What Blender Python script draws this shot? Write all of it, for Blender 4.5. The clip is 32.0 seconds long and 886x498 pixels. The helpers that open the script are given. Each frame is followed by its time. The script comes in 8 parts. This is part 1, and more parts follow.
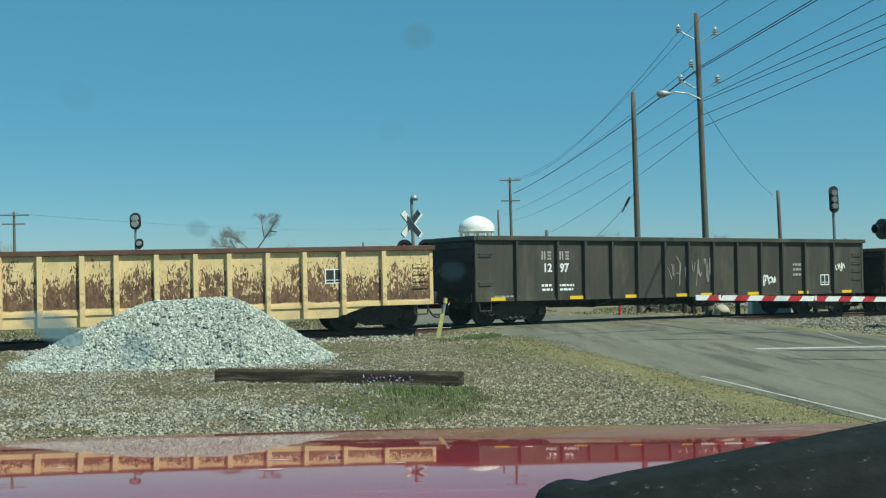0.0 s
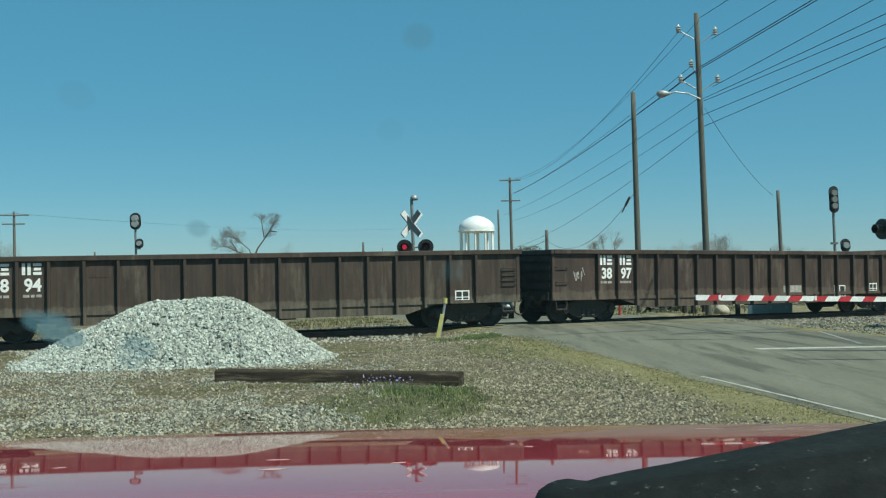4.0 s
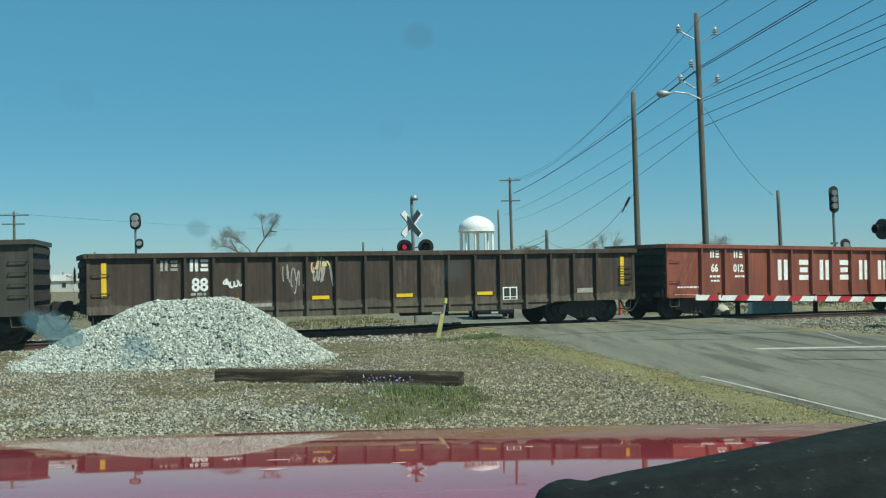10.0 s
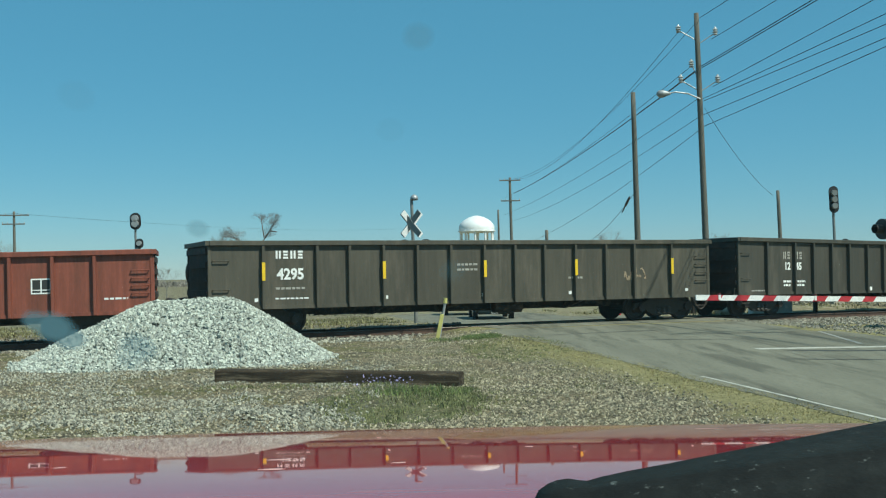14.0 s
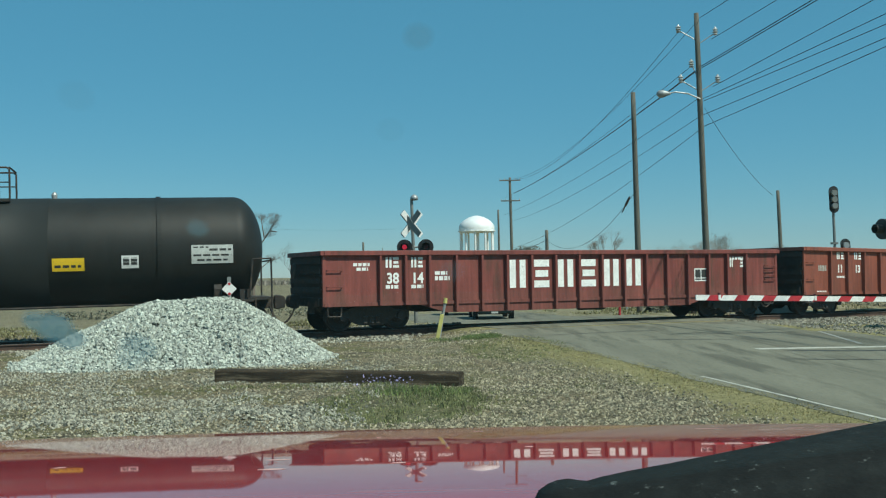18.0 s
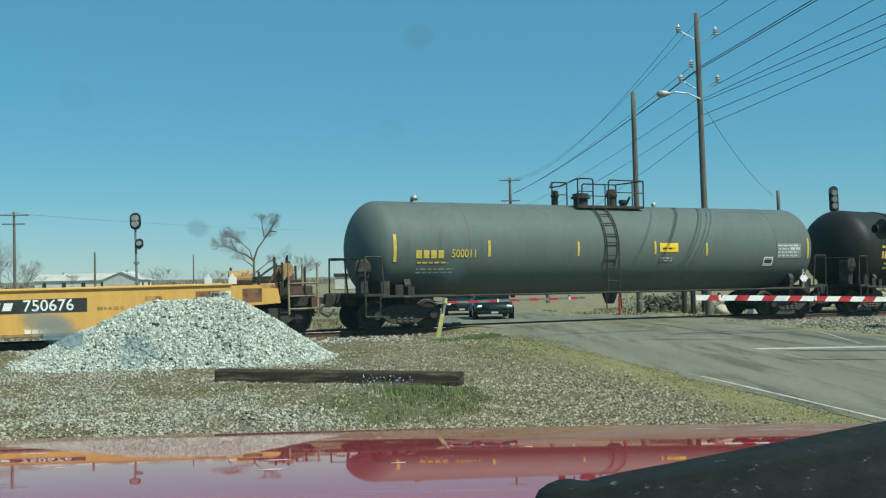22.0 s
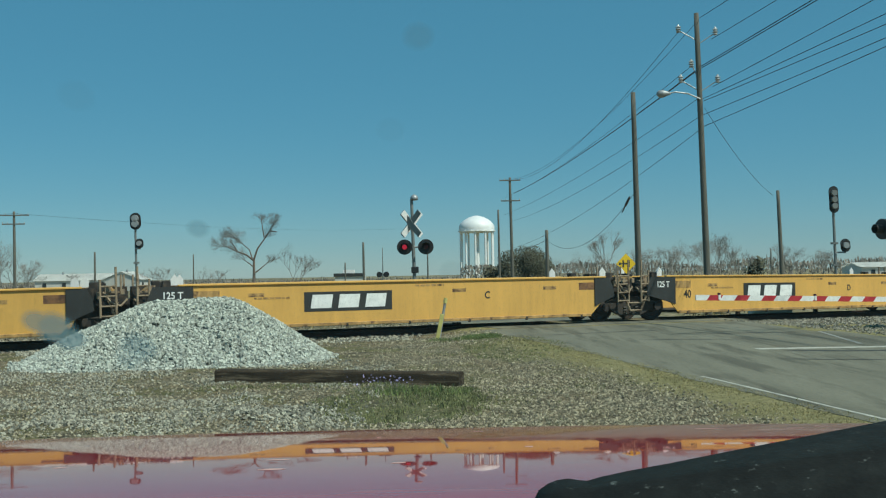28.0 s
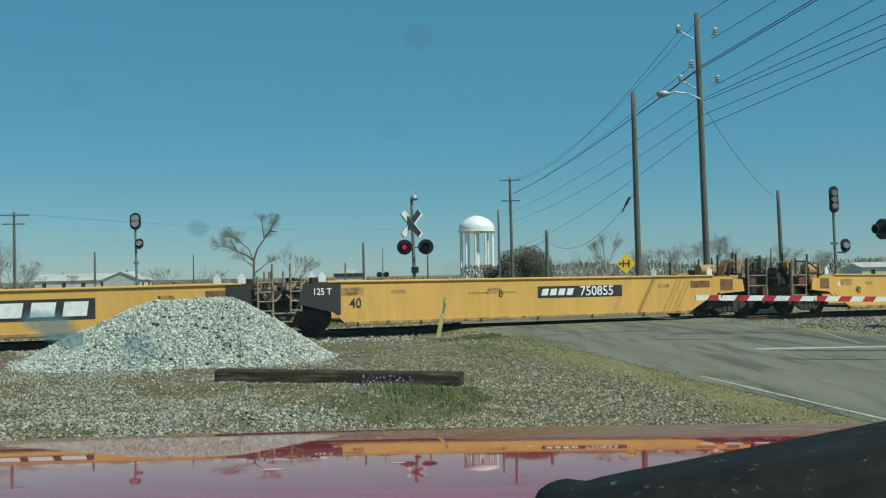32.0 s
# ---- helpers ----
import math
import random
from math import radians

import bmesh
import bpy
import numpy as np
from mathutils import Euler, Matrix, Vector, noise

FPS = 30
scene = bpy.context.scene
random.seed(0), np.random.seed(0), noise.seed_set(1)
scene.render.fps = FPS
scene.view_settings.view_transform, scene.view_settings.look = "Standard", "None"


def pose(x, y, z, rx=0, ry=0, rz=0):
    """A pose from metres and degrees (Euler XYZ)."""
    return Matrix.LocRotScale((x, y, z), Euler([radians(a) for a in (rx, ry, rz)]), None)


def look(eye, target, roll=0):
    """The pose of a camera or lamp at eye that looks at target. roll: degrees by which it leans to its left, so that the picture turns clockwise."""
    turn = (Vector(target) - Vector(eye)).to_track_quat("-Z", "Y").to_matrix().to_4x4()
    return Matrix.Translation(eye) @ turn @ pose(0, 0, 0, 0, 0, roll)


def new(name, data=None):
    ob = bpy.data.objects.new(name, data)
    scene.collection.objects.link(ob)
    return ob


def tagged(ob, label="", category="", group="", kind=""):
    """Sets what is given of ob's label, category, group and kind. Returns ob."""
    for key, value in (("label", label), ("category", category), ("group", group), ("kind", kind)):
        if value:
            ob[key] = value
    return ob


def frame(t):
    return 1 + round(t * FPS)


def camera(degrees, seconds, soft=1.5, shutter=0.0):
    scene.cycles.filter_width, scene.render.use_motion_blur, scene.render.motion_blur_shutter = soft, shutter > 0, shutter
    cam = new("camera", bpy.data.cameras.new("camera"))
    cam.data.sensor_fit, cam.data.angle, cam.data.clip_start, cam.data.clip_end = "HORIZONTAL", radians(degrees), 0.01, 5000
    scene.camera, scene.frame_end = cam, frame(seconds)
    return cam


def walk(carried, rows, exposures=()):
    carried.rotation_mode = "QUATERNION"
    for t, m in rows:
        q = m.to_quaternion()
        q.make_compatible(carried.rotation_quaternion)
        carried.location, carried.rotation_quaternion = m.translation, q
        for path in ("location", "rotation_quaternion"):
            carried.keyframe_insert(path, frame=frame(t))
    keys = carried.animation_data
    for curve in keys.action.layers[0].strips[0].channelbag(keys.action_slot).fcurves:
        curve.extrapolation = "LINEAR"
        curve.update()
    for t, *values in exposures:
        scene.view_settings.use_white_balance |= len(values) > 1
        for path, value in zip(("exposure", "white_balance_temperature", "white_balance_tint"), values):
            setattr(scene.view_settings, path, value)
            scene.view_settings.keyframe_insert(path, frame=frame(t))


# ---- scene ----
EYE = (0.0, 0.0, 1.58)
cam = camera(44.85, 32.0, soft=1.2)
EXPOSURE = ((0.0, 0.13), (1.0, 0.02), (2.0, 0.02), (3.0, 0.10), (8.0, 0.10), (11.0, 0.17), (14.0, 0.20), (17.0, 0.06), (18.0, 0.07), (19.0, 0.26), (20.0, 0.42), (21.0, 0.42), (22.0, 0.24),
            (23.0, 0.05), (25.0, -0.11), (28.0, -0.15), (32.0, -0.10))
AIM = pose(*EYE, 91.357, 0, 0) @ pose(0, 0, 0, 0, 0, -1.0)
walk(cam, [(0.0, AIM), (32.0, AIM)], exposures=[(t, e, 6350, -2) for t, e in EXPOSURE])

# ---- daylight ----
SUN_DIR = Vector((0.46, -0.36, 0.74)).normalized()
world = bpy.data.worlds.new("sky")
scene.world = world
world.use_nodes = True
wn = world.node_tree
wn.nodes.clear()
sky = wn.nodes.new("ShaderNodeTexSky")
sky.sky_type = "NISHITA"
sky.sun_disc = False
sky.sun_elevation = math.asin(SUN_DIR.z)
sky.sun_rotation = math.atan2(SUN_DIR.x, SUN_DIR.y)
sky.altitude, sky.air_density, sky.dust_density, sky.ozone_density = 1200, 1.0, 0.0, 3.5
bg = wn.nodes.new("ShaderNodeBackground")
bg.inputs["Strength"].default_value = 0.085
wo = wn.nodes.new("ShaderNodeOutputWorld")
hs = wn.nodes.new("ShaderNodeHueSaturation")
hs.inputs["Hue"].default_value, hs.inputs["Saturation"].default_value = 0.486, 1.30
wn.links.new(sky.outputs[0], hs.inputs["Color"])
even = wn.nodes.new("ShaderNodeMix")
even.data_type = "RGBA"
even.inputs["Factor"].default_value = 0.58
even.inputs["B"].default_value = (1.40, 3.82, 5.70, 1)
wn.links.new(hs.outputs[0], even.inputs["A"])
wn.links.new(even.outputs["Result"], bg.inputs[0])
wn.links.new(bg.outputs[0], wo.inputs[0])
sun = new("sun", bpy.data.lights.new("sun", "SUN"))
sun.data.energy, sun.data.angle, sun.data.color = 4.4, radians(0.53), (1.0, 0.95, 0.87)
sun.matrix_world = look(SUN_DIR * 60, (0, 0, 0))


# ---- materials ----
def mat(name, base, rough=0.6, metal=0.0, vary=0.25, scale=3.0, stain=None, stain_amount=0.0, stain_scale=1.5,
        stretch=(1, 1, 1), bump=0.0, bump_scale=60.0, grain=40.0, coat=0.0, spec=0.5, rand=0.0, island=0.0, band=None, streak=0.0):
    """Paint or matter with broad and fine variation, an optional stain colour in patches and fine relief."""
    m = bpy.data.materials.new(name)
    m.use_nodes = True
    nt = m.node_tree
    b = nt.nodes["Principled BSDF"]
    tc = nt.nodes.new("ShaderNodeTexCoord")
    mp = nt.nodes.new("ShaderNodeMapping")
    mp.inputs["Scale"].default_value = stretch
    nt.links.new(tc.outputs["Object"], mp.inputs[0])

    def noise_node(sc, detail=5, rgh=0.6):
        n = nt.nodes.new("ShaderNodeTexNoise")
        n.inputs["Scale"].default_value, n.inputs["Detail"].default_value, n.inputs["Roughness"].default_value = sc, detail, rgh
        nt.links.new(mp.outputs[0], n.inputs["Vector"])
        return n.outputs[0]

    def mul(col, fac_socket, lo, hi):
        mr = nt.nodes.new("ShaderNodeMapRange")
        mr.inputs["From Min"].default_value, mr.inputs["From Max"].default_value = 0.3, 0.7
        mr.inputs["To Min"].default_value, mr.inputs["To Max"].default_value = lo, hi
        nt.links.new(fac_socket, mr.inputs[0])
        v = nt.nodes.new("ShaderNodeVectorMath")
        v.operation = "MULTIPLY"
        nt.links.new(col, v.inputs[0])
        nt.links.new(mr.outputs[0], v.inputs[1])
        return v.outputs[0]

    rgb = nt.nodes.new("ShaderNodeRGB")
    rgb.outputs[0].default_value = (*base, 1)
    col = rgb.outputs[0]
    if stain:
        n = noise_node(stain_scale, 8, 0.65)
        mr = nt.nodes.new("ShaderNodeMapRange")
        c = 0.72 - 0.44 * stain_amount
        mr.inputs["From Min"].default_value, mr.inputs["From Max"].default_value = c - 0.06, c + 0.06
        nt.links.new(n, mr.inputs[0])
        mx = nt.nodes.new("ShaderNodeMix")
        mx.data_type = "RGBA"
        nt.links.new(mr.outputs[0], mx.inputs["Factor"])
        nt.links.new(col, mx.inputs["A"])
        mx.inputs["B"].default_value = (*stain, 1)
        col = mx.outputs["Result"]
    if band:
        # wear that keeps to the lower part of a side, with a ragged edge
        zt, bcol, amount = band
        sp = nt.nodes.new("ShaderNodeSeparateXYZ")
        nt.links.new(tc.outputs["Object"], sp.inputs[0])
        wob = nt.nodes.new("ShaderNodeMath")
        wob.operation = "MULTIPLY_ADD"
        nt.links.new(noise_node(2.5), wob.inputs[0])
        wob.inputs[1].default_value = 0.35
        nt.links.new(sp.outputs[2], wob.inputs[2])
        mr = nt.nodes.new("ShaderNodeMapRange")
        mr.inputs["From Min"].default_value, mr.inputs["From Max"].default_value = zt + 0.20, zt + 0.15
        mr.inputs["To Max"].default_value = amount
        nt.links.new(wob.outputs[0], mr.inputs[0])
        mx = nt.nodes.new("ShaderNodeMix")
        mx.data_type = "RGBA"
        nt.links.new(mr.outputs[0], mx.inputs["Factor"])
        nt.links.new(col, mx.inputs["A"])
        mx.inputs["B"].default_value = (*bcol, 1)
        col = mx.outputs["Result"]
    col = mul(col, noise_node(scale), 1 - vary, 1 + vary)
    col = mul(col, noise_node(grain, 3), 1 - vary * 0.6, 1 + vary * 0.6)
    if streak:
        # rain streaks and scuffs that run down the sides
        m2 = nt.nodes.new("ShaderNodeMapping")
        m2.inputs["Scale"].default_value = (7, 7, 0.5)
        nt.links.new(tc.outputs["Object"], m2.inputs[0])
        sn = nt.nodes.new("ShaderNodeTexNoise")
        sn.inputs["Scale"].default_value, sn.inputs["Detail"].default_value = 1.3, 7
        nt.links.new(m2.outputs[0], sn.inputs["Vector"])
        col = mul(col, sn.outputs[0], 1 - streak, 1 + streak)
    if rand:
        oi = nt.nodes.new("ShaderNodeObjectInfo")
        col = mul(col, oi.outputs["Random"], 1 - rand, 1 + rand)
    if island:
        ge = nt.nodes.new("ShaderNodeNewGeometry")
        col = mul(col, ge.outputs["Random Per Island"], 1 - island, 1 + island)
    nt.links.new(col, b.inputs["Base Color"])
    b.inputs["Roughness"].default_value = rough
    b.inputs["Metallic"].default_value = metal
    b.inputs["Specular IOR Level"].default_value = spec
    if coat:
        b.inputs["Coat Weight"].default_value, b.inputs["Coat Roughness"].default_value = coat, 0.02
    if bump:
        bp = nt.nodes.new("ShaderNodeBump")
        bp.inputs["Strength"].default_value, bp.inputs["Distance"].default_value = bump, 0.02
        nt.links.new(noise_node(bump_scale, 6), bp.inputs["Height"])
        nt.links.new(bp.outputs[0], b.inputs["Normal"])
    return m


def glow(name, col, strength):
    m = bpy.data.materials.new(name)
    m.use_nodes = True
    b = m.node_tree.nodes["Principled BSDF"]
    b.inputs["Base Color"].default_value = (*col, 1)
    b.inputs["Emission Color"].default_value = (*col, 1)
    b.inputs["Emission Strength"].default_value = strength
    return m


def flaking_paint(name, paint, rust, low, high):
    """Old paint that hangs in long wrinkles over rust; more has come off low on each side, above the sound lower rail."""
    m = mat(name, paint, 0.65, vary=0.15, scale=2.0, bump=0.2)
    nt = m.node_tree
    b = nt.nodes["Principled BSDF"]
    paint_col = b.inputs["Base Color"].links[0].from_socket
    tc = nt.nodes.new("ShaderNodeTexCoord")

    def nz(stretch, scale, detail, distortion):
        mp = nt.nodes.new("ShaderNodeMapping")
        mp.inputs["Scale"].default_value = stretch
        nt.links.new(tc.outputs["Object"], mp.inputs[0])
        n = nt.nodes.new("ShaderNodeTexNoise")
        n.inputs["Scale"].default_value, n.inputs["Detail"].default_value, n.inputs["Distortion"].default_value = scale, detail, distortion
        nt.links.new(mp.outputs[0], n.inputs["Vector"])
        return n.outputs[0]

    def fn(op, a, c, d=None):
        n = nt.nodes.new("ShaderNodeMath")
        n.operation = op
        for i, v in enumerate((a, c, d)):
            if v is None:
                continue
            if isinstance(v, (int, float)):
                n.inputs[i].default_value = v
            else:
                nt.links.new(v, n.inputs[i])
        return n.outputs[0]

    def ramp(v, lo, hi):
        n = nt.nodes.new("ShaderNodeMapRange")
        n.inputs["From Min"].default_value, n.inputs["From Max"].default_value = lo, hi
        nt.links.new(v, n.inputs[0])
        return n.outputs[0]

    sp = nt.nodes.new("ShaderNodeSeparateXYZ")
    nt.links.new(tc.outputs["Object"], sp.inputs[0])
    wrinkles = nz((1, 1, 0.40), 13.0, 5, 1.3)
    broad = nz((1, 1, 0.7), 1.4, 4, 0.4)
    height = ramp(sp.outputs[2], high, low)
    bare = fn("ADD", fn("ADD", wrinkles, fn("MULTIPLY", fn("SUBTRACT", broad, 0.5), 0.45)), fn("MULTIPLY", fn("SUBTRACT", height, 0.55), 0.40))
    bare = ramp(bare, 0.435, 0.51)
    sound = ramp(fn("MULTIPLY_ADD", nz((1, 1, 1), 4.0, 3, 0.2), 0.10, sp.outputs[2]), low + 0.05, low + 0.08)
    mx = nt.nodes.new("ShaderNodeMix")
    mx.data_type = "RGBA"
    nt.links.new(fn("MULTIPLY", bare, sound), mx.inputs["Factor"])
    nt.links.new(paint_col, mx.inputs["A"])
    tone = nt.nodes.new("ShaderNodeMix")
    tone.data_type = "RGBA"
    nt.links.new(ramp(nz((1, 1, 0.5), 11, 4, 0.5), 0.35, 0.65), tone.inputs["Factor"])
    tone.inputs["A"].default_value = (*[0.55 * v for v in rust], 1)
    tone.inputs["B"].default_value = (*[1.45 * v for v in rust], 1)
    nt.links.new(tone.outputs["Result"], mx.inputs["B"])
    nt.links.new(mx.outputs["Result"], b.inputs["Base Color"])
    return m


STREAK = (1.0, 1.0, 0.22)
M_olive = mat("olive_paint", (0.050, 0.046, 0.034), 0.65, vary=0.18, scale=1.2, stain=(0.085, 0.075, 0.055), stain_amount=0.35, stretch=STREAK, bump=0.1, streak=0.14)
M_olive_b = mat("olive_brown_paint", (0.068, 0.060, 0.042), 0.65, vary=0.18, scale=1.2, stain=(0.10, 0.085, 0.06), stain_amount=0.35, stretch=STREAK, bump=0.1, streak=0.16)
M_brown = mat("rusty_brown_paint", (0.050, 0.030, 0.022), 0.75, vary=0.3, scale=1.4, stain=(0.11, 0.080, 0.060), stain_amount=0.33, stretch=STREAK, bump=0.15, band=(0.98, (0.115, 0.085, 0.06), 0.6), streak=0.3)
M_brown_b = mat("dark_brown_paint", (0.052, 0.034, 0.023), 0.75, vary=0.3, scale=1.6, stain=(0.105, 0.085, 0.062), stain_amount=0.30, stretch=STREAK, bump=0.15, band=(0.92, (0.13, 0.11, 0.08), 0.6), streak=0.34)
M_oxide = mat("oxide_red_paint", (0.19, 0.046, 0.036), 0.62, vary=0.2, scale=1.2, stain=(0.12, 0.045, 0.03), stain_amount=0.36, stretch=STREAK, bump=0.1, band=(1.05, (0.17, 0.06, 0.045), 0.5), streak=0.26)
M_oxide_b = mat("orange_red_paint", (0.215, 0.060, 0.036), 0.6, vary=0.18, scale=1.2, stain=(0.16, 0.05, 0.03), stain_amount=0.36, stretch=STREAK, bump=0.1, streak=0.2)
M_oxide_c = mat("maroon_paint", (0.205, 0.042, 0.038), 0.66, vary=0.2, scale=1.2, stain=(0.25, 0.085, 0.072), stain_amount=0.40, stretch=STREAK, bump=0.1, band=(1.0, (0.16, 0.055, 0.042), 0.6), streak=0.26)
M_cream = flaking_paint("flaking_cream_paint", (0.72, 0.54, 0.27), (0.15, 0.082, 0.045), 0.86, 2.28)
M_cream_rib = mat("cream_rib_paint", (0.74, 0.56, 0.29), 0.6, vary=0.15, scale=2.0, stain=(0.2, 0.075, 0.03), stain_amount=0.22, stain_scale=5.0, bump=0.1)
# end-wall grime, with the shade on the ends put into its colour
M_end_shade_grime = mat("shaded_grimy_end_paint", (0.034, 0.024, 0.019), 0.8, vary=0.35, scale=2, stain=(0.06, 0.035, 0.024), stain_amount=0.3, bump=0.2)
M_rustchord = mat("rusted_chord", (0.11, 0.055, 0.036), 0.8, vary=0.25, bump=0.2)
M_black = mat("tank_black_paint", (0.017, 0.0175, 0.0155), 0.56, spec=0.28, vary=0.25, scale=1.0, stain=(0.017, 0.016, 0.013), stain_amount=0.4, stretch=(1, 1, 0.4), bump=0.05, streak=0.12)
M_grey = mat("tank_grey_paint", (0.105, 0.126, 0.117), 0.62, spec=0.22, vary=0.07, scale=0.8, stain=(0.09, 0.106, 0.10), stain_amount=0.22, stretch=(1, 1, 0.3), bump=0.05, streak=0.05)
M_yellow = mat("yellow_paint", (0.68, 0.385, 0.092), 0.6, vary=0.08, scale=0.9, stain=(0.52, 0.30, 0.07), stain_amount=0.16, stretch=(1, 1, 0.3), bump=0.05, streak=0.05)
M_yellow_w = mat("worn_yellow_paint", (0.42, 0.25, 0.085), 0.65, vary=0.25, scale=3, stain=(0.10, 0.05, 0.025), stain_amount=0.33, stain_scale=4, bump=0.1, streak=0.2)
M_dark = mat("grimy_steel", (0.026, 0.021, 0.017), 0.75, vary=0.35, scale=4, stain=(0.062, 0.044, 0.030), stain_amount=0.35, stain_scale=4, bump=0.2)
M_spring = mat("worn_spring_steel", (0.055, 0.046, 0.037), 0.7, vary=0.3, scale=6)
M_truckdust = mat("dusty_truck_steel", (0.050, 0.041, 0.033), 0.85, vary=0.35, scale=5, stain=(0.03, 0.025, 0.02), stain_amount=0.35, stain_scale=5, bump=0.2)
M_tan = mat("sun_bleached_tan_paint", (0.30, 0.225, 0.145), 0.75, vary=0.25, scale=5, stain=(0.12, 0.07, 0.04), stain_amount=0.3, stain_scale=6)
M_wheel = mat("wheel_steel", (0.035, 0.028, 0.024), 0.6, 0.3, vary=0.3, bump=0.1)
M_railtop = mat("polished_rail", (0.16, 0.14, 0.125), 0.45, 0.8, vary=0.15)
M_rail = mat("rusty_rail", (0.075, 0.042, 0.028), 0.8, vary=0.3, bump=0.2)
M_white = mat("white_stencil", (0.82, 0.82, 0.79), 0.7, vary=0.12, scale=6, stain=(0.30, 0.25, 0.22), stain_amount=0.12, stain_scale=9)
M_faded = mat("faded_stencil", (0.36, 0.34, 0.30), 0.8, vary=0.3, scale=9)
M_ystencil = mat("yellow_stencil", (0.55, 0.40, 0.07), 0.7, vary=0.15, scale=6)
M_blackplate = mat("black_plate", (0.03, 0.03, 0.028), 0.6, vary=0.2)
M_pole = mat("weathered_pole", (0.125, 0.118, 0.096), 0.9, vary=0.3, scale=2, stretch=(6, 6, 0.5), bump=0.4)
M_galv = mat("galvanised_steel", (0.36, 0.37, 0.37), 0.5, 0.4, vary=0.15, bump=0.05)
M_signalblack = mat("signal_black", (0.018, 0.018, 0.018), 0.55, vary=0.2)
M_wire = mat("wire", (0.03, 0.03, 0.032), 0.6, vary=0.1)
M_insul = mat("porcelain", (0.42, 0.43, 0.42), 0.25, vary=0.1)
M_tower = mat("white_tower_paint", (0.80, 0.80, 0.78), 0.5, vary=0.06, scale=0.3)
M_signyellow = mat("sign_yellow", (0.80, 0.52, 0.02), 0.5, vary=0.08)
M_redref = mat("red_reflective", (0.42, 0.025, 0.035), 0.5, vary=0.15, scale=8)
M_whiteref = mat("white_reflective", (0.75, 0.74, 0.71), 0.5, vary=0.1, scale=8)
M_stone = mat("crushed_limestone", (0.415, 0.43, 0.37), 0.9, vary=0.12, scale=6, island=0.29, bump=0.3)
M_ballast = mat("ballast_stone", (0.255, 0.232, 0.178), 0.95, vary=0.2, scale=2, island=0.35, bump=0.4)
# core sheet under the stones; its dark colour paints the shade in their gaps
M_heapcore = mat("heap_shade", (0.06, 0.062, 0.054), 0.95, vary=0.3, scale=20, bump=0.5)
M_spill = mat("spilled_limestone", (0.290, 0.275, 0.212), 0.95, vary=0.2, island=0.45, bump=0.3)
M_pebble = mat("pebble", (0.295, 0.256, 0.172), 0.95, vary=0.2, island=0.5, bump=0.3)
M_asphalt = mat("worn_asphalt", (0.190, 0.180, 0.135), 0.9, vary=0.18, scale=0.7, spec=0.12, stain=(0.12, 0.113, 0.086), stain_amount=0.36, stain_scale=1.1, stretch=(1.5, 0.16, 1), grain=25, bump=0.3, bump_scale=90)
M_paintline = mat("road_paint", (0.44, 0.42, 0.355), 0.85, spec=0.1, vary=0.2, scale=4, stain=(0.2, 0.2, 0.18), stain_amount=0.2, stain_scale=7)
M_fadedline = mat("faded_road_paint", (0.26, 0.255, 0.22), 0.85, vary=0.25, scale=4)
M_tar = mat("tar_seal", (0.035, 0.035, 0.033), 0.7, vary=0.2)
M_timber = mat("creosoted_timber", (0.070, 0.051, 0.033), 0.95, vary=0.45, scale=3, stain=(0.17, 0.13, 0.085), stain_amount=0.30, stretch=(0.6, 6, 6), bump=0.9, spec=0.15)
M_tie = mat("track_tie", (0.075, 0.058, 0.045), 0.95, vary=0.3, scale=3, rand=0.25, bump=0.4)
M_grass = mat("grass_blade", (0.165, 0.172, 0.068), 0.8, vary=0.2, island=0.45)
M_greengrass = mat("fresh_grass_blade", (0.125, 0.165, 0.045), 0.7, vary=0.2, island=0.4)
M_drygrass = mat("dry_grass_blade", (0.30, 0.255, 0.115), 0.85, vary=0.2, island=0.35)
M_weed = mat("weed_blade", (0.20, 0.185, 0.085), 0.9, vary=0.2, island=0.5)
M_bark = mat("bark", (0.15, 0.12, 0.095), 0.95, vary=0.25, scale=4, bump=0.3)
M_twig = mat("twig", (0.19, 0.165, 0.14), 0.95, vary=0.2, island=0.2)
# paler copy of the twig colour, with distance haze put into it
M_fartwig = mat("far_twig", (0.27, 0.245, 0.215), 0.95, vary=0.2, island=0.2)
M_evergreen = mat("evergreen_leaf", (0.095, 0.095, 0.062), 0.85, vary=0.25, island=0.4)
M_wood_line = mat("far_wood", (0.24, 0.215, 0.18), 0.95, vary=0.25, island=0.3)
M_roof = mat("pale_metal_roof", (0.80, 0.79, 0.74), 0.5, vary=0.08, scale=0.7, stretch=(8, 1, 1))
M_siding = mat("pale_siding", (0.56, 0.54, 0.49), 0.7, vary=0.1, scale=0.7)
M_windowdark = mat("dark_window", (0.03, 0.035, 0.04), 0.15, vary=0.1)
M_cabinet = mat("cabinet_grey", (0.55, 0.59, 0.58), 0.45, vary=0.08)
M_concrete = mat("pale_concrete", (0.46, 0.42, 0.33), 0.9, vary=0.15, bump=0.2)
M_carblack = mat("black_car_paint", (0.005, 0.005, 0.006), 0.4, vary=0.1, coat=0.25, spec=0.2)
M_cargreen = mat("dark_green_car_paint", (0.006, 0.012, 0.011), 0.4, vary=0.1, coat=0.25, spec=0.2)
M_headlight = mat("headlamp_glass", (0.85, 0.86, 0.84), 0.2, vary=0.05)
M_placard = mat("weathered_white_label", (0.50, 0.51, 0.48), 0.7, vary=0.15, scale=8)
M_tyre = mat("tyre_rubber", (0.02, 0.02, 0.02), 0.85, vary=0.2)
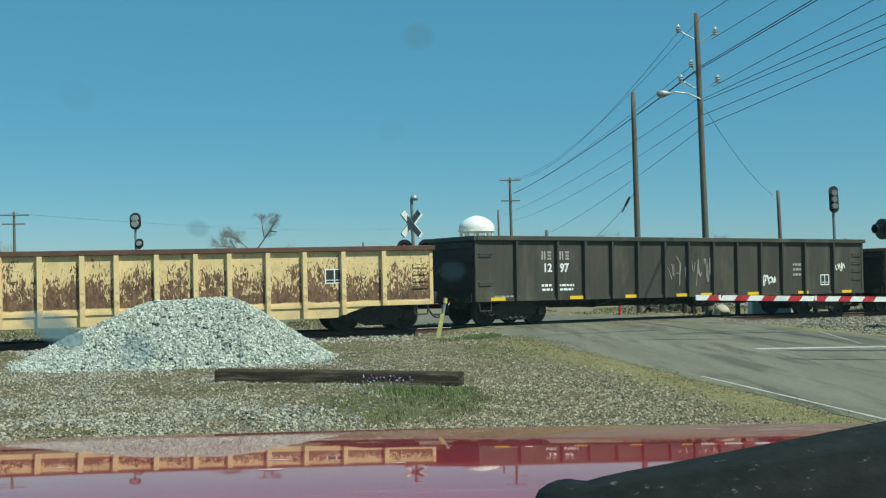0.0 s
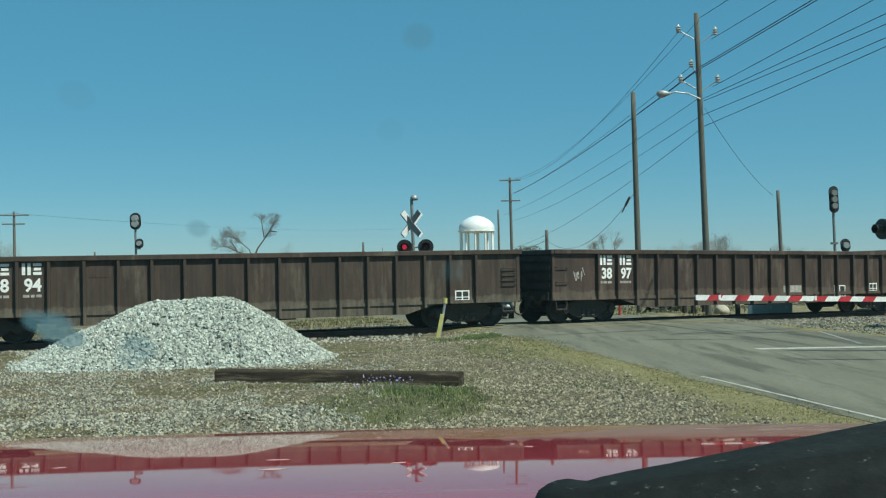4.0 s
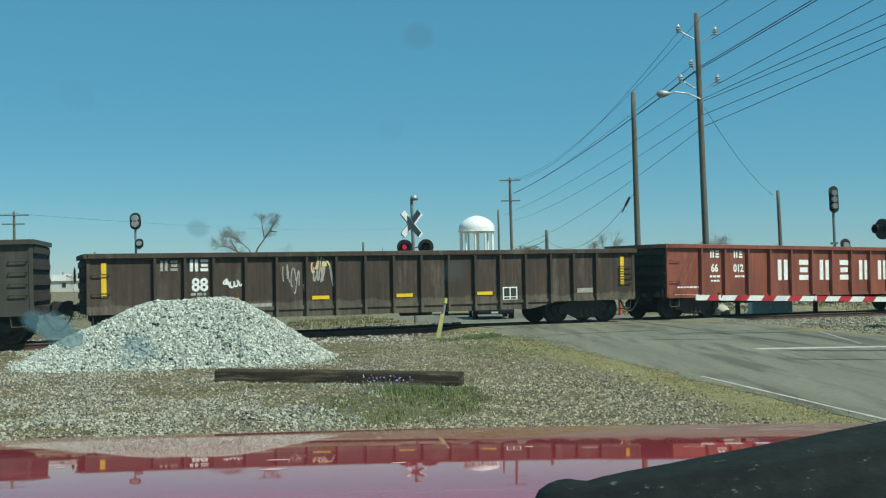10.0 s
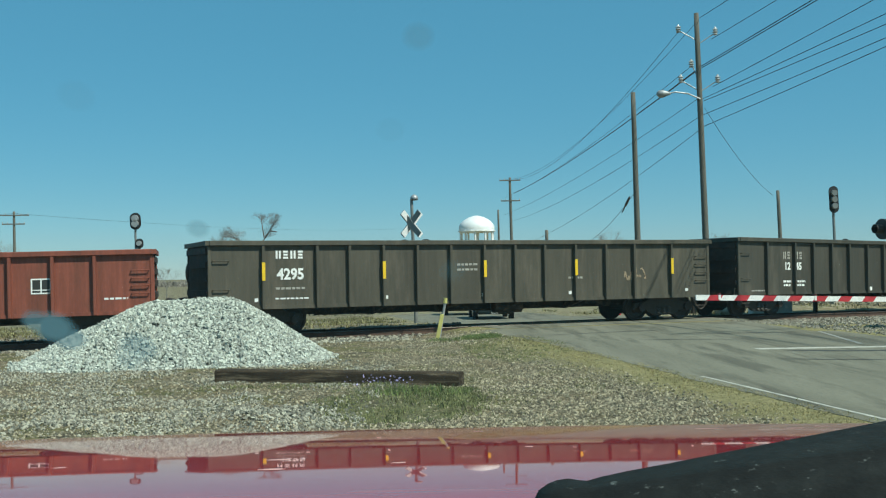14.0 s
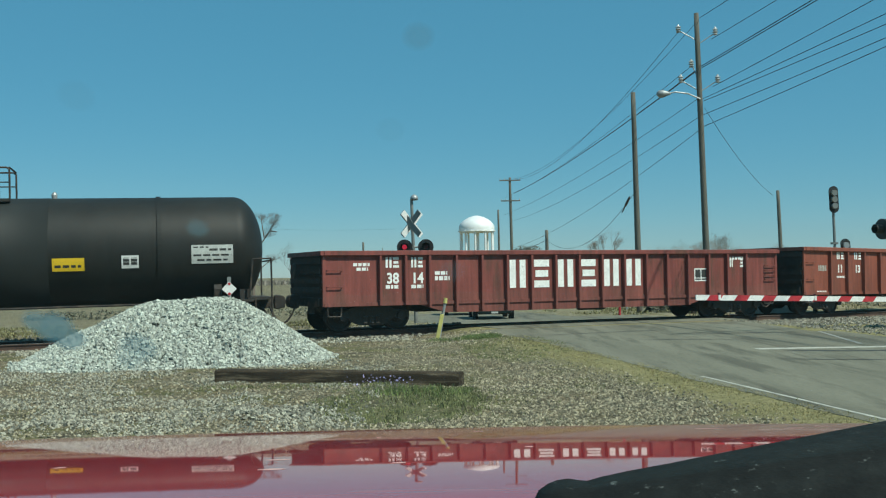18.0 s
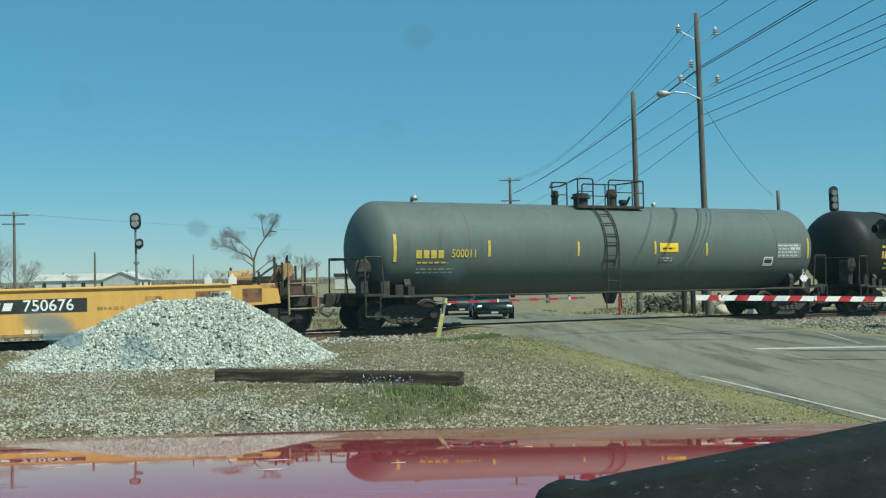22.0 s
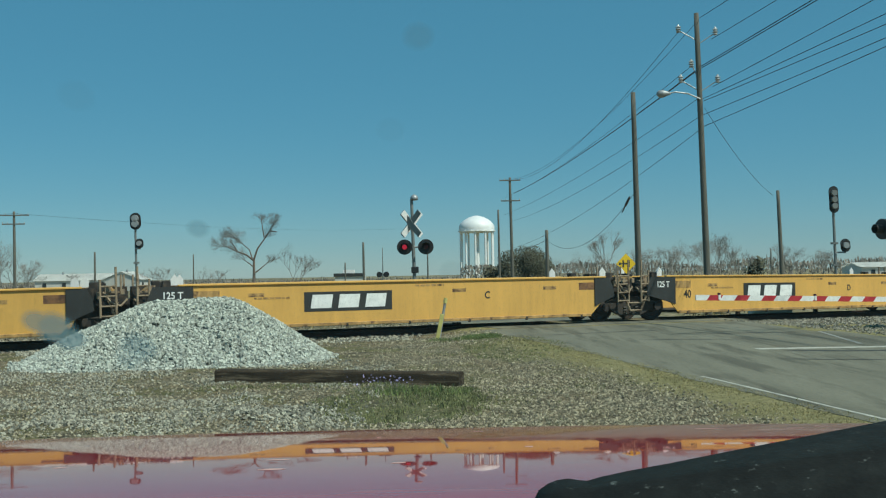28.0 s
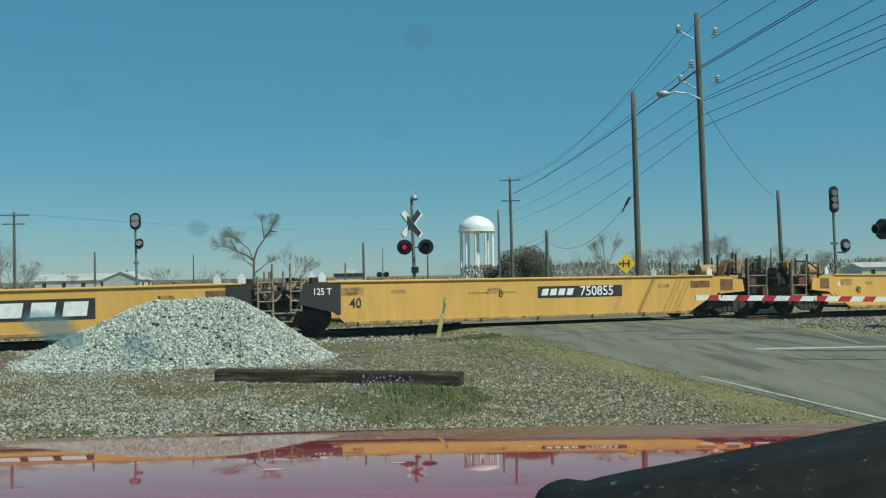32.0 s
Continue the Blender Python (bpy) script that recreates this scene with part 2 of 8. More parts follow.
M_chrome = mat("chrome", (0.6, 0.6, 0.6), 0.15, 1.0, vary=0.05)
M_carred = mat("red_car_paint", (0.30, 0.02, 0.02), 0.3, vary=0.1, coat=0.8)
M_hood = mat("red_hood_paint", (0.33, 0.010, 0.012), 0.5, vary=0.14, scale=3.0, stain=(0.31, 0.045, 0.040), stain_amount=0.30, stain_scale=6, stretch=(0.5, 2.5, 1), coat=0.88, spec=0.1)
M_hood.node_tree.nodes["Principled BSDF"].inputs["Coat IOR"].default_value = 1.50
M_hood.node_tree.nodes["Principled BSDF"].inputs["Coat Roughness"].default_value = 0.03
M_dash = mat("dusty_black_dash", (0.011, 0.013, 0.012), 0.85, vary=0.3, scale=20, stain=(0.16, 0.18, 0.17), stain_amount=0.07, stain_scale=110, spec=0.2, bump=0.2, bump_scale=120)
M_teal = mat("teal_graffiti", (0.10, 0.36, 0.46), 0.6, vary=0.15, scale=5)
M_redlamp_on = glow("lit_red_lens", (0.75, 0.03, 0.07), 0.5)
M_oldtin = mat("weathered_sign_back", (0.20, 0.21, 0.20), 0.6, 0.2, vary=0.2, scale=4)
M_chip = mat("chipped_lacquer", (0.50, 0.33, 0.30), 0.8, vary=0.2, scale=30)
M_redlamp = mat("dark_red_lens", (0.09, 0.015, 0.015), 0.3, vary=0.1)
M_post_y = mat("faded_yellow_post", (0.55, 0.50, 0.16), 0.6, vary=0.2, scale=5)
M_flower = mat("violet_flower", (0.33, 0.29, 0.50), 0.8, vary=0.2, island=0.3)


# ---- mesh helpers ----
def bx(bm, x0, x1, y0, y1, z0, z1, m=None):
    """An axis-aligned block, turned by the matrix m where given."""
    vs = [bm.verts.new(Vector(p) if m is None else m @ Vector(p)) for p in
          ((x0, y0, z0), (x1, y0, z0), (x1, y1, z0), (x0, y1, z0), (x0, y0, z1), (x1, y0, z1), (x1, y1, z1), (x0, y1, z1))]
    for f in ((3, 2, 1, 0), (4, 5, 6, 7), (0, 1, 5, 4), (1, 2, 6, 5), (2, 3, 7, 6), (3, 0, 4, 7)):
        bm.faces.new([vs[i] for i in f])
    return bm


def tube(bm, a, b, r0, r1=None, n=8, caps=True):
    """A tapered round bar from a to b."""
    a, b = Vector(a), Vector(b)
    r1 = r0 if r1 is None else r1
    q = (b - a).to_track_quat("Z", "Y").to_matrix()
    rings = []
    for p, r in ((a, r0), (b, r1)):
        rings.append([bm.verts.new(p + q @ Vector((r * math.cos(2 * math.pi * i / n), r * math.sin(2 * math.pi * i / n), 0))) for i in range(n)])
    for i in range(n):
        bm.faces.new((rings[0][i], rings[0][(i + 1) % n], rings[1][(i + 1) % n], rings[1][i]))
    if caps:
        bm.faces.new(rings[0][::-1])
        bm.faces.new(rings[1])
    return bm


def pipe(bm, pts, r, n=6):
    for a, b in zip(pts, pts[1:]):
        tube(bm, a, b, r, r, n)
    return bm


def lathe(bm, prof, axis="x", n=32):
    """Turns a profile of (place along the axis, radius) about that axis."""
    rings = []
    for u, r in prof:
        ring = []
        for i in range(n):
            c, s = r * math.cos(2 * math.pi * i / n), r * math.sin(2 * math.pi * i / n)
            ring.append(bm.verts.new((u, c, s) if axis == "x" else (c, u, s) if axis == "y" else (c, s, u)))
        rings.append(ring)
    for r0, r1 in zip(rings, rings[1:]):
        for i in range(n):
            bm.faces.new((r0[i], r0[(i + 1) % n], r1[(i + 1) % n], r1[i]))
    bm.faces.new(rings[0])
    bm.faces.new(rings[-1])
    bmesh.ops.recalc_face_normals(bm, faces=bm.faces)
    return bm


def prism(bm, poly, d0, d1, axis="y"):
    """Extrudes a polygon in the xz plane along y (or in yz along x)."""
    put = (lambda p, d: (p[0], d, p[1])) if axis == "y" else (lambda p, d: (d, p[0], p[1])) if axis == "x" else (lambda p, d: (p[0], p[1], d))
    a = [bm.verts.new(put(p, d0)) for p in poly]
    b = [bm.verts.new(put(p, d1)) for p in poly]
    n = len(poly)
    bm.faces.new(a)
    bm.faces.new(b[::-1])
    for i in range(n):
        bm.faces.new((a[i], b[i], b[(i + 1) % n], a[(i + 1) % n]))
    bmesh.ops.recalc_face_normals(bm, faces=bm.faces)
    return bm


def mesh_of(bm, name, material, smooth=False, bevel=0.0):
    if bevel:
        bmesh.ops.bevel(bm, geom=[e for e in bm.edges], offset=bevel, segments=1, affect="EDGES", clamp_overlap=True)
    me = bpy.data.meshes.new(name)
    bm.to_mesh(me)
    bm.free()
    me.materials.append(material)
    if smooth:
        me.polygons.foreach_set("use_smooth", [True] * len(me.polygons))
    return me


def part(name, bm, material, parent, label="", smooth=False, bevel=0.0, at=None):
    """Links a bmesh or a ready mesh as one mesh object under a thing or part."""
    me = bm if isinstance(bm, bpy.types.Mesh) else mesh_of(bm, name, material, smooth, bevel)
    ob = new(name, me)
    ob.parent = parent
    if at is not None:
        ob.matrix_basis = at
    if label:
        ob["label"] = label
    return ob


def thing(name, label, category, m=None, group=""):
    ob = new(name)
    ob.empty_display_size = 0.3
    if m is not None:
        ob.matrix_basis = m
    return tagged(ob, label, category, group)


def solid(name, bm, material, label="", category="", kind="", smooth=False, bevel=0.0, m=None, group=""):
    ob = new(name, mesh_of(bm, name, material, smooth, bevel))
    if m is not None:
        ob.matrix_basis = m
    return tagged(ob, label, category, group, kind)


TEXTS = {}


def letters(string, size, material, stretch=1.0, bold=0.0):
    """Flat raised letters in the built-in font, facing -y, with the middle at the origin."""
    key = (string, size, material.name, stretch, bold)
    if key not in TEXTS:
        cu = bpy.data.curves.new("letters", "FONT")
        cu.body, cu.size, cu.align_x, cu.align_y = string, size, "CENTER", "CENTER"
        cu.extrude, cu.offset, cu.resolution_u = 0.004, bold, 3
        ob = bpy.data.objects.new("letters", cu)
        scene.collection.objects.link(ob)
        me = bpy.data.meshes.new_from_object(ob.evaluated_get(bpy.context.evaluated_depsgraph_get()))
        bpy.data.objects.remove(ob)
        me.transform(Matrix.Diagonal((stretch, 1, 1, 1)))
        me.transform(Matrix.Rotation(radians(90), 4, "X"))
        me.materials.clear()
        me.materials.append(material)
        TEXTS[key] = me
    return TEXTS[key]


# ---- the railway line ----
D0, PHI, KAP, CREST = 31.30, radians(23.15), 0.005165, -0.000370
SPEED, GAIN = 9.652, 0.01118


def line(s, off=0.0):
    """A place on the line at s metres along it, off metres beyond the cars' near side: x, y, z and heading."""
    c = max(-26.0, min(30.0, s))
    x = c * math.cos(PHI) - KAP * c * c * math.sin(PHI)
    y = D0 + c * math.sin(PHI) + KAP * c * c * math.cos(PHI)
    th = PHI + math.atan(2 * KAP * c)
    x += (s - c) * math.cos(th)
    y += (s - c) * math.sin(th)
    return x - off * math.sin(th), y + off * math.cos(th), CREST * c * c, th


HALF = 1.52


def nearest(x, y):
    """Place along the line and distance from its middle (positive beyond it)."""
    s = (x * math.cos(PHI) + (y - D0) * math.sin(PHI))
    for _ in range(4):
        px, py, pz, th = line(s, HALF)
        s += (x - px) * math.cos(th) + (y - py) * math.sin(th)
    px, py, pz, th = line(s, HALF)
    return s, -(x - px) * math.sin(th) + (y - py) * math.cos(th), pz


def smooth(a, b, v):
    u = max(0.0, min(1.0, (v - a) / (b - a)))
    return u * u * (3 - 2 * u)


def road_left(y):
    return 4.6 - (y - 11.2) * 0.151


ROAD_W = 7.0


def ground_z(x, y):
    s, d, tz = nearest(x, y)
    z = -0.09
    z += (tz - 0.20 - z) * (1 - smooth(2.0, 5.5, abs(d)))
    z += -0.36 * smooth(3.5, 14.0, d) - 0.22 * smooth(12.0, 30.0, d)
    return z


def road_z(x, y):
    s, d, tz = nearest(x, y)
    z = -0.03 + (tz - 0.015 + 0.03) * (1 - smooth(1.5, 6.0, abs(d)))
    return z - 0.12 * smooth(0.6, 2.8, d) - 0.32 * smooth(3.0, 14.0, d) - 0.20 * smooth(12.0, 30.0, d)


# ---- ground, road, track ----
def ground_material():
    m = bpy.data.materials.new("verge")
    m.use_nodes = True
    nt = m.node_tree
    b = nt.nodes["Principled BSDF"]
    b.inputs["Roughness"].default_value = 0.95
    b.inputs["Specular IOR Level"].default_value = 0.15
    geo = nt.nodes.new("ShaderNodeNewGeometry")

    def nz(scale, detail=6, rough=0.65):
        n = nt.nodes.new("ShaderNodeTexNoise")
        n.inputs["Scale"].default_value, n.inputs["Detail"].default_value, n.inputs["Roughness"].default_value = scale, detail, rough
        nt.links.new(geo.outputs["Position"], n.inputs["Vector"])
        return n.outputs[0]

    def mathn(op, a, c):
        n = nt.nodes.new("ShaderNodeMath")
        n.operation = op
        for i, v in enumerate((a, c)):
            if isinstance(v, (int, float)):
                n.inputs[i].default_value = v
            else:
                nt.links.new(v, n.inputs[i])
        return n.outputs[0]

    def step(v, lo, hi):
        n = nt.nodes.new("ShaderNodeMapRange")
        n.interpolation_type = "SMOOTHSTEP"
        n.inputs["From Min"].default_value, n.inputs["From Max"].default_value = lo, hi
        nt.links.new(v, n.inputs[0])
        return n.outputs[0]

    def mix(fac, a, c):
        n = nt.nodes.new("ShaderNodeMix")
        n.data_type = "RGBA"
        nt.links.new(fac, n.inputs["Factor"])
        for key, v in (("A", a), ("B", c)):
            if isinstance(v, tuple):
                n.inputs[key].default_value = (*v, 1)
            else:
                nt.links.new(v, n.inputs[key])
        return n.outputs["Result"]

    xyz = nt.nodes.new("ShaderNodeSeparateXYZ")
    nt.links.new(geo.outputs["Position"], xyz.inputs[0])
    x, y = xyz.outputs[0], xyz.outputs[1]
    gravel = mix(step(nz(14), 0.35, 0.65), (0.13, 0.108, 0.068), (0.31, 0.27, 0.185))
    gravel = mix(step(nz(0.7), 0.40, 0.62), gravel, (0.20, 0.158, 0.094))
    grass = mix(step(nz(7), 0.35, 0.65), (0.075, 0.080, 0.030), (0.19, 0.16, 0.078))
    dry = mix(step(nz(9), 0.3, 0.7), (0.17, 0.155, 0.065), (0.31, 0.265, 0.13))
    # dry verge beside the road
    edge = mathn("SUBTRACT", mathn("SUBTRACT", 4.6 + 11.2 * 0.151, mathn("MULTIPLY", y, 0.151)), x)
    edge = mathn("ADD", edge, mathn("MULTIPLY", mathn("SUBTRACT", nz(0.9), 0.5), 1.6))
    verge = mathn("SUBTRACT", 1.0, step(edge, 0.8, 1.5))
    # grass patches
    patch = step(mathn("ADD", nz(0.55), mathn("MULTIPLY", nz(3.0), 0.25)), 0.60, 0.74)
    far = step(mathn("ADD", y, mathn("MULTIPLY", x, 0.25)), 33.5, 37.0)
    beyond = mix(step(nz(1.1), 0.40, 0.60), (0.20, 0.165, 0.10), mix(step(nz(2.7), 0.42, 0.58), (0.13, 0.125, 0.06), (0.33, 0.285, 0.20)))
    col = mix(patch, gravel, grass)
    # dark soil and turf before the timber, damp soil in patches towards the heap
    def ring(cx, cy, rx, ry):
        u = mathn("POWER", mathn("ABSOLUTE", mathn("DIVIDE", mathn("SUBTRACT", x, cx), rx), 0), 2)
        v = mathn("POWER", mathn("ABSOLUTE", mathn("DIVIDE", mathn("SUBTRACT", y, cy), ry), 0), 2)
        r = mathn("ADD", mathn("ADD", u, v), mathn("MULTIPLY", mathn("SUBTRACT", nz(1.6), 0.5), 2.2))
        return mathn("SUBTRACT", 1.0, step(r, 0.6, 1.1))

    turf = mix(step(nz(11), 0.38, 0.62), (0.085, 0.088, 0.036), (0.19, 0.18, 0.085))
    col = mix(mathn("MULTIPLY", ring(-0.65, 14.2, 1.15, 2.3), 0.8), col, turf)
    col = mix(mathn("MULTIPLY", ring(1.55, 24.0, 1.2, 4.2), 0.8), col, mix(step(nz(9), 0.38, 0.62), (0.11, 0.115, 0.04), (0.25, 0.22, 0.11)))
    damp = mathn("MULTIPLY", step(nz(1.3), 0.54, 0.64), mathn("SUBTRACT", 1.0, step(x, -1.2, 0.2)))
    col = mix(mathn("MULTIPLY", damp, 0.75), col, (0.095, 0.08, 0.052))
    col = mix(mathn("MULTIPLY", verge, 0.9), col, dry)
    col = mix(mathn("MULTIPLY", far, 0.85), col, beyond)
    fine = nt.nodes.new("ShaderNodeMapRange")
    fine.inputs["From Min"].default_value, fine.inputs["From Max"].default_value = 0.32, 0.68
    fine.inputs["To Min"].default_value, fine.inputs["To Max"].default_value = 0.62, 1.38
    nt.links.new(nz(45, 4, 0.7), fine.inputs[0])
    tone = nt.nodes.new("ShaderNodeVectorMath")
    tone.operation = "MULTIPLY"
    nt.links.new(col, tone.inputs[0])
    nt.links.new(fine.outputs[0], tone.inputs[1])
    col = tone.outputs[0]
    # pebbles packed into the soil
    vo = nt.nodes.new("ShaderNodeTexVoronoi")
    vo.inputs["Scale"].default_value = 24.0
    nt.links.new(geo.outputs["Position"], vo.inputs["Vector"])
    peb = nt.nodes.new("ShaderNodeSeparateColor")
    nt.links.new(vo.outputs["Color"], peb.inputs[0])
    lift = nt.nodes.new("ShaderNodeMapRange")
    lift.inputs["To Min"].default_value, lift.inputs["To Max"].default_value = 0.55, 1.5
    nt.links.new(peb.outputs[0], lift.inputs[0])
    # each pebble's colour gets darker towards its rim
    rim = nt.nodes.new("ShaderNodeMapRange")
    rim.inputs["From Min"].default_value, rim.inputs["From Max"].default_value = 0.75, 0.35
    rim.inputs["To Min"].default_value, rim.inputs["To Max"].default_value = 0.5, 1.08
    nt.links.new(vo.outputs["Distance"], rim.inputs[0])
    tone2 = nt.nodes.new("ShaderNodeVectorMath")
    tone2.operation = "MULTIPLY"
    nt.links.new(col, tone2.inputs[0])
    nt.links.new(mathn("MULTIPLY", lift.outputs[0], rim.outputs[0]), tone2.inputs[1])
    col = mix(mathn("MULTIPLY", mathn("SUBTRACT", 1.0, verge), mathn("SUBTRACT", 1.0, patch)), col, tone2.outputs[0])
    nt.links.new(col, b.inputs["Base Color"])
    bp = nt.nodes.new("ShaderNodeBump")
    bp.inputs["Strength"].default_value, bp.inputs["Distance"].default_value = 0.7, 0.03
    nt.links.new(nz(26, 10, 0.8), bp.inputs["Height"])
    nt.links.new(bp.outputs[0], b.inputs["Normal"])
    return m


M_ground = ground_material()


def axis(lo, hi, fine_lo, fine_hi, step, grow=1.35):
    out = list(np.arange(fine_lo, fine_hi, step))
    d, v = step, fine_lo
    left = []
    while v > lo:
        d *= grow
        v -= d
        left.append(max(v, lo))
    d, v = step, out[-1]
    right = []
    while v < hi:
        d *= grow
        v += d
        right.append(min(v, hi))
    return left[::-1] + out + right


def surf_z(x, y):
    """Height of the verge with its unevenness, drawn down under the road."""
    z = ground_z(x, y)
    if -40 < x < 40 and 0 < y < 60:
        z += 0.05 * (noise.noise(Vector((x * 0.5, y * 0.5, 0))) + 0.5 * noise.noise(Vector((x * 1.9, y * 1.9, 3))))
        r = x - road_left(y)
        if r > -2.4:
            z += (road_z(x, y) - 0.006 - z) * smooth(-2.4, -0.5, r) * (1 - smooth(ROAD_W + 0.9, ROAD_W + 2.2, r))
    return z


def build_ground():
    xs, ys = axis(-2500, 2500, -16, 22, 0.25), axis(-600, 3500, 8, 46, 0.25)
    verts, faces = [], []
    for y in ys:
        for x in xs:
            z = surf_z(x, y)
            verts.append((x, y, z))
    w = len(xs)
    for j in range(len(ys) - 1):
        for i in range(w - 1):
            a = j * w + i
            faces.append((a, a + 1, a + w + 1, a + w))
    me = bpy.data.meshes.new("ground")
    me.from_pydata(verts, [], faces)
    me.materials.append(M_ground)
    me.polygons.foreach_set("use_smooth", [True] * len(me.polygons))
    tagged(new("ground", me), "gravel and patchy dry grass verge beside the railway", "ground", kind="structure")


def strip(name, x_of0, x_of1, y0, y1, step, dz, material, label, cat, thick=0.08, kind="structure"):
    """A slab that follows the road's surface between two edges."""
    ys = list(np.arange(y0, y1, step)) + [y1]
    verts, faces = [], []
    for y in ys:
        a, b = x_of0(y), x_of1(y)
        n = 8
        for i in range(n + 1):
            x = a + (b - a) * i / n
            verts.append((x, y, road_z(x, y) + dz))
        verts.append((b, y, road_z(b, y) + dz - thick))
        verts.append((a, y, road_z(a, y) + dz - thick))
    w = 11
    for j in range(len(ys) - 1):
        for i in range(w):
            i2 = (i + 1) % w
            a = j * w
            faces.append((a + i, a + i2, a + w + i2, a + w + i))
    faces.append(tuple(range(w))[::-1])
    faces.append(tuple((len(ys) - 1) * w + i for i in range(w)))
    me = bpy.data.meshes.new(name)
    me.from_pydata(verts, [], faces)
    me.materials.append(material)
    return tagged(new(name, me), label, cat, kind=kind)


def build_road():
    def ragged(y):
        return road_left(y) - 0.20 + 0.14 * noise.noise(Vector((y * 0.6, 1, 0))) + 0.07 * noise.noise(Vector((y * 2.7, 5, 0))) - 0.15 * smooth(20, 30, y)

    strip("road", ragged, lambda y: road_left(y) + ROAD_W + 0.8 * smooth(18, 28, y), -20, 27.4, 0.12, 0.0, M_asphalt, "worn grey asphalt road leading over the crossing", "road")
    strip("edge_line", lambda y: road_left(y) + 0.03, lambda y: road_left(y) + 0.085 + 0.02 * noise.noise(Vector((y * 3, 2, 0))), -20, 16.3, 0.5, 0.003, M_paintline, "worn white edge line on the road", "road line", 0.02)
    strip("stop_line", lambda y: road_left(y) + 3.25, lambda y: road_left(y) + ROAD_W - 0.2, 21.5, 21.82, 0.2, 0.006, M_paintline, "worn white stop line on the road", "road line", 0.02)


def build_road_marks():
    for k, (x0, y0, x1, y1, w) in enumerate(((6.6, 21.0, 10.6, 20.3, 0.20), (5.6, 27.0, 8.9, 27.2, 0.10), (4.6, 25.2, 7.5, 24.6, 0.05), (5.9, 19.2, 8.8, 18.2, 0.05), (2.4, 27.6, 6.0, 29.2, 0.10))):
        bm = bmesh.new()
        n, prev = 26, None
        d = Vector((x1 - x0, y1 - y0, 0)).normalized()
        e = Vector((-d.y, d.x, 0))
        for i in range(n + 1):
            t = i / n
            c = Vector((x0 + (x1 - x0) * t, y0 + (y1 - y0) * t, 0)) + e * 0.12 * noise.noise(Vector((t * 5, k, 0)))
            h = w * (0.4 + 0.9 * abs(noise.noise(Vector((t * 7, k, 3))))) * min(1, 6 * t, 6 * (1 - t)) + 0.004
            row = []
            for sgn in (-1, 1):
                p = c + e * h * sgn
                row.append(bm.verts.new((p.x, p.y, road_z(p.x, p.y) + 0.005)))
            if prev:
                bm.faces.new((prev[0], prev[1], row[1], row[0]))
            prev = row
        solid("tar_seal", bm, M_tar, "dark tar seal on a road crack", "road patch", "structure")
    bm = bmesh.new()
    prev = None
    for i in range(21):
        t = i / 20
        x, y = 8.75 + 0.75 * t, 22.6 + 4.7 * t
        row = [bm.verts.new((x + u, y, road_z(x + u, y) + 0.005)) for u in (-0.05, 0.05)]
        if prev:
            bm.faces.new((prev[0], prev[1], row[1], row[0]))
        prev = row
    solid("edge_line", bm, M_fadedline, "faded white edge line on the road", "road line", "structure")


def place_on_line(s, off, dz=0.0):
    x, y, z, th = line(s, off)
    return Matrix.Translation((x, y, z + dz)) @ Matrix.Rotation(th, 4, "Z")


def swept(bm, prof, s0, s1, step, off, dz=0.0):
    """Sweeps a closed profile of (across, up) along the line."""
    rings = []
    s = s0
    while s <= s1 + 1e-6:
        rings.append([bm.verts.new(place_on_line(s, off + a, dz) @ Vector((0, 0, u))) for a, u in prof])
        s += step
    n = len(prof)
    for r0, r1 in zip(rings, rings[1:]):
        for i in range(n):
            bm.faces.new((r0[i], r0[(i + 1) % n], r1[(i + 1) % n], r1[i]))
    bm.faces.new(rings[0][::-1])
    bm.faces.new(rings[-1])
    return bm


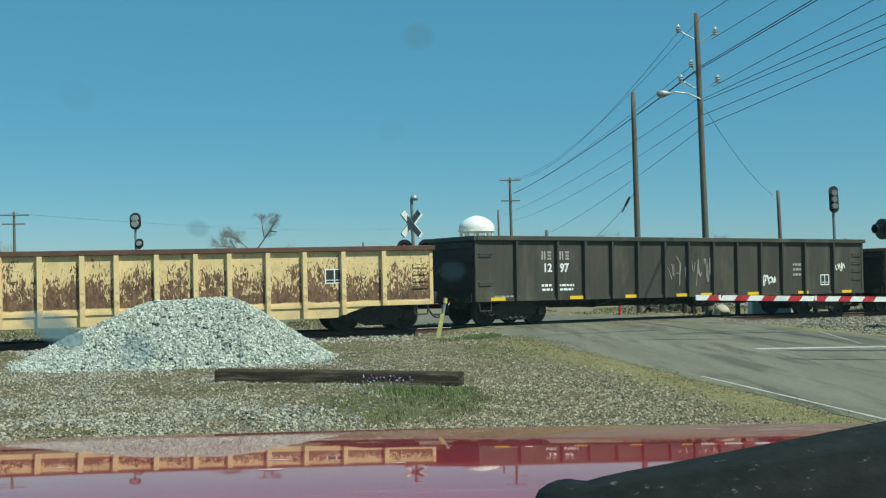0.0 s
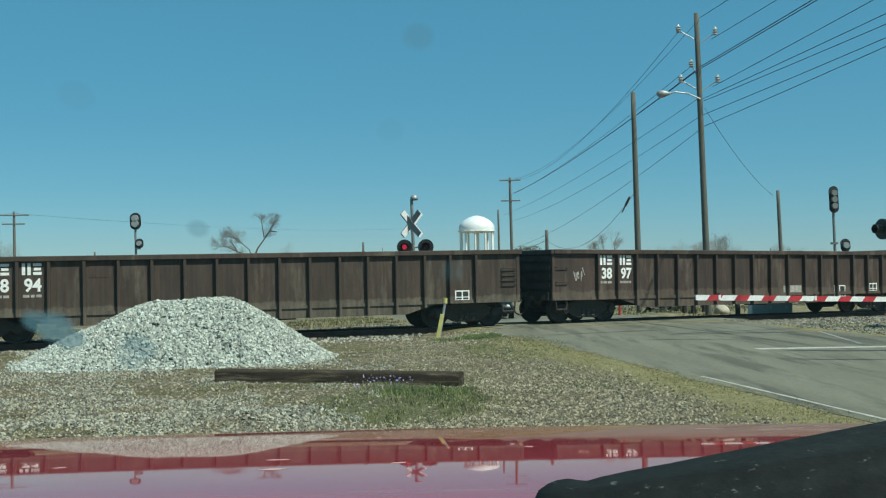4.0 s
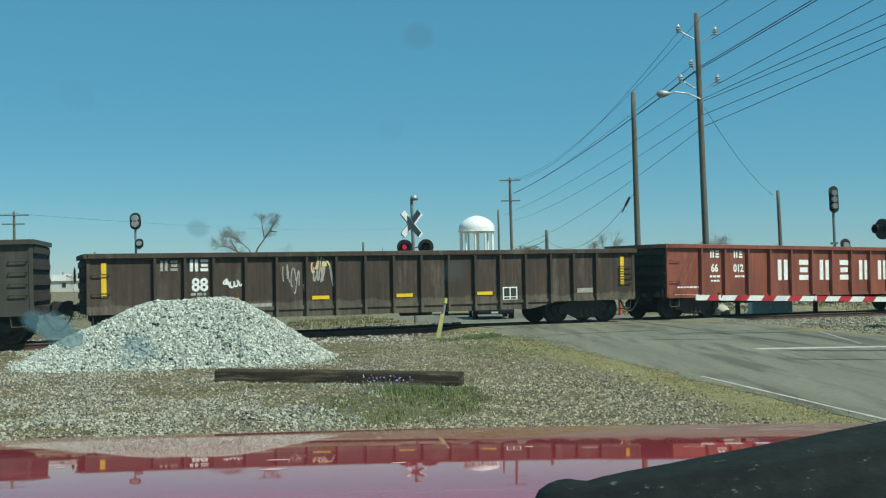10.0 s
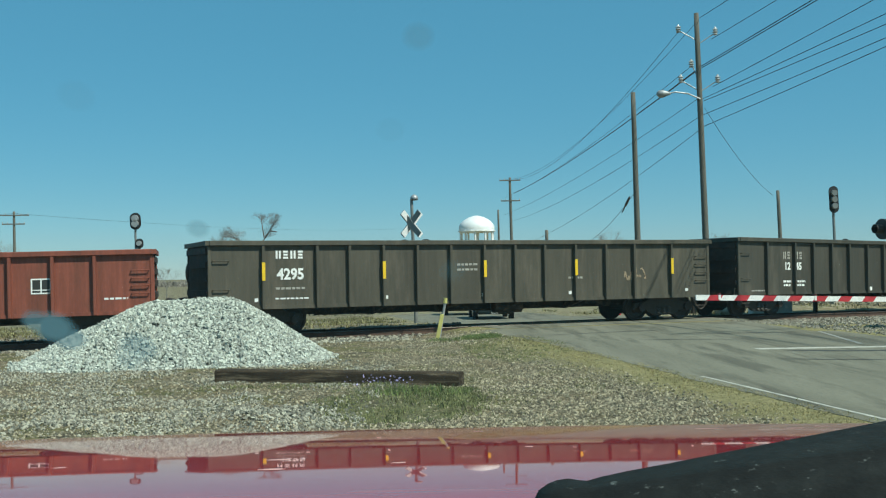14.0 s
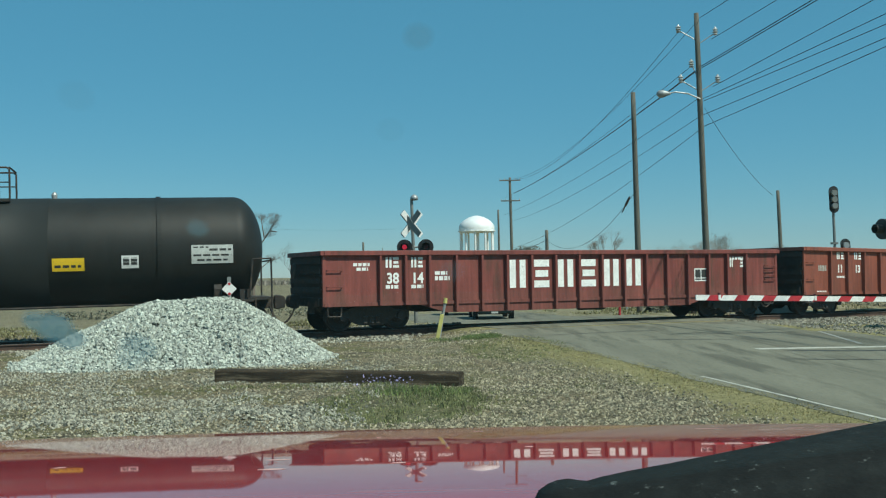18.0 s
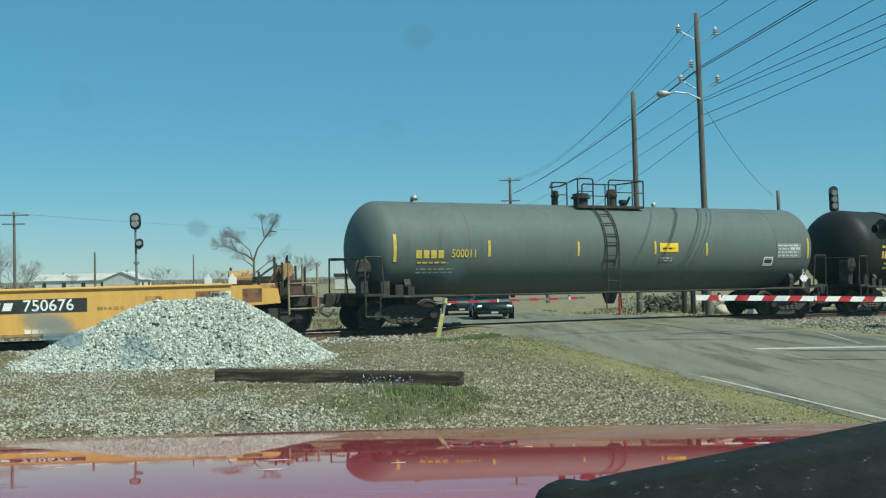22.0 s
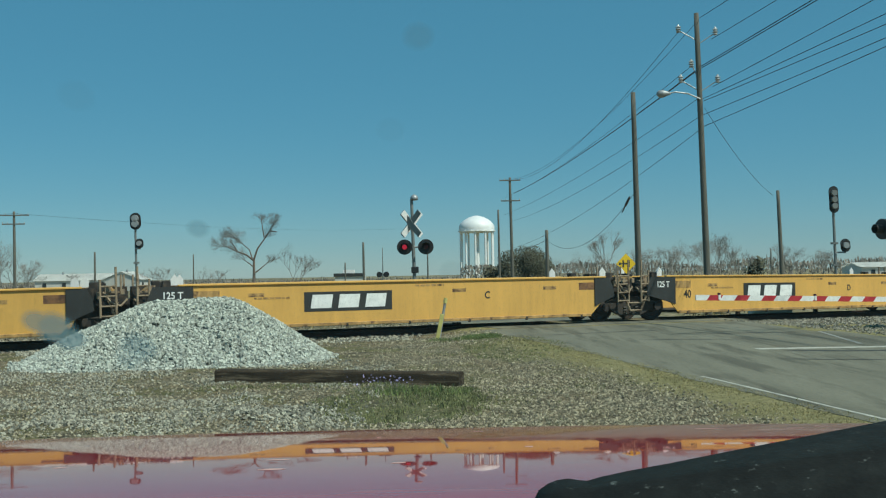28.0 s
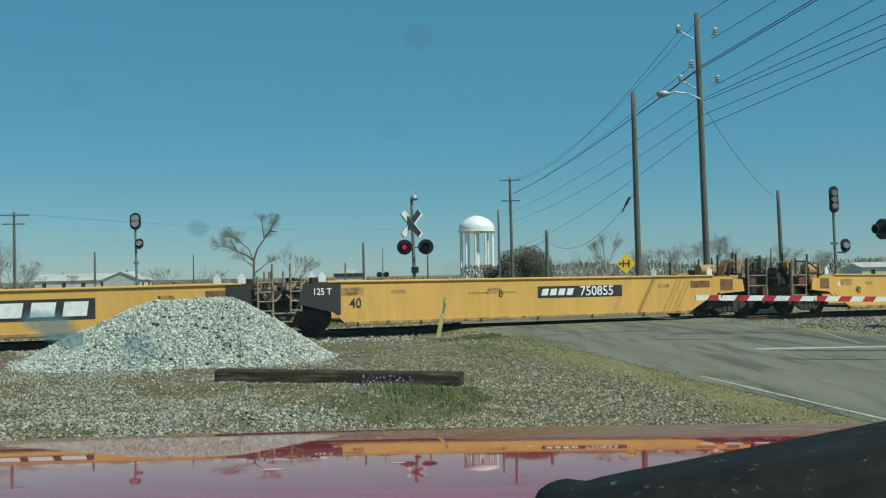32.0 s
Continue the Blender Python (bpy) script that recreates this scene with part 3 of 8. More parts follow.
def build_track():
    track = tagged(thing("railway_track", "rusty railway track with polished railheads on ballast", "railway track"), kind="structure")
    for g in (-0.75, 0.75):
        prof = [(-0.065, -0.17), (0.065, -0.17), (0.065, -0.155), (0.012, -0.13), (0.012, -0.045), (0.036, -0.035), (0.036, -0.006), (-0.036, -0.006), (-0.036, -0.035), (-0.012, -0.045), (-0.012, -0.13), (-0.065, -0.155)]
        rail = part("rail", swept(bmesh.new(), prof, -90, 120, 1.0, HALF + g), M_rail, track)
        part("railhead", swept(bmesh.new(), [(-0.034, -0.006), (0.034, -0.006), (0.03, 0.0), (-0.03, 0.0)], -90, 120, 1.0, HALF + g), M_railtop, rail, "polished steel running surface")
    tie = mesh_of(bx(bmesh.new(), -0.115, 0.115, -1.3, 1.3, -0.33, -0.165), "tie", M_tie, bevel=0.012)
    s = -45.0
    while s < 45:
        x, y, z, th = line(s, HALF)
        if not (road_left(y) - 0.3 < x < road_left(y) + ROAD_W + 0.9):
            part("tie", tie, None, track, at=place_on_line(s, HALF + random.uniform(-0.04, 0.04)))
        s += 0.56 + random.uniform(-0.03, 0.03)
    # ballast bed
    prof = [(-2.1, -0.36), (-1.45, -0.21), (-0.9, -0.20), (0.9, -0.20), (1.45, -0.21), (2.1, -0.36)]
    part("ballast_bed", swept(bmesh.new(), prof, -90, 120, 1.5, HALF), M_ballast, track, "grey crushed ballast")
    # asphalt between and beside the rails at the crossing
    cross = tagged(thing("level_crossing", "dark asphalt panels between the rails of the crossing", "level crossing"), kind="structure")
    for a0, a1, z0, z1 in ((-2.45, -0.86, -0.012, -0.008), (-0.62, 0.62, -0.015, -0.05), (0.86, 2.6, -0.05, -0.13)):
        part("crossing_panel", swept(bmesh.new(), [(a0, -0.25), (a1, -0.25), (a1, z1), (a0, z0)], 1.4, 10.6, 0.575, HALF), M_asphalt, cross)


def far_road():
    strip("far_road", lambda y: road_left(y) - 0.4, lambda y: road_left(y) + ROAD_W + 1.5 * (1 - smooth(40, 50, y)), 37.5, 130, 1.0, 0.0, M_asphalt, "grey asphalt road beyond the crossing", "road")
    # asphalt between the crossing panels and the straight road edges
    for name, lo, hi, y0, y1 in (("road_apron", -2.48, -9.0, 27.36, 37.0), ("road_apron", 2.63, 9.0, 30.0, 37.48)):
        bm = bmesh.new()
        n, w = 40, 24
        grid = {}
        for j in range(n + 1):
            for i in range(w + 1):
                t = i / w
                x0 = road_left(32) - 0.4 + (ROAD_W + 1.3) * t
                s, d, tz = nearest(x0, 33)
                px, py, pz, th = line(s, HALF)
                if lo < 0:
                    ya, yb = 27.36, py + lo / math.cos(th)
                else:
                    ya, yb = py + lo / math.cos(th), 37.48
                y = ya + (yb - ya) * j / n
                grid[i, j] = bm.verts.new((x0, y, road_z(x0, y) + 0.001))
        for j in range(n):
            for i in range(w):
                if grid[i, j].co.y < grid[i, j + 1].co.y:
                    bm.faces.new((grid[i, j], grid[i + 1, j], grid[i + 1, j + 1], grid[i, j + 1]))
        solid(name, bm, M_asphalt, "worn grey asphalt beside the rails", "road", "structure")


STONE_FACES = np.array(((3, 2, 1, 0), (4, 5, 6, 7), (0, 1, 5, 4), (1, 2, 6, 5), (2, 3, 7, 6), (3, 0, 4, 7)))
STONE_CORNERS = np.array(((-1, -1, -1), (1, -1, -1), (1, 1, -1), (-1, 1, -1), (-1, -1, 1), (1, -1, 1), (1, 1, 1), (-1, 1, 1)), dtype=float)


def stones(name, places, material, label, cat, parent=None, flat=0.8):
    """Many rough eight-cornered stones in one mesh. places: (x, y, z, size)."""
    rng = np.random.default_rng(5)
    p = np.array(places, dtype=float)
    n = len(p)
    v = STONE_CORNERS[None] * rng.uniform(0.35, 0.95, (n, 8, 3)) * np.array((1.15, 1.0, flat))
    q = rng.normal(size=(n, 4))
    q /= np.linalg.norm(q, axis=1)[:, None]
    w, x, y, z = q.T
    turn = np.stack([1 - 2 * (y * y + z * z), 2 * (x * y - w * z), 2 * (x * z + w * y), 2 * (x * y + w * z), 1 - 2 * (x * x + z * z), 2 * (y * z - w * x), 2 * (x * z - w * y), 2 * (y * z + w * x), 1 - 2 * (x * x + y * y)], axis=1).reshape(n, 3, 3)
    v = np.einsum("nij,nkj->nki", turn, v) * p[:, None, 3:4] + p[:, None, :3]
    faces = (STONE_FACES[None] + 8 * np.arange(n)[:, None, None]).reshape(-1, 4)
    me = bpy.data.meshes.new(name)
    me.from_pydata(v.reshape(-1, 3).tolist(), [], faces.tolist())
    me.materials.append(material)
    ob = new(name, me)
    if parent:
        ob.parent = parent
        ob["kind"] = "stuff"
        if label:
            ob["label"] = label
        return ob
    return tagged(ob, label, cat, kind="stuff")


def pile_height(x, y):
    """Height of the gravel heap above the verge: a long ridge with slopes at the angle of repose."""
    ax, ay, bx_, by = -5.85, 22.0, -4.55, 22.2
    px, py = x - ax, y - ay
    dx, dy = bx_ - ax, by - ay
    t = max(0, min(1, (px * dx + py * dy) / (dx * dx + dy * dy)))
    d = math.hypot(px - t * dx, py - t * dy)
    top = 1.40 + 0.05 * t
    slope = 0.64 + 0.02 * smooth(0.4, 1.0, t) + 0.03 * noise.noise(Vector((x * 0.7, y * 0.7, 0)))
    slope *= 1 - 0.20 * smooth(-0.6, 2.0, ax - x)
    h = top - d * slope
    h = top - 0.15 - math.log(1 + math.exp(-(h - top + 0.15) * 7)) / 7 if h > top - 0.9 else h
    return h + 0.03 * noise.noise(Vector((x * 2.3, y * 2.3, 5)))


def build_pile():
    heap = thing("gravel_heap", "heap of pale grey crushed limestone beside the track", "gravel heap", Matrix.Translation((-4.8, 22, -0.1)))
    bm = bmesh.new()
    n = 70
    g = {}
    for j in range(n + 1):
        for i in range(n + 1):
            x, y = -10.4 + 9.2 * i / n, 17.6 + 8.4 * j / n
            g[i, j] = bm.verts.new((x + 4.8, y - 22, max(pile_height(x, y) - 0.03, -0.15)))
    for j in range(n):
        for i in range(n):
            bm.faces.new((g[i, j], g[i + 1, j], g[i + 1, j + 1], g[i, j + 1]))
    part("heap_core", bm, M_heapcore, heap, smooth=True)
    rng = random.Random(2)
    pl = []
    while len(pl) < 21000:
        x, y = rng.uniform(-10.2, -1.6), rng.uniform(17.4, 23.6)
        h = pile_height(x, y)
        if h < -0.04 + 0.05 * rng.random():
            if h < -0.10 or rng.random() > 0.25:
                continue
        pl.append((x + 4.8, y - 22, max(h, 0.0) + rng.uniform(-0.018, 0.03), rng.uniform(0.021, 0.044)))
    stones("loose_stones", pl, M_stone, "broken pale stones", "", heap)


def build_scatter():
    rng = random.Random(8)
    pl = []
    # coarse grey gravel between the timber and the road
    while len(pl) < 29000:
        y = 9.6 + 17.5 * rng.random() ** 1.25
        x = rng.uniform(-0.45 * y - 0.5, 0.3 * y + 2)
        if x > road_left(y) - 0.75 - rng.random() * 0.7 or (y > 16 and pile_height(x, y) > 0):
            continue
        if nearest(x, y)[1] > -2.0:
            continue
        if y > 17.5 and rng.random() < 0.45:
            continue
        turf = ((x + 0.65) / 1.15) ** 2 + ((y - 14.2) / 2.2) ** 2 < 0.9
        if rng.random() < (0.88 if turf else 0.55 if x < -1.5 else 0.0) or (noise.noise(Vector((x * 0.6, y * 0.45, 7))) < -0.25 and rng.random() < 0.6):
            continue
        pl.append((x, y, surf_z(x, y) + 0.005, rng.uniform(0.007, 0.021)))
    # trodden gravel where the verge meets the crossing
    while len(pl) < 32200:
        x, y = rng.gauss(0.6, 0.9), rng.gauss(28.0, 1.2)
        if x > road_left(y) - 0.5 or nearest(x, y)[1] > -1.7:
            continue
        pl.append((x, y, surf_z(x, y) + 0.006, rng.uniform(0.010, 0.028)))
    stones("scattered_gravel", pl, M_pebble, "scattered grey gravel on the verge", "gravel", flat=0.6)
    pl = []
    # pale stones that have run out from the heap, in drifts
    while len(pl) < 13000:
        y = 9.6 + 10.8 * rng.random() ** 1.2
        x = rng.uniform(-0.45 * y - 0.5, -0.9)
        if rng.random() < 0.92 and noise.noise(Vector((x * 0.8, y * 0.6, 17))) < 0.02 + 0.05 * (x + 3):
            continue
        if y > 16 and pile_height(x, y) > 0:
            continue
        pl.append((x, y, surf_z(x, y) + 0.008, rng.uniform(0.007, 0.024)))
    for cx, cy, rx, ry, n in ((-2.1, 13.2, 0.75, 0.75, 420), (-2.7, 21.0, 0.9, 0.7, 260), (-2.6, 18.3, 1.2, 0.5, 200), (-4.6, 12.6, 1.2, 0.5, 250)):
        for _ in range(n):
            x, y = rng.gauss(cx, rx / 2), rng.gauss(cy, ry / 2)
            pl.append((x, y, surf_z(x, y) + 0.012, rng.uniform(0.014, 0.036)))
    stones("spilled_stones", pl, M_spill, "pale stones strewn before the heap", "gravel", flat=0.65)
    # pale ballast along the near shoulder of the track
    pl = []
    for _ in range(1500):
        s, a = rng.uniform(-11.5, -1.2), -1.6 - abs(rng.gauss(0, 0.8))
        x, y, z = place_on_line(s, HALF + a).translation
        pl.append((x, y, surf_z(x, y) + 0.01, rng.uniform(0.018, 0.045)))
    stones("pale_ballast", pl, M_spill, "pale ballast stones along the track shoulder", "ballast")
    pl = []
    while len(pl) < 7000:
        s = rng.uniform(-14, 24)
        a = rng.uniform(-2.3, 2.3)
        m = place_on_line(s, HALF + a)
        x, y, z = m.translation
        if road_left(y) - 0.5 < x < road_left(y) + ROAD_W + 0.9:
            continue
        pl.append((x, y, z - 0.19 - 0.12 * smooth(1.4, 2.3, abs(a)), rng.uniform(0.03, 0.065)))
    # ballast beside the far edge of the road on the near side
    while len(pl) < 15000:
        x, y = rng.uniform(9.0, 19), rng.uniform(25.0, 38)
        s, d, tz = nearest(x, y)
        if d > -1.0 or x < road_left(y) + ROAD_W + 0.75 + 0.5 * rng.random() or rng.random() > 1.25 + d * 0.09 + 0.5 * noise.noise(Vector((x * 0.6, y * 0.6, 4))):
            continue
        pl.append((x, y, surf_z(x, y) + 0.008, rng.uniform(0.014, 0.042)))
    # pale spill beyond the track
    for _ in range(2600):
        s, a = rng.uniform(-14, 2.0), rng.uniform(1.4, 3.6)
        x, y, z = place_on_line(s, HALF + a).translation
        pl.append((x, y, surf_z(x, y) + 0.02, rng.uniform(0.03, 0.08)))
    stones("ballast", pl, M_ballast, "grey crushed track ballast", "ballast")


def blades(name, places, material, label, h0, h1, wide=1.0):
    rng = random.Random(11)
    verts, faces = [], []
    for x, y, z in places:
        for _ in range(3):
            a, l, w = rng.uniform(0, 6.28), rng.uniform(h0, h1), rng.uniform(0.003, 0.007) * wide
            lean = rng.uniform(0.1, 0.7)
            bx0, by0 = x + rng.uniform(-0.03, 0.03), y + rng.uniform(-0.03, 0.03)
            dx, dy = math.cos(a), math.sin(a)
            b = len(verts)
            verts += [(bx0 - dy * w, by0 + dx * w, z), (bx0 + dy * w, by0 - dx * w, z),
                      (bx0 + dx * l * lean * 0.4 + dy * w * 0.7, by0 + dy * l * lean * 0.4 - dx * w * 0.7, z + l * 0.6),
                      (bx0 + dx * l * lean * 0.4 - dy * w * 0.7, by0 + dy * l * lean * 0.4 + dx * w * 0.7, z + l * 0.6),
                      (bx0 + dx * l * lean, by0 + dy * l * lean, z + l)]
            faces += [(b, b + 1, b + 2, b + 3), (b + 3, b + 2, b + 4)]
    me = bpy.data.meshes.new(name)
    me.from_pydata(verts, [], faces)
    me.materials.append(material)
    tagged(new(name, me), label, "grass", kind="stuff")


def flowers():
    rng = random.Random(21)
    verts, faces = [], []
    for _ in range(48):
        x = rng.gauss(-0.95, 0.28)
        y, z = 15.95 + 0.12 + rng.uniform(-0.45, 0.0) - (x - 0.24) * 0.32, rng.uniform(0.0, 0.13)
        u = Vector((rng.gauss(0, 1), rng.gauss(0, 1), rng.gauss(0, 1))).normalized() * rng.uniform(0.008, 0.017)
        w = u.orthogonal()
        p = Vector((x, y - 0.12, z - 0.05))
        b = len(verts)
        verts += [tuple(p - u), tuple(p + w), tuple(p + u), tuple(p - w), (p.x - 0.0008, p.y, -0.12), (p.x + 0.0008, p.y, -0.12)]
        faces += [(b, b + 1, b + 2, b + 3), (b, b + 4, b + 5)]
    me = bpy.data.meshes.new("wild_flowers")
    me.from_pydata(verts, [], faces)
    me.materials.append(M_flower)
    tagged(new("wild_flowers", me), "small pale violet wild flowers before the timber", "flowers", kind="stuff")


def build_grass():
    rng = random.Random(4)

    def spot(cx, cy, rx, ry, n):
        out = []
        for _ in range(n):
            a, r = rng.uniform(0, 6.28), math.sqrt(rng.random())
            x, y = cx + rx * r * math.cos(a), cy + ry * r * math.sin(a)
            out.append((x, y, surf_z(x, y)))
        return out

    def ragged(places):
        return [q for q in places if noise.noise(Vector((q[0] * 1.7, q[1] * 1.1, 41))) > -0.08 + 0.3 * (rng.random() - 0.5)]

    green = ragged(spot(-0.6, 14.2, 1.2, 2.2, 2300)) + ragged(spot(0.0, 14.8, 0.6, 1.3, 900)) + ragged(spot(1.55, 24.0, 1.2, 3.8, 1500)) + spot(0.3, 14.4, 0.5, 1.2, 250) + spot(0.9, 27.6, 0.55, 0.9, 700) + spot(0.6, 26.8, 1.2, 0.6, 300) + spot(-2.2, 16.3, 1.6, 0.3, 300)
    for _ in range(1800):
        y = rng.uniform(10, 28)
        x = rng.uniform(-0.42 * y, road_left(y))
        if noise.noise(Vector((x * 0.5, y * 0.5, 2))) > 0.15 and (y < 17.5 or pile_height(x, y) < -0.05):
            green.append((x, y, surf_z(x, y)))
    blades("grass", green, M_grass, "short green grass tufts among the gravel", 0.015, 0.055)
    tuft = spot(0.95, 27.4, 0.5, 0.8, 900) + spot(0.5, 26.9, 0.9, 0.5, 350) + spot(-0.3, 15.1, 0.7, 0.6, 260)
    blades("grass_tufts", tuft, M_greengrass, "fresh green grass tufts beside the crossing", 0.03, 0.11)
    dry = []
    for _ in range(8000):
        y = rng.uniform(9.5, 28)
        x = road_left(y) - 0.02 - abs(rng.gauss(0, 0.75))
        if noise.noise(Vector((x * 0.9, y * 0.7, 31))) < -0.1 and rng.random() < 0.8:
            continue
        dry.append((x, y, surf_z(x, y)))
    dry += spot(1.2, 25.5, 1.4, 2.0, 500)
    blades("dry_grass", dry, M_drygrass, "straw-coloured dry grass along the road", 0.006, 0.024, 0.8)
    # rough weeds beyond the track
    weeds = []
    while len(weeds) < 9000:
        sq, d = rng.uniform(-26, 26), rng.uniform(3.0, 22.0)
        x, y, z = place_on_line(sq, HALF + d).translation
        r = x - road_left(y)
        if -0.8 < r < ROAD_W + 1.2 or noise.noise(Vector((x * 0.35, y * 0.25, 9))) < -0.05:
            continue
        weeds.append((x, y, surf_z(x, y) - 0.01))
    blades("weeds", weeds, M_weed, "rough dry weeds beyond the railway", 0.04, 0.15, 3.0)
    flowers()


build_ground()
build_road()
build_road_marks()
build_track()
far_road()
build_pile()


# ---- things beside the track ----
def build_timber():
    a, b = Vector((-3.66, 17.25, 0)), Vector((0.24, 16.0, 0))
    L = (b - a).length
    bm = bmesh.new()
    n = 24
    rings = []
    for i in range(n + 1):
        x = L * i / n
        w = 0.012 * noise.noise(Vector((x * 2, 0, 0)))
        rings.append([bm.verts.new((x, sy * 0.13 + w, sz + 0.01 * noise.noise(Vector((x * 3, sy, sz))))) for sy, sz in ((-1, 0.0), (-1.02, 0.20), (-0.85, 0.225), (0.85, 0.23), (1, 0.20), (1, 0.0))])
    for r0, r1 in zip(rings, rings[1:]):
        for i in range(6):
            bm.faces.new((r0[i], r0[(i + 1) % 6], r1[(i + 1) % 6], r1[i]))
    bm.faces.new(rings[0])
    bm.faces.new(rings[-1])
    bmesh.ops.recalc_face_normals(bm, faces=bm.faces)
    m = Matrix.Translation((a.x, a.y + 0.13, -0.115)) @ Matrix.Rotation(math.atan2(b.y - a.y, b.x - a.x), 4, "Z")
    solid("railway_sleeper", bm, M_timber, "long dark creosoted timber sleeper lying on gravel", "timber", m=m)


def build_marker():
    t = thing("marker_post", "faded yellow leaning marker post with pale cap", "post", Matrix.Translation((-0.14, 28.1, -0.12)))
    lean = pose(0, 0, 0, 0, 10, 0)
    part("flat_post", bx(bmesh.new(), -0.05, 0.05, -0.02, 0.02, 0, 0.68), M_post_y, t, bevel=0.008, at=pose(-0.05, 0, 0, 0, 12, 0))
    part("pipe", tube(bmesh.new(), (0, 0.06, 0), (0, 0.06, 1.0), 0.035), M_galv, t, at=lean)
    part("cap", tube(bmesh.new(), (0, 0.06, 0.96), (0, 0.06, 1.1), 0.055, 0.045), M_post_y, t, "pale yellow cap", at=lean)


build_timber()
build_marker()


def gate_arm(g, m, L, board=M_whiteref, half=0.068):
    """A striped gate arm of length L along its own x."""
    arm = part("arm", bx(bmesh.new(), -0.6, L, -0.016, 0.016, -half, half), board, g, "white board with red stripes", at=m)
    for i in range(int((L - 0.2) / 0.86)):
        x = L - 0.30 - 0.86 * i
        part("stripe", prism(bmesh.new(), [(x - 0.02, -half - 0.002), (x - 0.42, -half - 0.002), (x - 0.54, half + 0.002), (x - 0.14, half + 0.002)], -0.021, 0.021), M_redref, arm, "red reflective stripe")
    for u in (L - 0.72, L - 3.85):
        part("gate_lamp", tube(bmesh.new(), (u, 0.0, 0.075), (u, 0.0, 0.125), 0.04), M_redlamp, arm)
        part("lamp_bracket", bx(bmesh.new(), u - 0.035, u + 0.035, -0.03, 0.03, -0.05, 0.075), M_whiteref, arm)


def build_gate():
    tip, root = Vector((6.28, 26.8, 0.893)), Vector((12.41, 29.53, 0.679))
    g = thing("crossing_gate", "lowered red and white striped crossing gate arm", "crossing gate", Matrix.Translation((root.x, root.y, -0.12)))
    L = (tip - root).length
    gate_arm(g, Matrix.Translation((0, 0, root.z + 0.12)) @ Matrix.Rotation(math.atan2(tip.y - root.y, tip.x - root.x), 4, "Z") @ Matrix.Rotation(-math.asin((tip.z - root.z) / L), 4, "Y"), L)
    part("mast", tube(bmesh.new(), (0, 0, 0), (0, 0, 3.6), 0.065, 0.06, 12), M_galv, g)
    part("gate_mechanism", bx(bmesh.new(), 0.02, 0.4, -0.25, 0.25, 0.50, 1.1), M_galv, g, bevel=0.02)
    part("foundation", bx(bmesh.new(), -0.1, 0.5, -0.3, 0.3, -0.1, 0.08), M_concrete, g)
    turn = Matrix.Rotation(radians(-72), 4, "Z")
    for dx in (-0.40, 0.42):
        lamp = part("flasher", tube(bmesh.new(), (dx, -0.06, 2.75), (dx, 0.02, 2.75), 0.29, 0.29, 24), M_signalblack, g, at=turn)
        part("hood", tube(bmesh.new(), (dx, -0.3, 2.76), (dx, -0.05, 2.75), 0.13, 0.12, 16, False), M_signalblack, lamp)
        part("lens", tube(bmesh.new(), (dx, -0.09, 2.75), (dx, -0.065, 2.75), 0.105, 0.105, 16), M_redlamp, lamp)
    part("crossarm", tube(bmesh.new(), (-0.42, 0, 2.75), (0.44, 0, 2.75), 0.03), M_galv, g, at=turn)


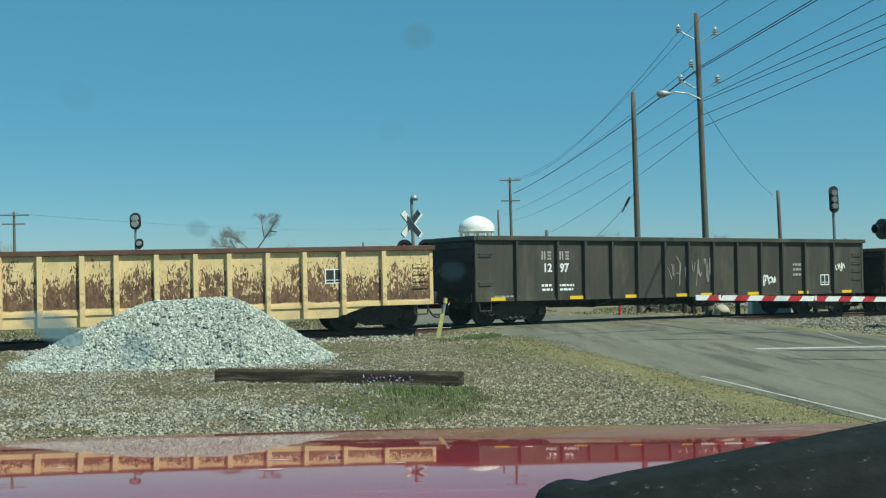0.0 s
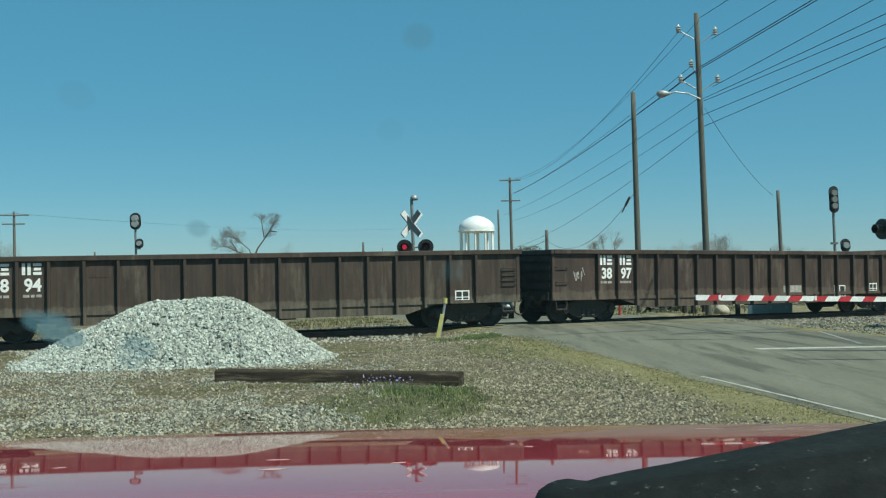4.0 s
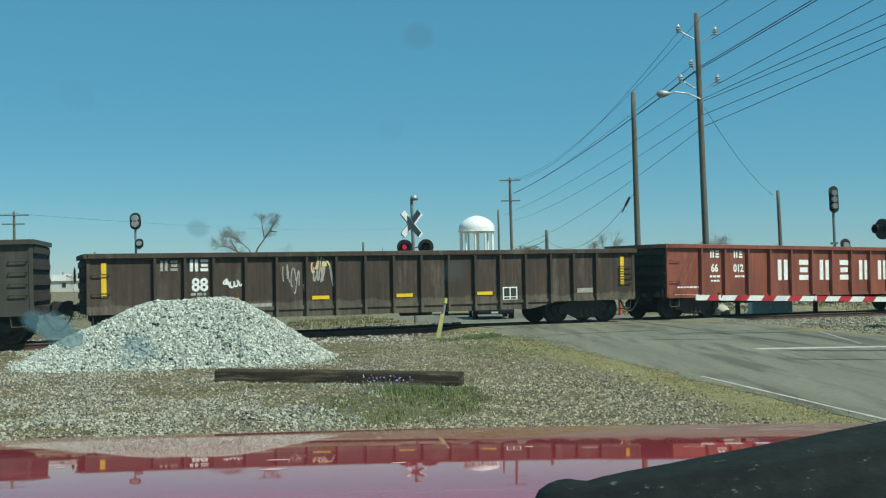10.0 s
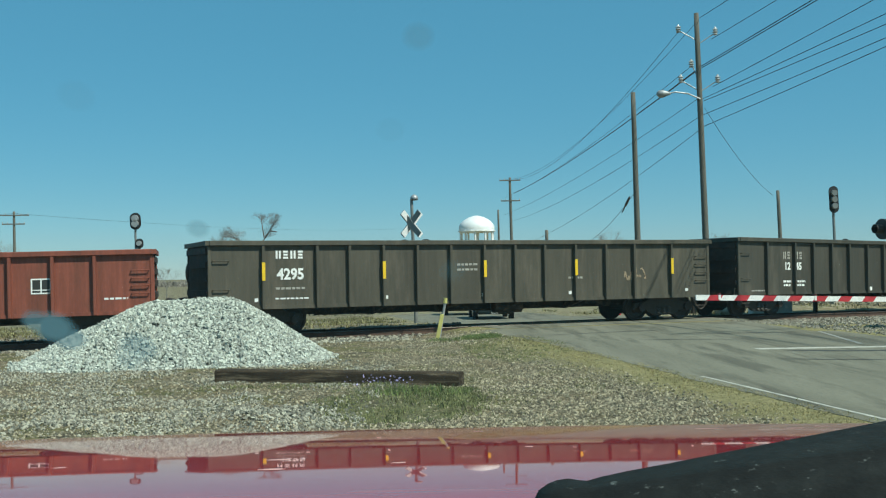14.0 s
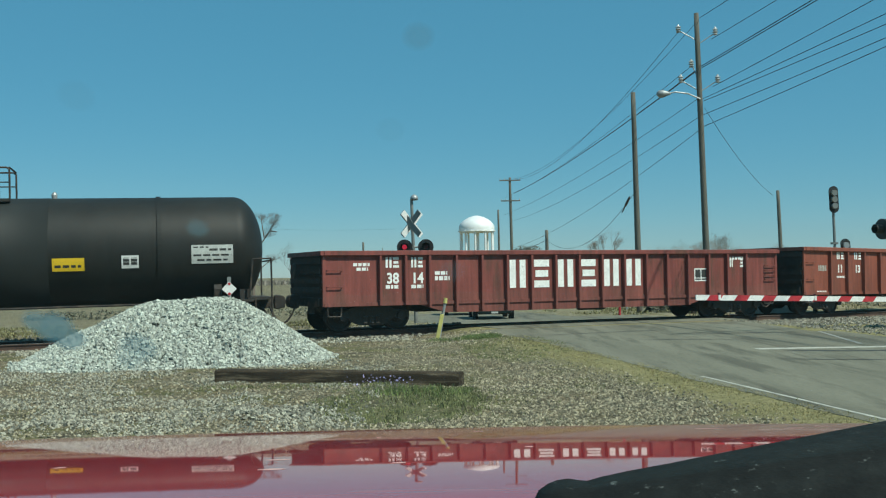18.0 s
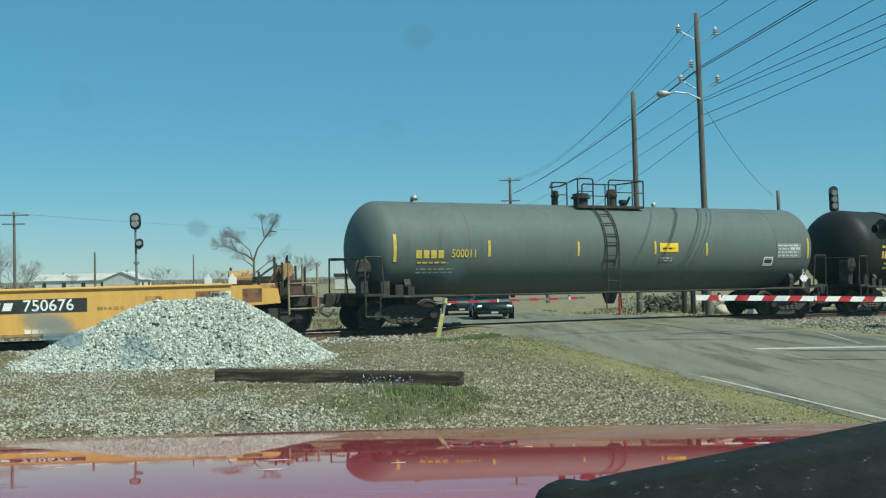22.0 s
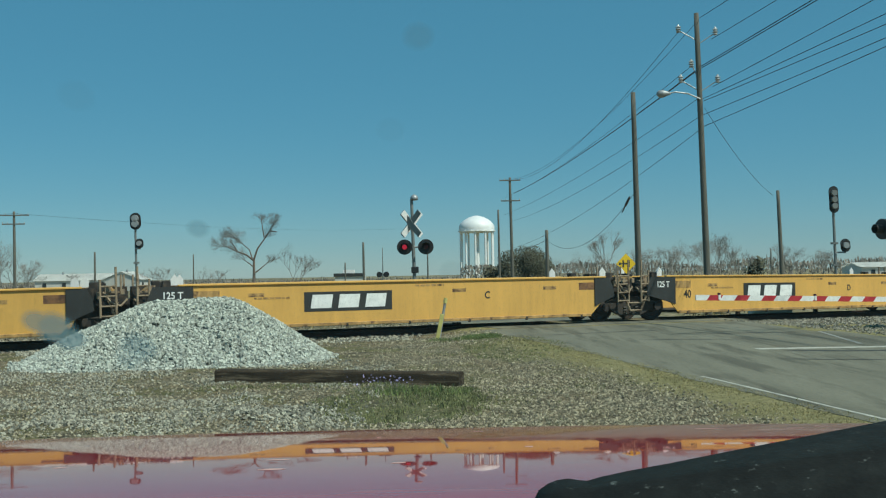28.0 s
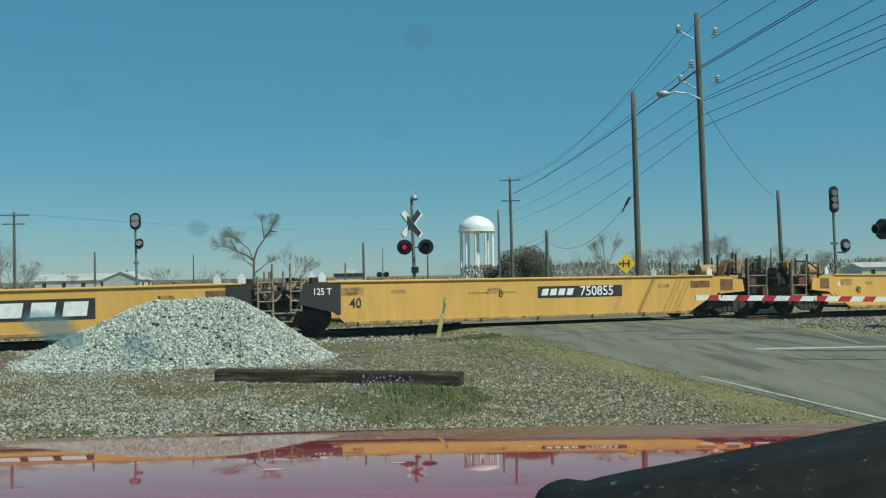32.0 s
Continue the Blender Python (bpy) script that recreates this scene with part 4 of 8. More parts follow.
def build_crossing_signal():
    g = thing("crossing_signal", "flashing crossing signal with crossbuck and two red lamps", "crossing signal", Matrix.Translation((-1.02, 39.2, -0.40)))
    part("mast", tube(bmesh.new(), (0, 0, 0), (-0.1, 0, 4.75), 0.07, 0.055, 12), M_oldtin, g)
    part("bell", lathe(bmesh.new(), [(4.70, 0.05), (4.72, 0.14), (4.80, 0.15), (4.88, 0.10), (4.92, 0.03)], "z", 16), M_galv, g, smooth=True)
    gate_arm(g, Matrix.Translation((0.0, 0.12, 0.93)) @ Matrix.Rotation(radians(24), 4, "Z") @ Matrix.Rotation(radians(-0.3), 4, "Y"), 7.2, M_oldtin, 0.045)
    part("gate_mechanism", bx(bmesh.new(), -0.42, -0.06, -0.22, 0.22, 0.70, 1.25), M_galv, g, bevel=0.02)
    part("foundation", bx(bmesh.new(), -0.3, 0.3, -0.3, 0.3, -0.1, 0.15), M_concrete, g)
    part("junction_box", bx(bmesh.new(), -0.15, 0.12, -0.12, 0.1, 2.05, 2.28), M_signalblack, g, bevel=0.02)
    part("crossarm", tube(bmesh.new(), (-0.45, -0.02, 3.0), (0.40, -0.02, 3.0), 0.035), M_galv, g)
    for dx, lens in ((-0.38, M_redlamp_on), (0.40, M_redlamp)):
        lamp = part("flasher", tube(bmesh.new(), (dx, -0.10, 3.0), (dx, -0.04, 3.0), 0.28, 0.28, 28), M_signalblack, g)
        bm = bmesh.new()
        n = 14
        rings = []
        for yy, r in ((-0.40, 0.16), (-0.10, 0.15)):
            rings.append([bm.verts.new((dx + r * math.cos(a), yy if a > 0.2 else yy, 3.0 + r * math.sin(a))) for a in [math.pi * (-0.15 + 1.3 * i / n) for i in range(n + 1)]])
        for i in range(n):
            bm.faces.new((rings[0][i], rings[0][i + 1], rings[1][i + 1], rings[1][i]))
        bmesh.ops.solidify(bm, geom=bm.faces[:], thickness=0.012)
        part("hood", bm, M_signalblack, lamp)
        part("lens", lathe(bmesh.new(), [(-0.135, 0.02), (-0.13, 0.06), (-0.12, 0.09), (-0.101, 0.09)], "y", 20), lens, lamp, "red lens, lit" if lens is M_redlamp_on else "dark red lens", at=pose(dx, 0, 3.0))
    for a in (45, -45):
        part("crossbuck_board", bx(bmesh.new(), -0.6, 0.6, -0.012, 0.012, -0.11, 0.11), M_whiteref, g, at=pose(-0.1, 0.1 + 0.03 * (a > 0), 3.85, 0, a, 40))
        part("crossbuck_board", bx(bmesh.new(), -0.6, 0.6, -0.010, 0.010, -0.11, 0.11), M_oldtin, g, "weathered grey back", at=pose(-0.14, -0.1 - 0.03 * (a > 0), 3.85, 0, a, -40))
    # second pair, turned towards the other side
    for dx in (-0.36, 0.36):
        part("rear_flasher", tube(bmesh.new(), (dx, 0.12, 3.0), (dx, 0.18, 3.0), 0.26, 0.26, 24), M_signalblack, g)


def rail_signal(name, x, y, heads, top, lean, label):
    z = ground_z(x, y)
    g = thing(name, label, "railway signal", Matrix.Translation((x, y, z)) @ Matrix.Rotation(radians(lean), 4, "Y"))
    part("mast", tube(bmesh.new(), (0, 0, 0), (0, 0, top - z - 0.4), 0.075, 0.06, 10), M_oldtin, g)
    part("base", bx(bmesh.new(), -0.25, 0.25, -0.25, 0.25, -0.1, 0.3), M_concrete, g)
    H = top - z - 1.1
    for u in (0.42, 0.66):
        part("clamp", bx(bmesh.new(), -0.13, 0.13, -0.10, 0.17, H * u, H * u + 0.10), M_oldtin, g)
    for k, (dx, zc, w, h, lamps) in enumerate(heads):
        zc = zc - z
        poly = []
        n = 20
        for i in range(n):
            a = 2 * math.pi * i / n
            poly.append((dx + w / 2 * math.cos(a), zc + (h - w) / 2 * (1 if math.sin(a) > 0 else -1) + w / 2 * math.sin(a)))
        head = part("signal_head", prism(bmesh.new(), poly, -0.14, -0.10), M_signalblack, g)
        for i in range(lamps):
            lz = zc + (i - (lamps - 1) / 2) * 0.3
            part("lens_hood", tube(bmesh.new(), (dx, -0.30, lz), (dx, -0.13, lz), w * 0.30, w * 0.32, 14, True), M_oldtin if lamps > 2 else M_galv, head, "grey lamp housing")
        part("bracket", bx(bmesh.new(), min(0, dx) - 0.03, max(0, dx) + 0.03, -0.10, 0.03, zc - h / 2 - 0.05, zc - h / 2 + 0.03), M_galv, g)
    return g


build_gate()
build_crossing_signal()
rail_signal("railway_signal", -17.1, 60, [(0.05, 4.85, 0.62, 0.95, 2), (0.24, 3.6, 0.46, 0.55, 1)], 5.2, -1, "black oval railway signal head on a grey mast")
rail_signal("railway_signal", 18.3, 50, [(0.0, 4.75, 0.44, 1.25, 3), (0.45, 2.6, 0.46, 0.62, 1)], 5.2, -1, "tall black three-lamp railway signal on a mast")


def utility_pole(x, y, top, r, lean, arms=(), label="weathered wooden utility pole"):
    z = ground_z(x, y)
    g = thing("utility_pole", label, "utility pole", Matrix.Translation((x, y, z)) @ Matrix.Rotation(radians(lean), 4, "Y"))
    bm = bmesh.new()
    n = 8
    rings = []
    H = top - z
    for j in range(9):
        u = j / 8
        rr = r * (1.12 - 0.35 * u)
        rings.append([bm.verts.new((rr * math.cos(2 * math.pi * i / 10), rr * math.sin(2 * math.pi * i / 10), H * u - 0.1 * (j == 0))) for i in range(10)])
    for a, b in zip(rings, rings[1:]):
        for i in range(10):
            bm.faces.new((a[i], a[(i + 1) % 10], b[(i + 1) % 10], b[i]))
    bm.faces.new(rings[-1])
    part("pole_shaft", bm, M_pole, g, smooth=True)
    for az, half, ya in arms:
        m = pose(0, -r, H - az, 0, 0, ya)
        arm = part("crossarm", bx(bmesh.new(), -half, half, -0.06, 0.06, -0.06, 0.06), M_pole, g, at=m)
        for u in (-0.95, -0.5, 0.5, 0.95):
            part("insulator", tube(bmesh.new(), (u * half, 0, 0.06), (u * half, 0, 0.22), 0.045, 0.03), M_insul, arm)
    return g




# ---- poles, wires, tower, trees, houses ----
def build_poles():
    tall = utility_pole(10.47, 42.5, 11.8, 0.128, -1.1, label="tall weathered utility pole with insulators and street lamp")
    for dx, dz in ((-0.74, 11.1), (0.72, 10.95), (-0.28, 9.7), (-0.72, 9.1), (0.74, 9.05)):
        z = dz + 0.20
        br = part("bracket", pipe(bmesh.new(), [(0.0 + math.copysign(0.1, dx), 0, z - 0.35), (dx * 0.8, 0, z - 0.05), (dx, 0, z)], 0.022), M_galv, tall)
        part("insulator", lathe(bmesh.new(), [(0.0, 0.04), (0.04, 0.11), (0.09, 0.05), (0.13, 0.12), (0.18, 0.05), (0.22, 0.11), (0.28, 0.05), (0.33, 0.03)], "z", 12), M_insul, br, "pale porcelain insulator", at=pose(dx, 0, z - 0.06))
    arm = part("lamp_arm", pipe(bmesh.new(), [(0, -0.1, 8.55), (-0.5, -0.15, 8.78), (-1.0, -0.2, 8.85), (-1.28, -0.2, 8.80)], 0.03), M_galv, tall)
    part("lamp_head", lathe(bmesh.new(), [(-1.75, 0.05), (-1.68, 0.13), (-1.5, 0.16), (-1.3, 0.08), (-1.2, 0.05)], "x", 14), M_galv, arm, smooth=True, at=pose(0, -0.2, 8.80))
    utility_pole(8.75, 48, 9.6, 0.135, -0.6, label="shorter weathered utility pole with no crossarm")
    utility_pole(19.6, 62, 6.1, 0.125, -1.6, label="short leaning wooden pole")
    utility_pole(7.1, 110, 11.4, 0.16, -0.6, arms=((0.3, 1.1, 10), (2.4, 1.0, 10)), label="distant utility pole with two crossarms")
    utility_pole(7.75, 80, 4.75, 0.15, 0, label="short dark wooden pole")
    utility_pole(6.3, 120, 8.7, 0.13, -0.3)
    utility_pole(-7.4, 100, 4.7, 0.12, -0.3)
    utility_pole(-43.9, 110, 8.8, 0.16, -0.3, arms=((0.4, 1.5, 12), (1.3, 1.1, 12)), label="distant utility pole with crossarms")
    utility_pole(-35.7, 110, 4.5, 0.12, 0)
    utility_pole(-34.9, 150, 5.0, 0.10, 0)
    utility_pole(-1.3, 90, 3.4, 0.07, 0, label="thin dark pole beyond the railway")
    utility_pole(-9.6, 105, 2.9, 0.08, 0, label="thin dark pole beyond the railway")
    utility_pole(-7.9, 140, 5.2, 0.05, 0, label="thin grey mast beyond the railway")
    utility_pole(22.9, 75, 3.0, 0.06, 0, label="thin dark post beyond the railway")


def wire(pts_a, pts_b, sag, r=0.015, n=18):
    a, b = Vector(pts_a), Vector(pts_b)
    a += (a - b).normalized() * 0.35
    bm = bmesh.new()
    prev = None
    for i in range(n + 1):
        t = i / n
        p = a.lerp(b, t) - Vector((0, 0, sag * 4 * t * (1 - t)))
        if prev is not None:
            tube(bm, prev, p, r, r, 5, False)
        prev = p
    solid("overhead_wire", bm, M_wire, "dark overhead wire strung between poles", "wire", group="overhead wires")


def build_wires():
    # spans towards the road's near side
    for a, b in (((10.37, 42.5, 11.61), (14.22, 17.0, 11.94)),
                 ((10.96, 42.5, 10.83), (14.81, 17.0, 11.48)),
                 ((10.46, 42.5, 9.64), (14.31, 17.0, 10.66)),
                 ((10.44, 42.5, 9.71), (14.29, 17.0, 10.76)),
                 ((10.98, 42.5, 8.93), (14.83, 17.0, 10.04)),
                 ((10.56, 42.5, 8.44), (14.41, 17.0, 8.95)),
                 ((10.56, 42.5, 8.33), (14.41, 17.0, 8.47)),
                 ((10.55, 42.5, 7.79), (14.4, 17.0, 8.25)),
                 ((10.54, 42.5, 7.32), (14.39, 17.0, 8.23))):
        wire(a, b, 0.05, 0.017 if 9.6 < a[2] < 9.75 else 0.012)
    # spans to the far pole and to the short poles
    for a, b, sag in (((9.46, 42.5, 11.04), (6.62, 110.0, 11.21), 1.73),
                      ((10.09, 42.5, 11.3), (7.32, 110.0, 11.25), 1.24),
                      ((9.96, 42.5, 9.67), (6.41, 110.0, 9.35), 0.56),
                      ((10.05, 42.5, 9.38), (7.35, 110.0, 9.74), 0.36),
                      ((10.16, 42.5, 8.34), (6.38, 110.0, 7.61), 0.43),
                      ((10.14, 42.5, 7.59), (7.06, 110.0, 6.9), 0.53),
                      ((10.2, 42.5, 7.1), (7.01, 110.0, 4.12), 0.68),
                      ((8.59, 48.0, 5.1), (7.76, 80.0, 4.01), 1.43),
                      ((10.55, 42.5, 7.93), (19.13, 62.0, 5.82), 0.36)):
        wire(a, b, sag, 0.010)
    wire((10.05, 42.5, 9.42), (7.35, 110, 9.78), 0.40, 0.024)
    wire((7.74, 80, 4.05), (6.95, 110, 4.0), 0.3, 0.02)
    wire((-43.9, 110, 8.6), (-7.3, 250, 12.5), 1.0, 0.012)
    wire((-43.9, 110, 8.6), (-90, 90, 8.6), 0.8, 0.016)
    # splice case on the low cable
    a, b = Vector((8.67, 49.5, 5.02)), Vector((8.66, 51.6, 4.42))
    case = bmesh.new()
    tube(case, a.lerp(b, 0.08), a.lerp(b, 0.55), 0.055, 0.06, 10)
    tube(case, a, b, 0.028, 0.028, 8)
    solid("splice_case", case, M_signalblack, "black cable splice case hanging on the low cable", "cable splice")


def build_tower():
    g = thing("water_tower", "white elevated water tower on many straight legs", "water tower", Matrix.Translation((13.6, 430, -0.5)))
    prof = [(18.9, 0.5), (18.6, 3.0), (18.6, 6.9), (19.2, 7.15), (21.0, 7.15), (22.3, 6.5), (23.6, 5.1), (24.7, 3.2), (25.3, 1.2), (25.45, 0.1)]
    tank = part("tank", lathe(bmesh.new(), prof, "z", 40), M_tower, g, smooth=True)
    part("walkway", lathe(bmesh.new(), [(19.0, 7.1), (19.0, 7.6), (19.15, 7.6), (19.15, 7.1)], "z", 40), M_tower, tank)
    for i in range(10):
        a = 2 * math.pi * (i + 0.3) / 10
        part("leg", tube(bmesh.new(), (6.6 * math.cos(a), 6.6 * math.sin(a), 0), (6.6 * math.cos(a), 6.6 * math.sin(a), 19), 0.42, 0.42, 10), M_tower, g)
    part("riser", tube(bmesh.new(), (0, 0, 0), (0, 0, 19), 0.9, 0.9, 14), M_tower, g)


def bare_tree(x, y, h, spread, seed, label, lean=0.0, depth=6, twigs=M_twig, thin=1.0):
    rng = random.Random(seed)
    z = ground_z(x, y)
    g = thing("bare_tree", label, "tree", Matrix.Translation((x, y, z)))
    tb, cb = bmesh.new(), bmesh.new()

    def grow(p, d, l, r, lev):
        q = p + d * l
        tube(tb if lev < 2 else cb, p, q, r, r * 0.72, 7 if lev < 2 else 4, False)
        if lev >= depth:
            return
        n = 3 if lev > 1 else (3 if lev == 0 else 2)
        for i in range(n):
            a = rng.uniform(0, 6.28)
            nd = (d + Vector((math.cos(a) * spread, math.sin(a) * spread, rng.uniform(-0.1, 0.45))) * rng.uniform(0.5, 1.0)).normalized()
            grow(q, nd, l * rng.uniform(0.62, 0.9), r * 0.60, lev + 1)

    grow(Vector((0, 0, -0.1)), Vector((lean, 0, 1)).normalized(), h * 0.27, h * 0.021 * thin, 0)
    part("trunk", tb, M_bark if thin == 1.0 else twigs, g, smooth=True)
    part("crown", cb, twigs, g, "leafless twigs")
    return g


def leafy_bush(x, y, rx, h, seed, material, label, name="evergreen_tree", n=1600, size=0.28):
    rng = random.Random(seed)
    z = ground_z(x, y)
    g = thing(name, label, "tree", Matrix.Translation((x, y, z)))
    tb = bmesh.new()
    lobes = []
    for _ in range(9):
        a, r = rng.uniform(0, 6.28), rng.uniform(0.2, 0.75)
        lobes.append(Vector((rx * r * math.cos(a), rx * 0.6 * r * math.sin(a), h * rng.uniform(0.35, 0.8))))
        tube(tb, (0, 0, 0), lobes[-1], 0.10, 0.03, 5, False)
    tube(tb, (0, 0, -0.2), (0, 0, h * 0.4), 0.2, 0.12, 8)
    part("trunk", tb, M_bark, g)
    verts, faces = [], []
    for _ in range(n):
        c = rng.choice(lobes)
        d = Vector((rng.gauss(0, 1), rng.gauss(0, 1), rng.gauss(0, 1))).normalized()
        p = c + Vector((d.x * rx * 0.42, d.y * rx * 0.35, d.z * h * 0.26)) * rng.random() ** 0.4
        if p.z < 0.1:
            continue
        u = Vector((rng.gauss(0, 1), rng.gauss(0, 1), rng.gauss(0, 1))).normalized() * size
        w = u.orthogonal().normalized() * size * 0.55
        b = len(verts)
        verts += [p - u, p + w, p + u, p - w]
        faces.append((b, b + 1, b + 2, b + 3))
    me = bpy.data.meshes.new("crown")
    me.from_pydata([tuple(v) for v in verts], [], faces)
    me.materials.append(material)
    part("crown", me, None, g)
    return g


def forked_tree():
    rng = random.Random(6)
    g = thing("bare_tree", "bare spreading tree with forked limbs", "tree", Matrix.Translation((-15.8, 92, -0.88)))
    limbs = [[(-0.52, 0.87), (-0.45, 2.8), (-0.48, 3.97)], [(-0.48, 3.97), (-1.06, 4.45), (-1.83, 4.75), (-2.55, 5.1), (-3.1, 5.2)], [(-0.53, 4.06), (-0.85, 4.9), (-1.4, 5.35), (-1.9, 5.8), (-2.3, 6.0)], [(-0.43, 3.97), (-0.08, 4.93), (0.51, 5.79), (1.0, 6.46), (1.3, 6.94)], [(0.51, 5.79), (0.33, 6.57), (0.24, 7.06)], [(-0.39, 3.29), (-0.78, 3.68), (-1.16, 3.98)], [(-0.3, 2.9), (0.19, 3.28), (0.58, 3.66)], [(-1.83, 4.75), (-2.2, 5.3), (-2.5, 5.6)], [(1.0, 6.46), (1.58, 6.35)]]
    tb, cb = bmesh.new(), bmesh.new()

    def twigs(p, d, l, r, lev):
        q = p + d * l
        tube(cb, p, q, r, r * 0.7, 4, False)
        if lev:
            for _ in range(3):
                a = rng.uniform(0, 6.28)
                twigs(q, (d + Vector((math.cos(a), math.sin(a), rng.uniform(-0.5, 0.7))) * 0.65).normalized(), l * rng.uniform(0.6, 0.9), r * 0.65, lev - 1)

    for k, pts in enumerate(limbs):
        r = 0.17 if k == 0 else 0.095 if k in (1, 3) else 0.06
        prev, yy = None, 0.0
        for i, (x, z) in enumerate(pts):
            q = Vector((x, yy, z))
            if prev is not None:
                tube(tb, prev, q, r, r * 0.75, 7, False)
                r *= 0.75
                if k > 0 and i > 1:
                    for _ in range(10):
                        d = ((q - prev).normalized() + Vector((rng.uniform(-1, 1), rng.uniform(-1, 1), rng.uniform(-0.6, 0.8))) * 0.8).normalized()
                        twigs(q, d, rng.uniform(0.24, 0.42), 0.010, 4)
            prev = q
            yy += rng.uniform(-0.3, 0.3)
    part("trunk", tb, M_bark, g, smooth=True)
    part("crown", cb, M_twig, g, "leafless twigs")


def build_trees():
    forked_tree()
    bare_tree(-14.2, 100, 4.4, 0.62, 9, "small bare bushy tree", 0.25, 7, M_twig, 0.8)
    bare_tree(17.6, 115, 6.6, 0.45, 12, "slender bare grey tree", 0, 7, M_fartwig, 0.72)
    for i, (x, h) in enumerate(((30.0, 4.9), (34.8, 5.9), (40.0, 5.0), (47.5, 4.4), (50.0, 4.8), (21.8, 4.4), (16.2, 4.2), (12.6, 3.8), (20.5, 4.8), (23.5, 4.6), (27.0, 5.0), (31.0, 5.8), (33.5, 6.2), (36.0, 6.6), (38.0, 5.8), (42.0, 5.2), (45.0, 4.6), (14.5, 4.4), (25.5, 4.6), (29.0, 5.0))):
        bare_tree(x, 135 + 5 * (i % 3), h, 0.75, 40 + i, "bare grey tree in the far tree line", 0, 7, M_fartwig, 0.72)
    for i, (x, h) in enumerate(((-55.0, 6.4), (-52.5, 6.0), (-50.0, 5.0), (-48.5, 3.6), (-34.5, 3.6), (-33.0, 4.0), (-27.5, 3.6), (-29.0, 3.2), (-44.0, 3.4), (-56.5, 6.8), (-53.8, 6.6), (-51.2, 5.8), (-54.5, 5.6), (-49.4, 4.6))):
        bare_tree(x, 128, h, 0.75, 60 + i, "bare grey tree behind the sheds", 0, 6, M_fartwig, 0.72)
    leafy_bush(9.3, 122, 3.2, 5.4, 3, M_evergreen, "dense dark evergreen tree", n=11000, size=0.11)
    leafy_bush(5.9, 124, 1.6, 3.4, 5, M_evergreen, "small dark evergreen tree", n=500)
    leafy_bush(38.5, 132, 1.5, 3.9, 6, M_evergreen, "dark evergreen in the tree line", n=500)
    # low far wood that closes the distance
    rng = random.Random(77)
    verts, faces = [], []
    for _ in range(20000):
        x = rng.uniform(-190, 190)
        y = 300 + rng.uniform(0, 30)
        if x < 5:
            top = 0.9 + 0.6 * noise.noise(Vector((x * 0.05, 0, 0)))
        else:
            top = 4.2 + 1.8 * noise.noise(Vector((x * 0.06, 4, 0))) + 1.2 * noise.noise(Vector((x * 0.3, 4, 0)))
        p = Vector((x, y, -0.5 + max(0.6, top) * rng.random() ** 0.6))
        u = Vector((rng.gauss(0, 0.35), rng.gauss(0, 0.2), rng.gauss(0, 1))) * 0.55
        w = Vector((rng.gauss(0, 0.6), rng.gauss(0, 0.3), rng.gauss(0, 0.3))) * 0.28
        b = len(verts)
        verts += [tuple(p - u), tuple(p + w), tuple(p + u), tuple(p - w)]
        faces.append((b, b + 1, b + 2, b + 3))
    me = bpy.data.meshes.new("far_wood")
    me.from_pydata(verts, [], faces)
    me.materials.append(M_wood_line)
    tagged(new("far_wood", me), "low grey-brown winter wood along the horizon", "trees", kind="stuff")


def shed(x, y, w, d, eave, ridge, turn, label, roof=None, gable_dark=False):
    z = ground_z(x, y)
    g = thing("house", label, "house", Matrix.Translation((x, y, z)) @ Matrix.Rotation(radians(turn), 4, "Z"))
    e, r = eave - z, ridge - z
    prism_poly = [(-d / 2, -0.1), (d / 2, -0.1), (d / 2, e), (0, r - 0.05), (-d / 2, e)]
    part("wall", prism(bmesh.new(), prism_poly, -w / 2, w / 2, "x"), M_siding, g)
    for sgn in (-1, 1):
        bm = bmesh.new()
        o = 0.4
        y1 = sgn * (d / 2 + o)
        zz = e - (r - e) / (d / 2) * o
        vs = [(-w / 2 - 0.3, 0, r + 0.06), (w / 2 + 0.3, 0, r + 0.06), (w / 2 + 0.3, y1, zz + 0.06), (-w / 2 - 0.3, y1, zz + 0.06)]
        f = bm.faces.new([bm.verts.new(v) for v in vs])
        bmesh.ops.solidify(bm, geom=[f], thickness=0.10)
        bmesh.ops.recalc_face_normals(bm, faces=bm.faces)
        part("roof", bm, roof or M_roof, g, "pale metal roofing")
    for i in range(max(2, int(w / 4))):
        u = -w / 2 + (i + 0.5) * w / max(2, int(w / 4))
        win = part("window", bx(bmesh.new(), u - 0.5, u + 0.5, -d / 2 - 0.04, -d / 2 + 0.05, e * 0.35, e * 0.8), M_siding, g)
        part("pane", bx(bmesh.new(), u - 0.42, u + 0.42, -d / 2 - 0.05, -d / 2 - 0.02, e * 0.38, e * 0.77), M_windowdark, win)
    part("vent", tube(bmesh.new(), (-w * 0.2, -0.5, r - 0.3), (-w * 0.2, -0.5, r + 0.45), 0.22), M_galv, g)
    return g


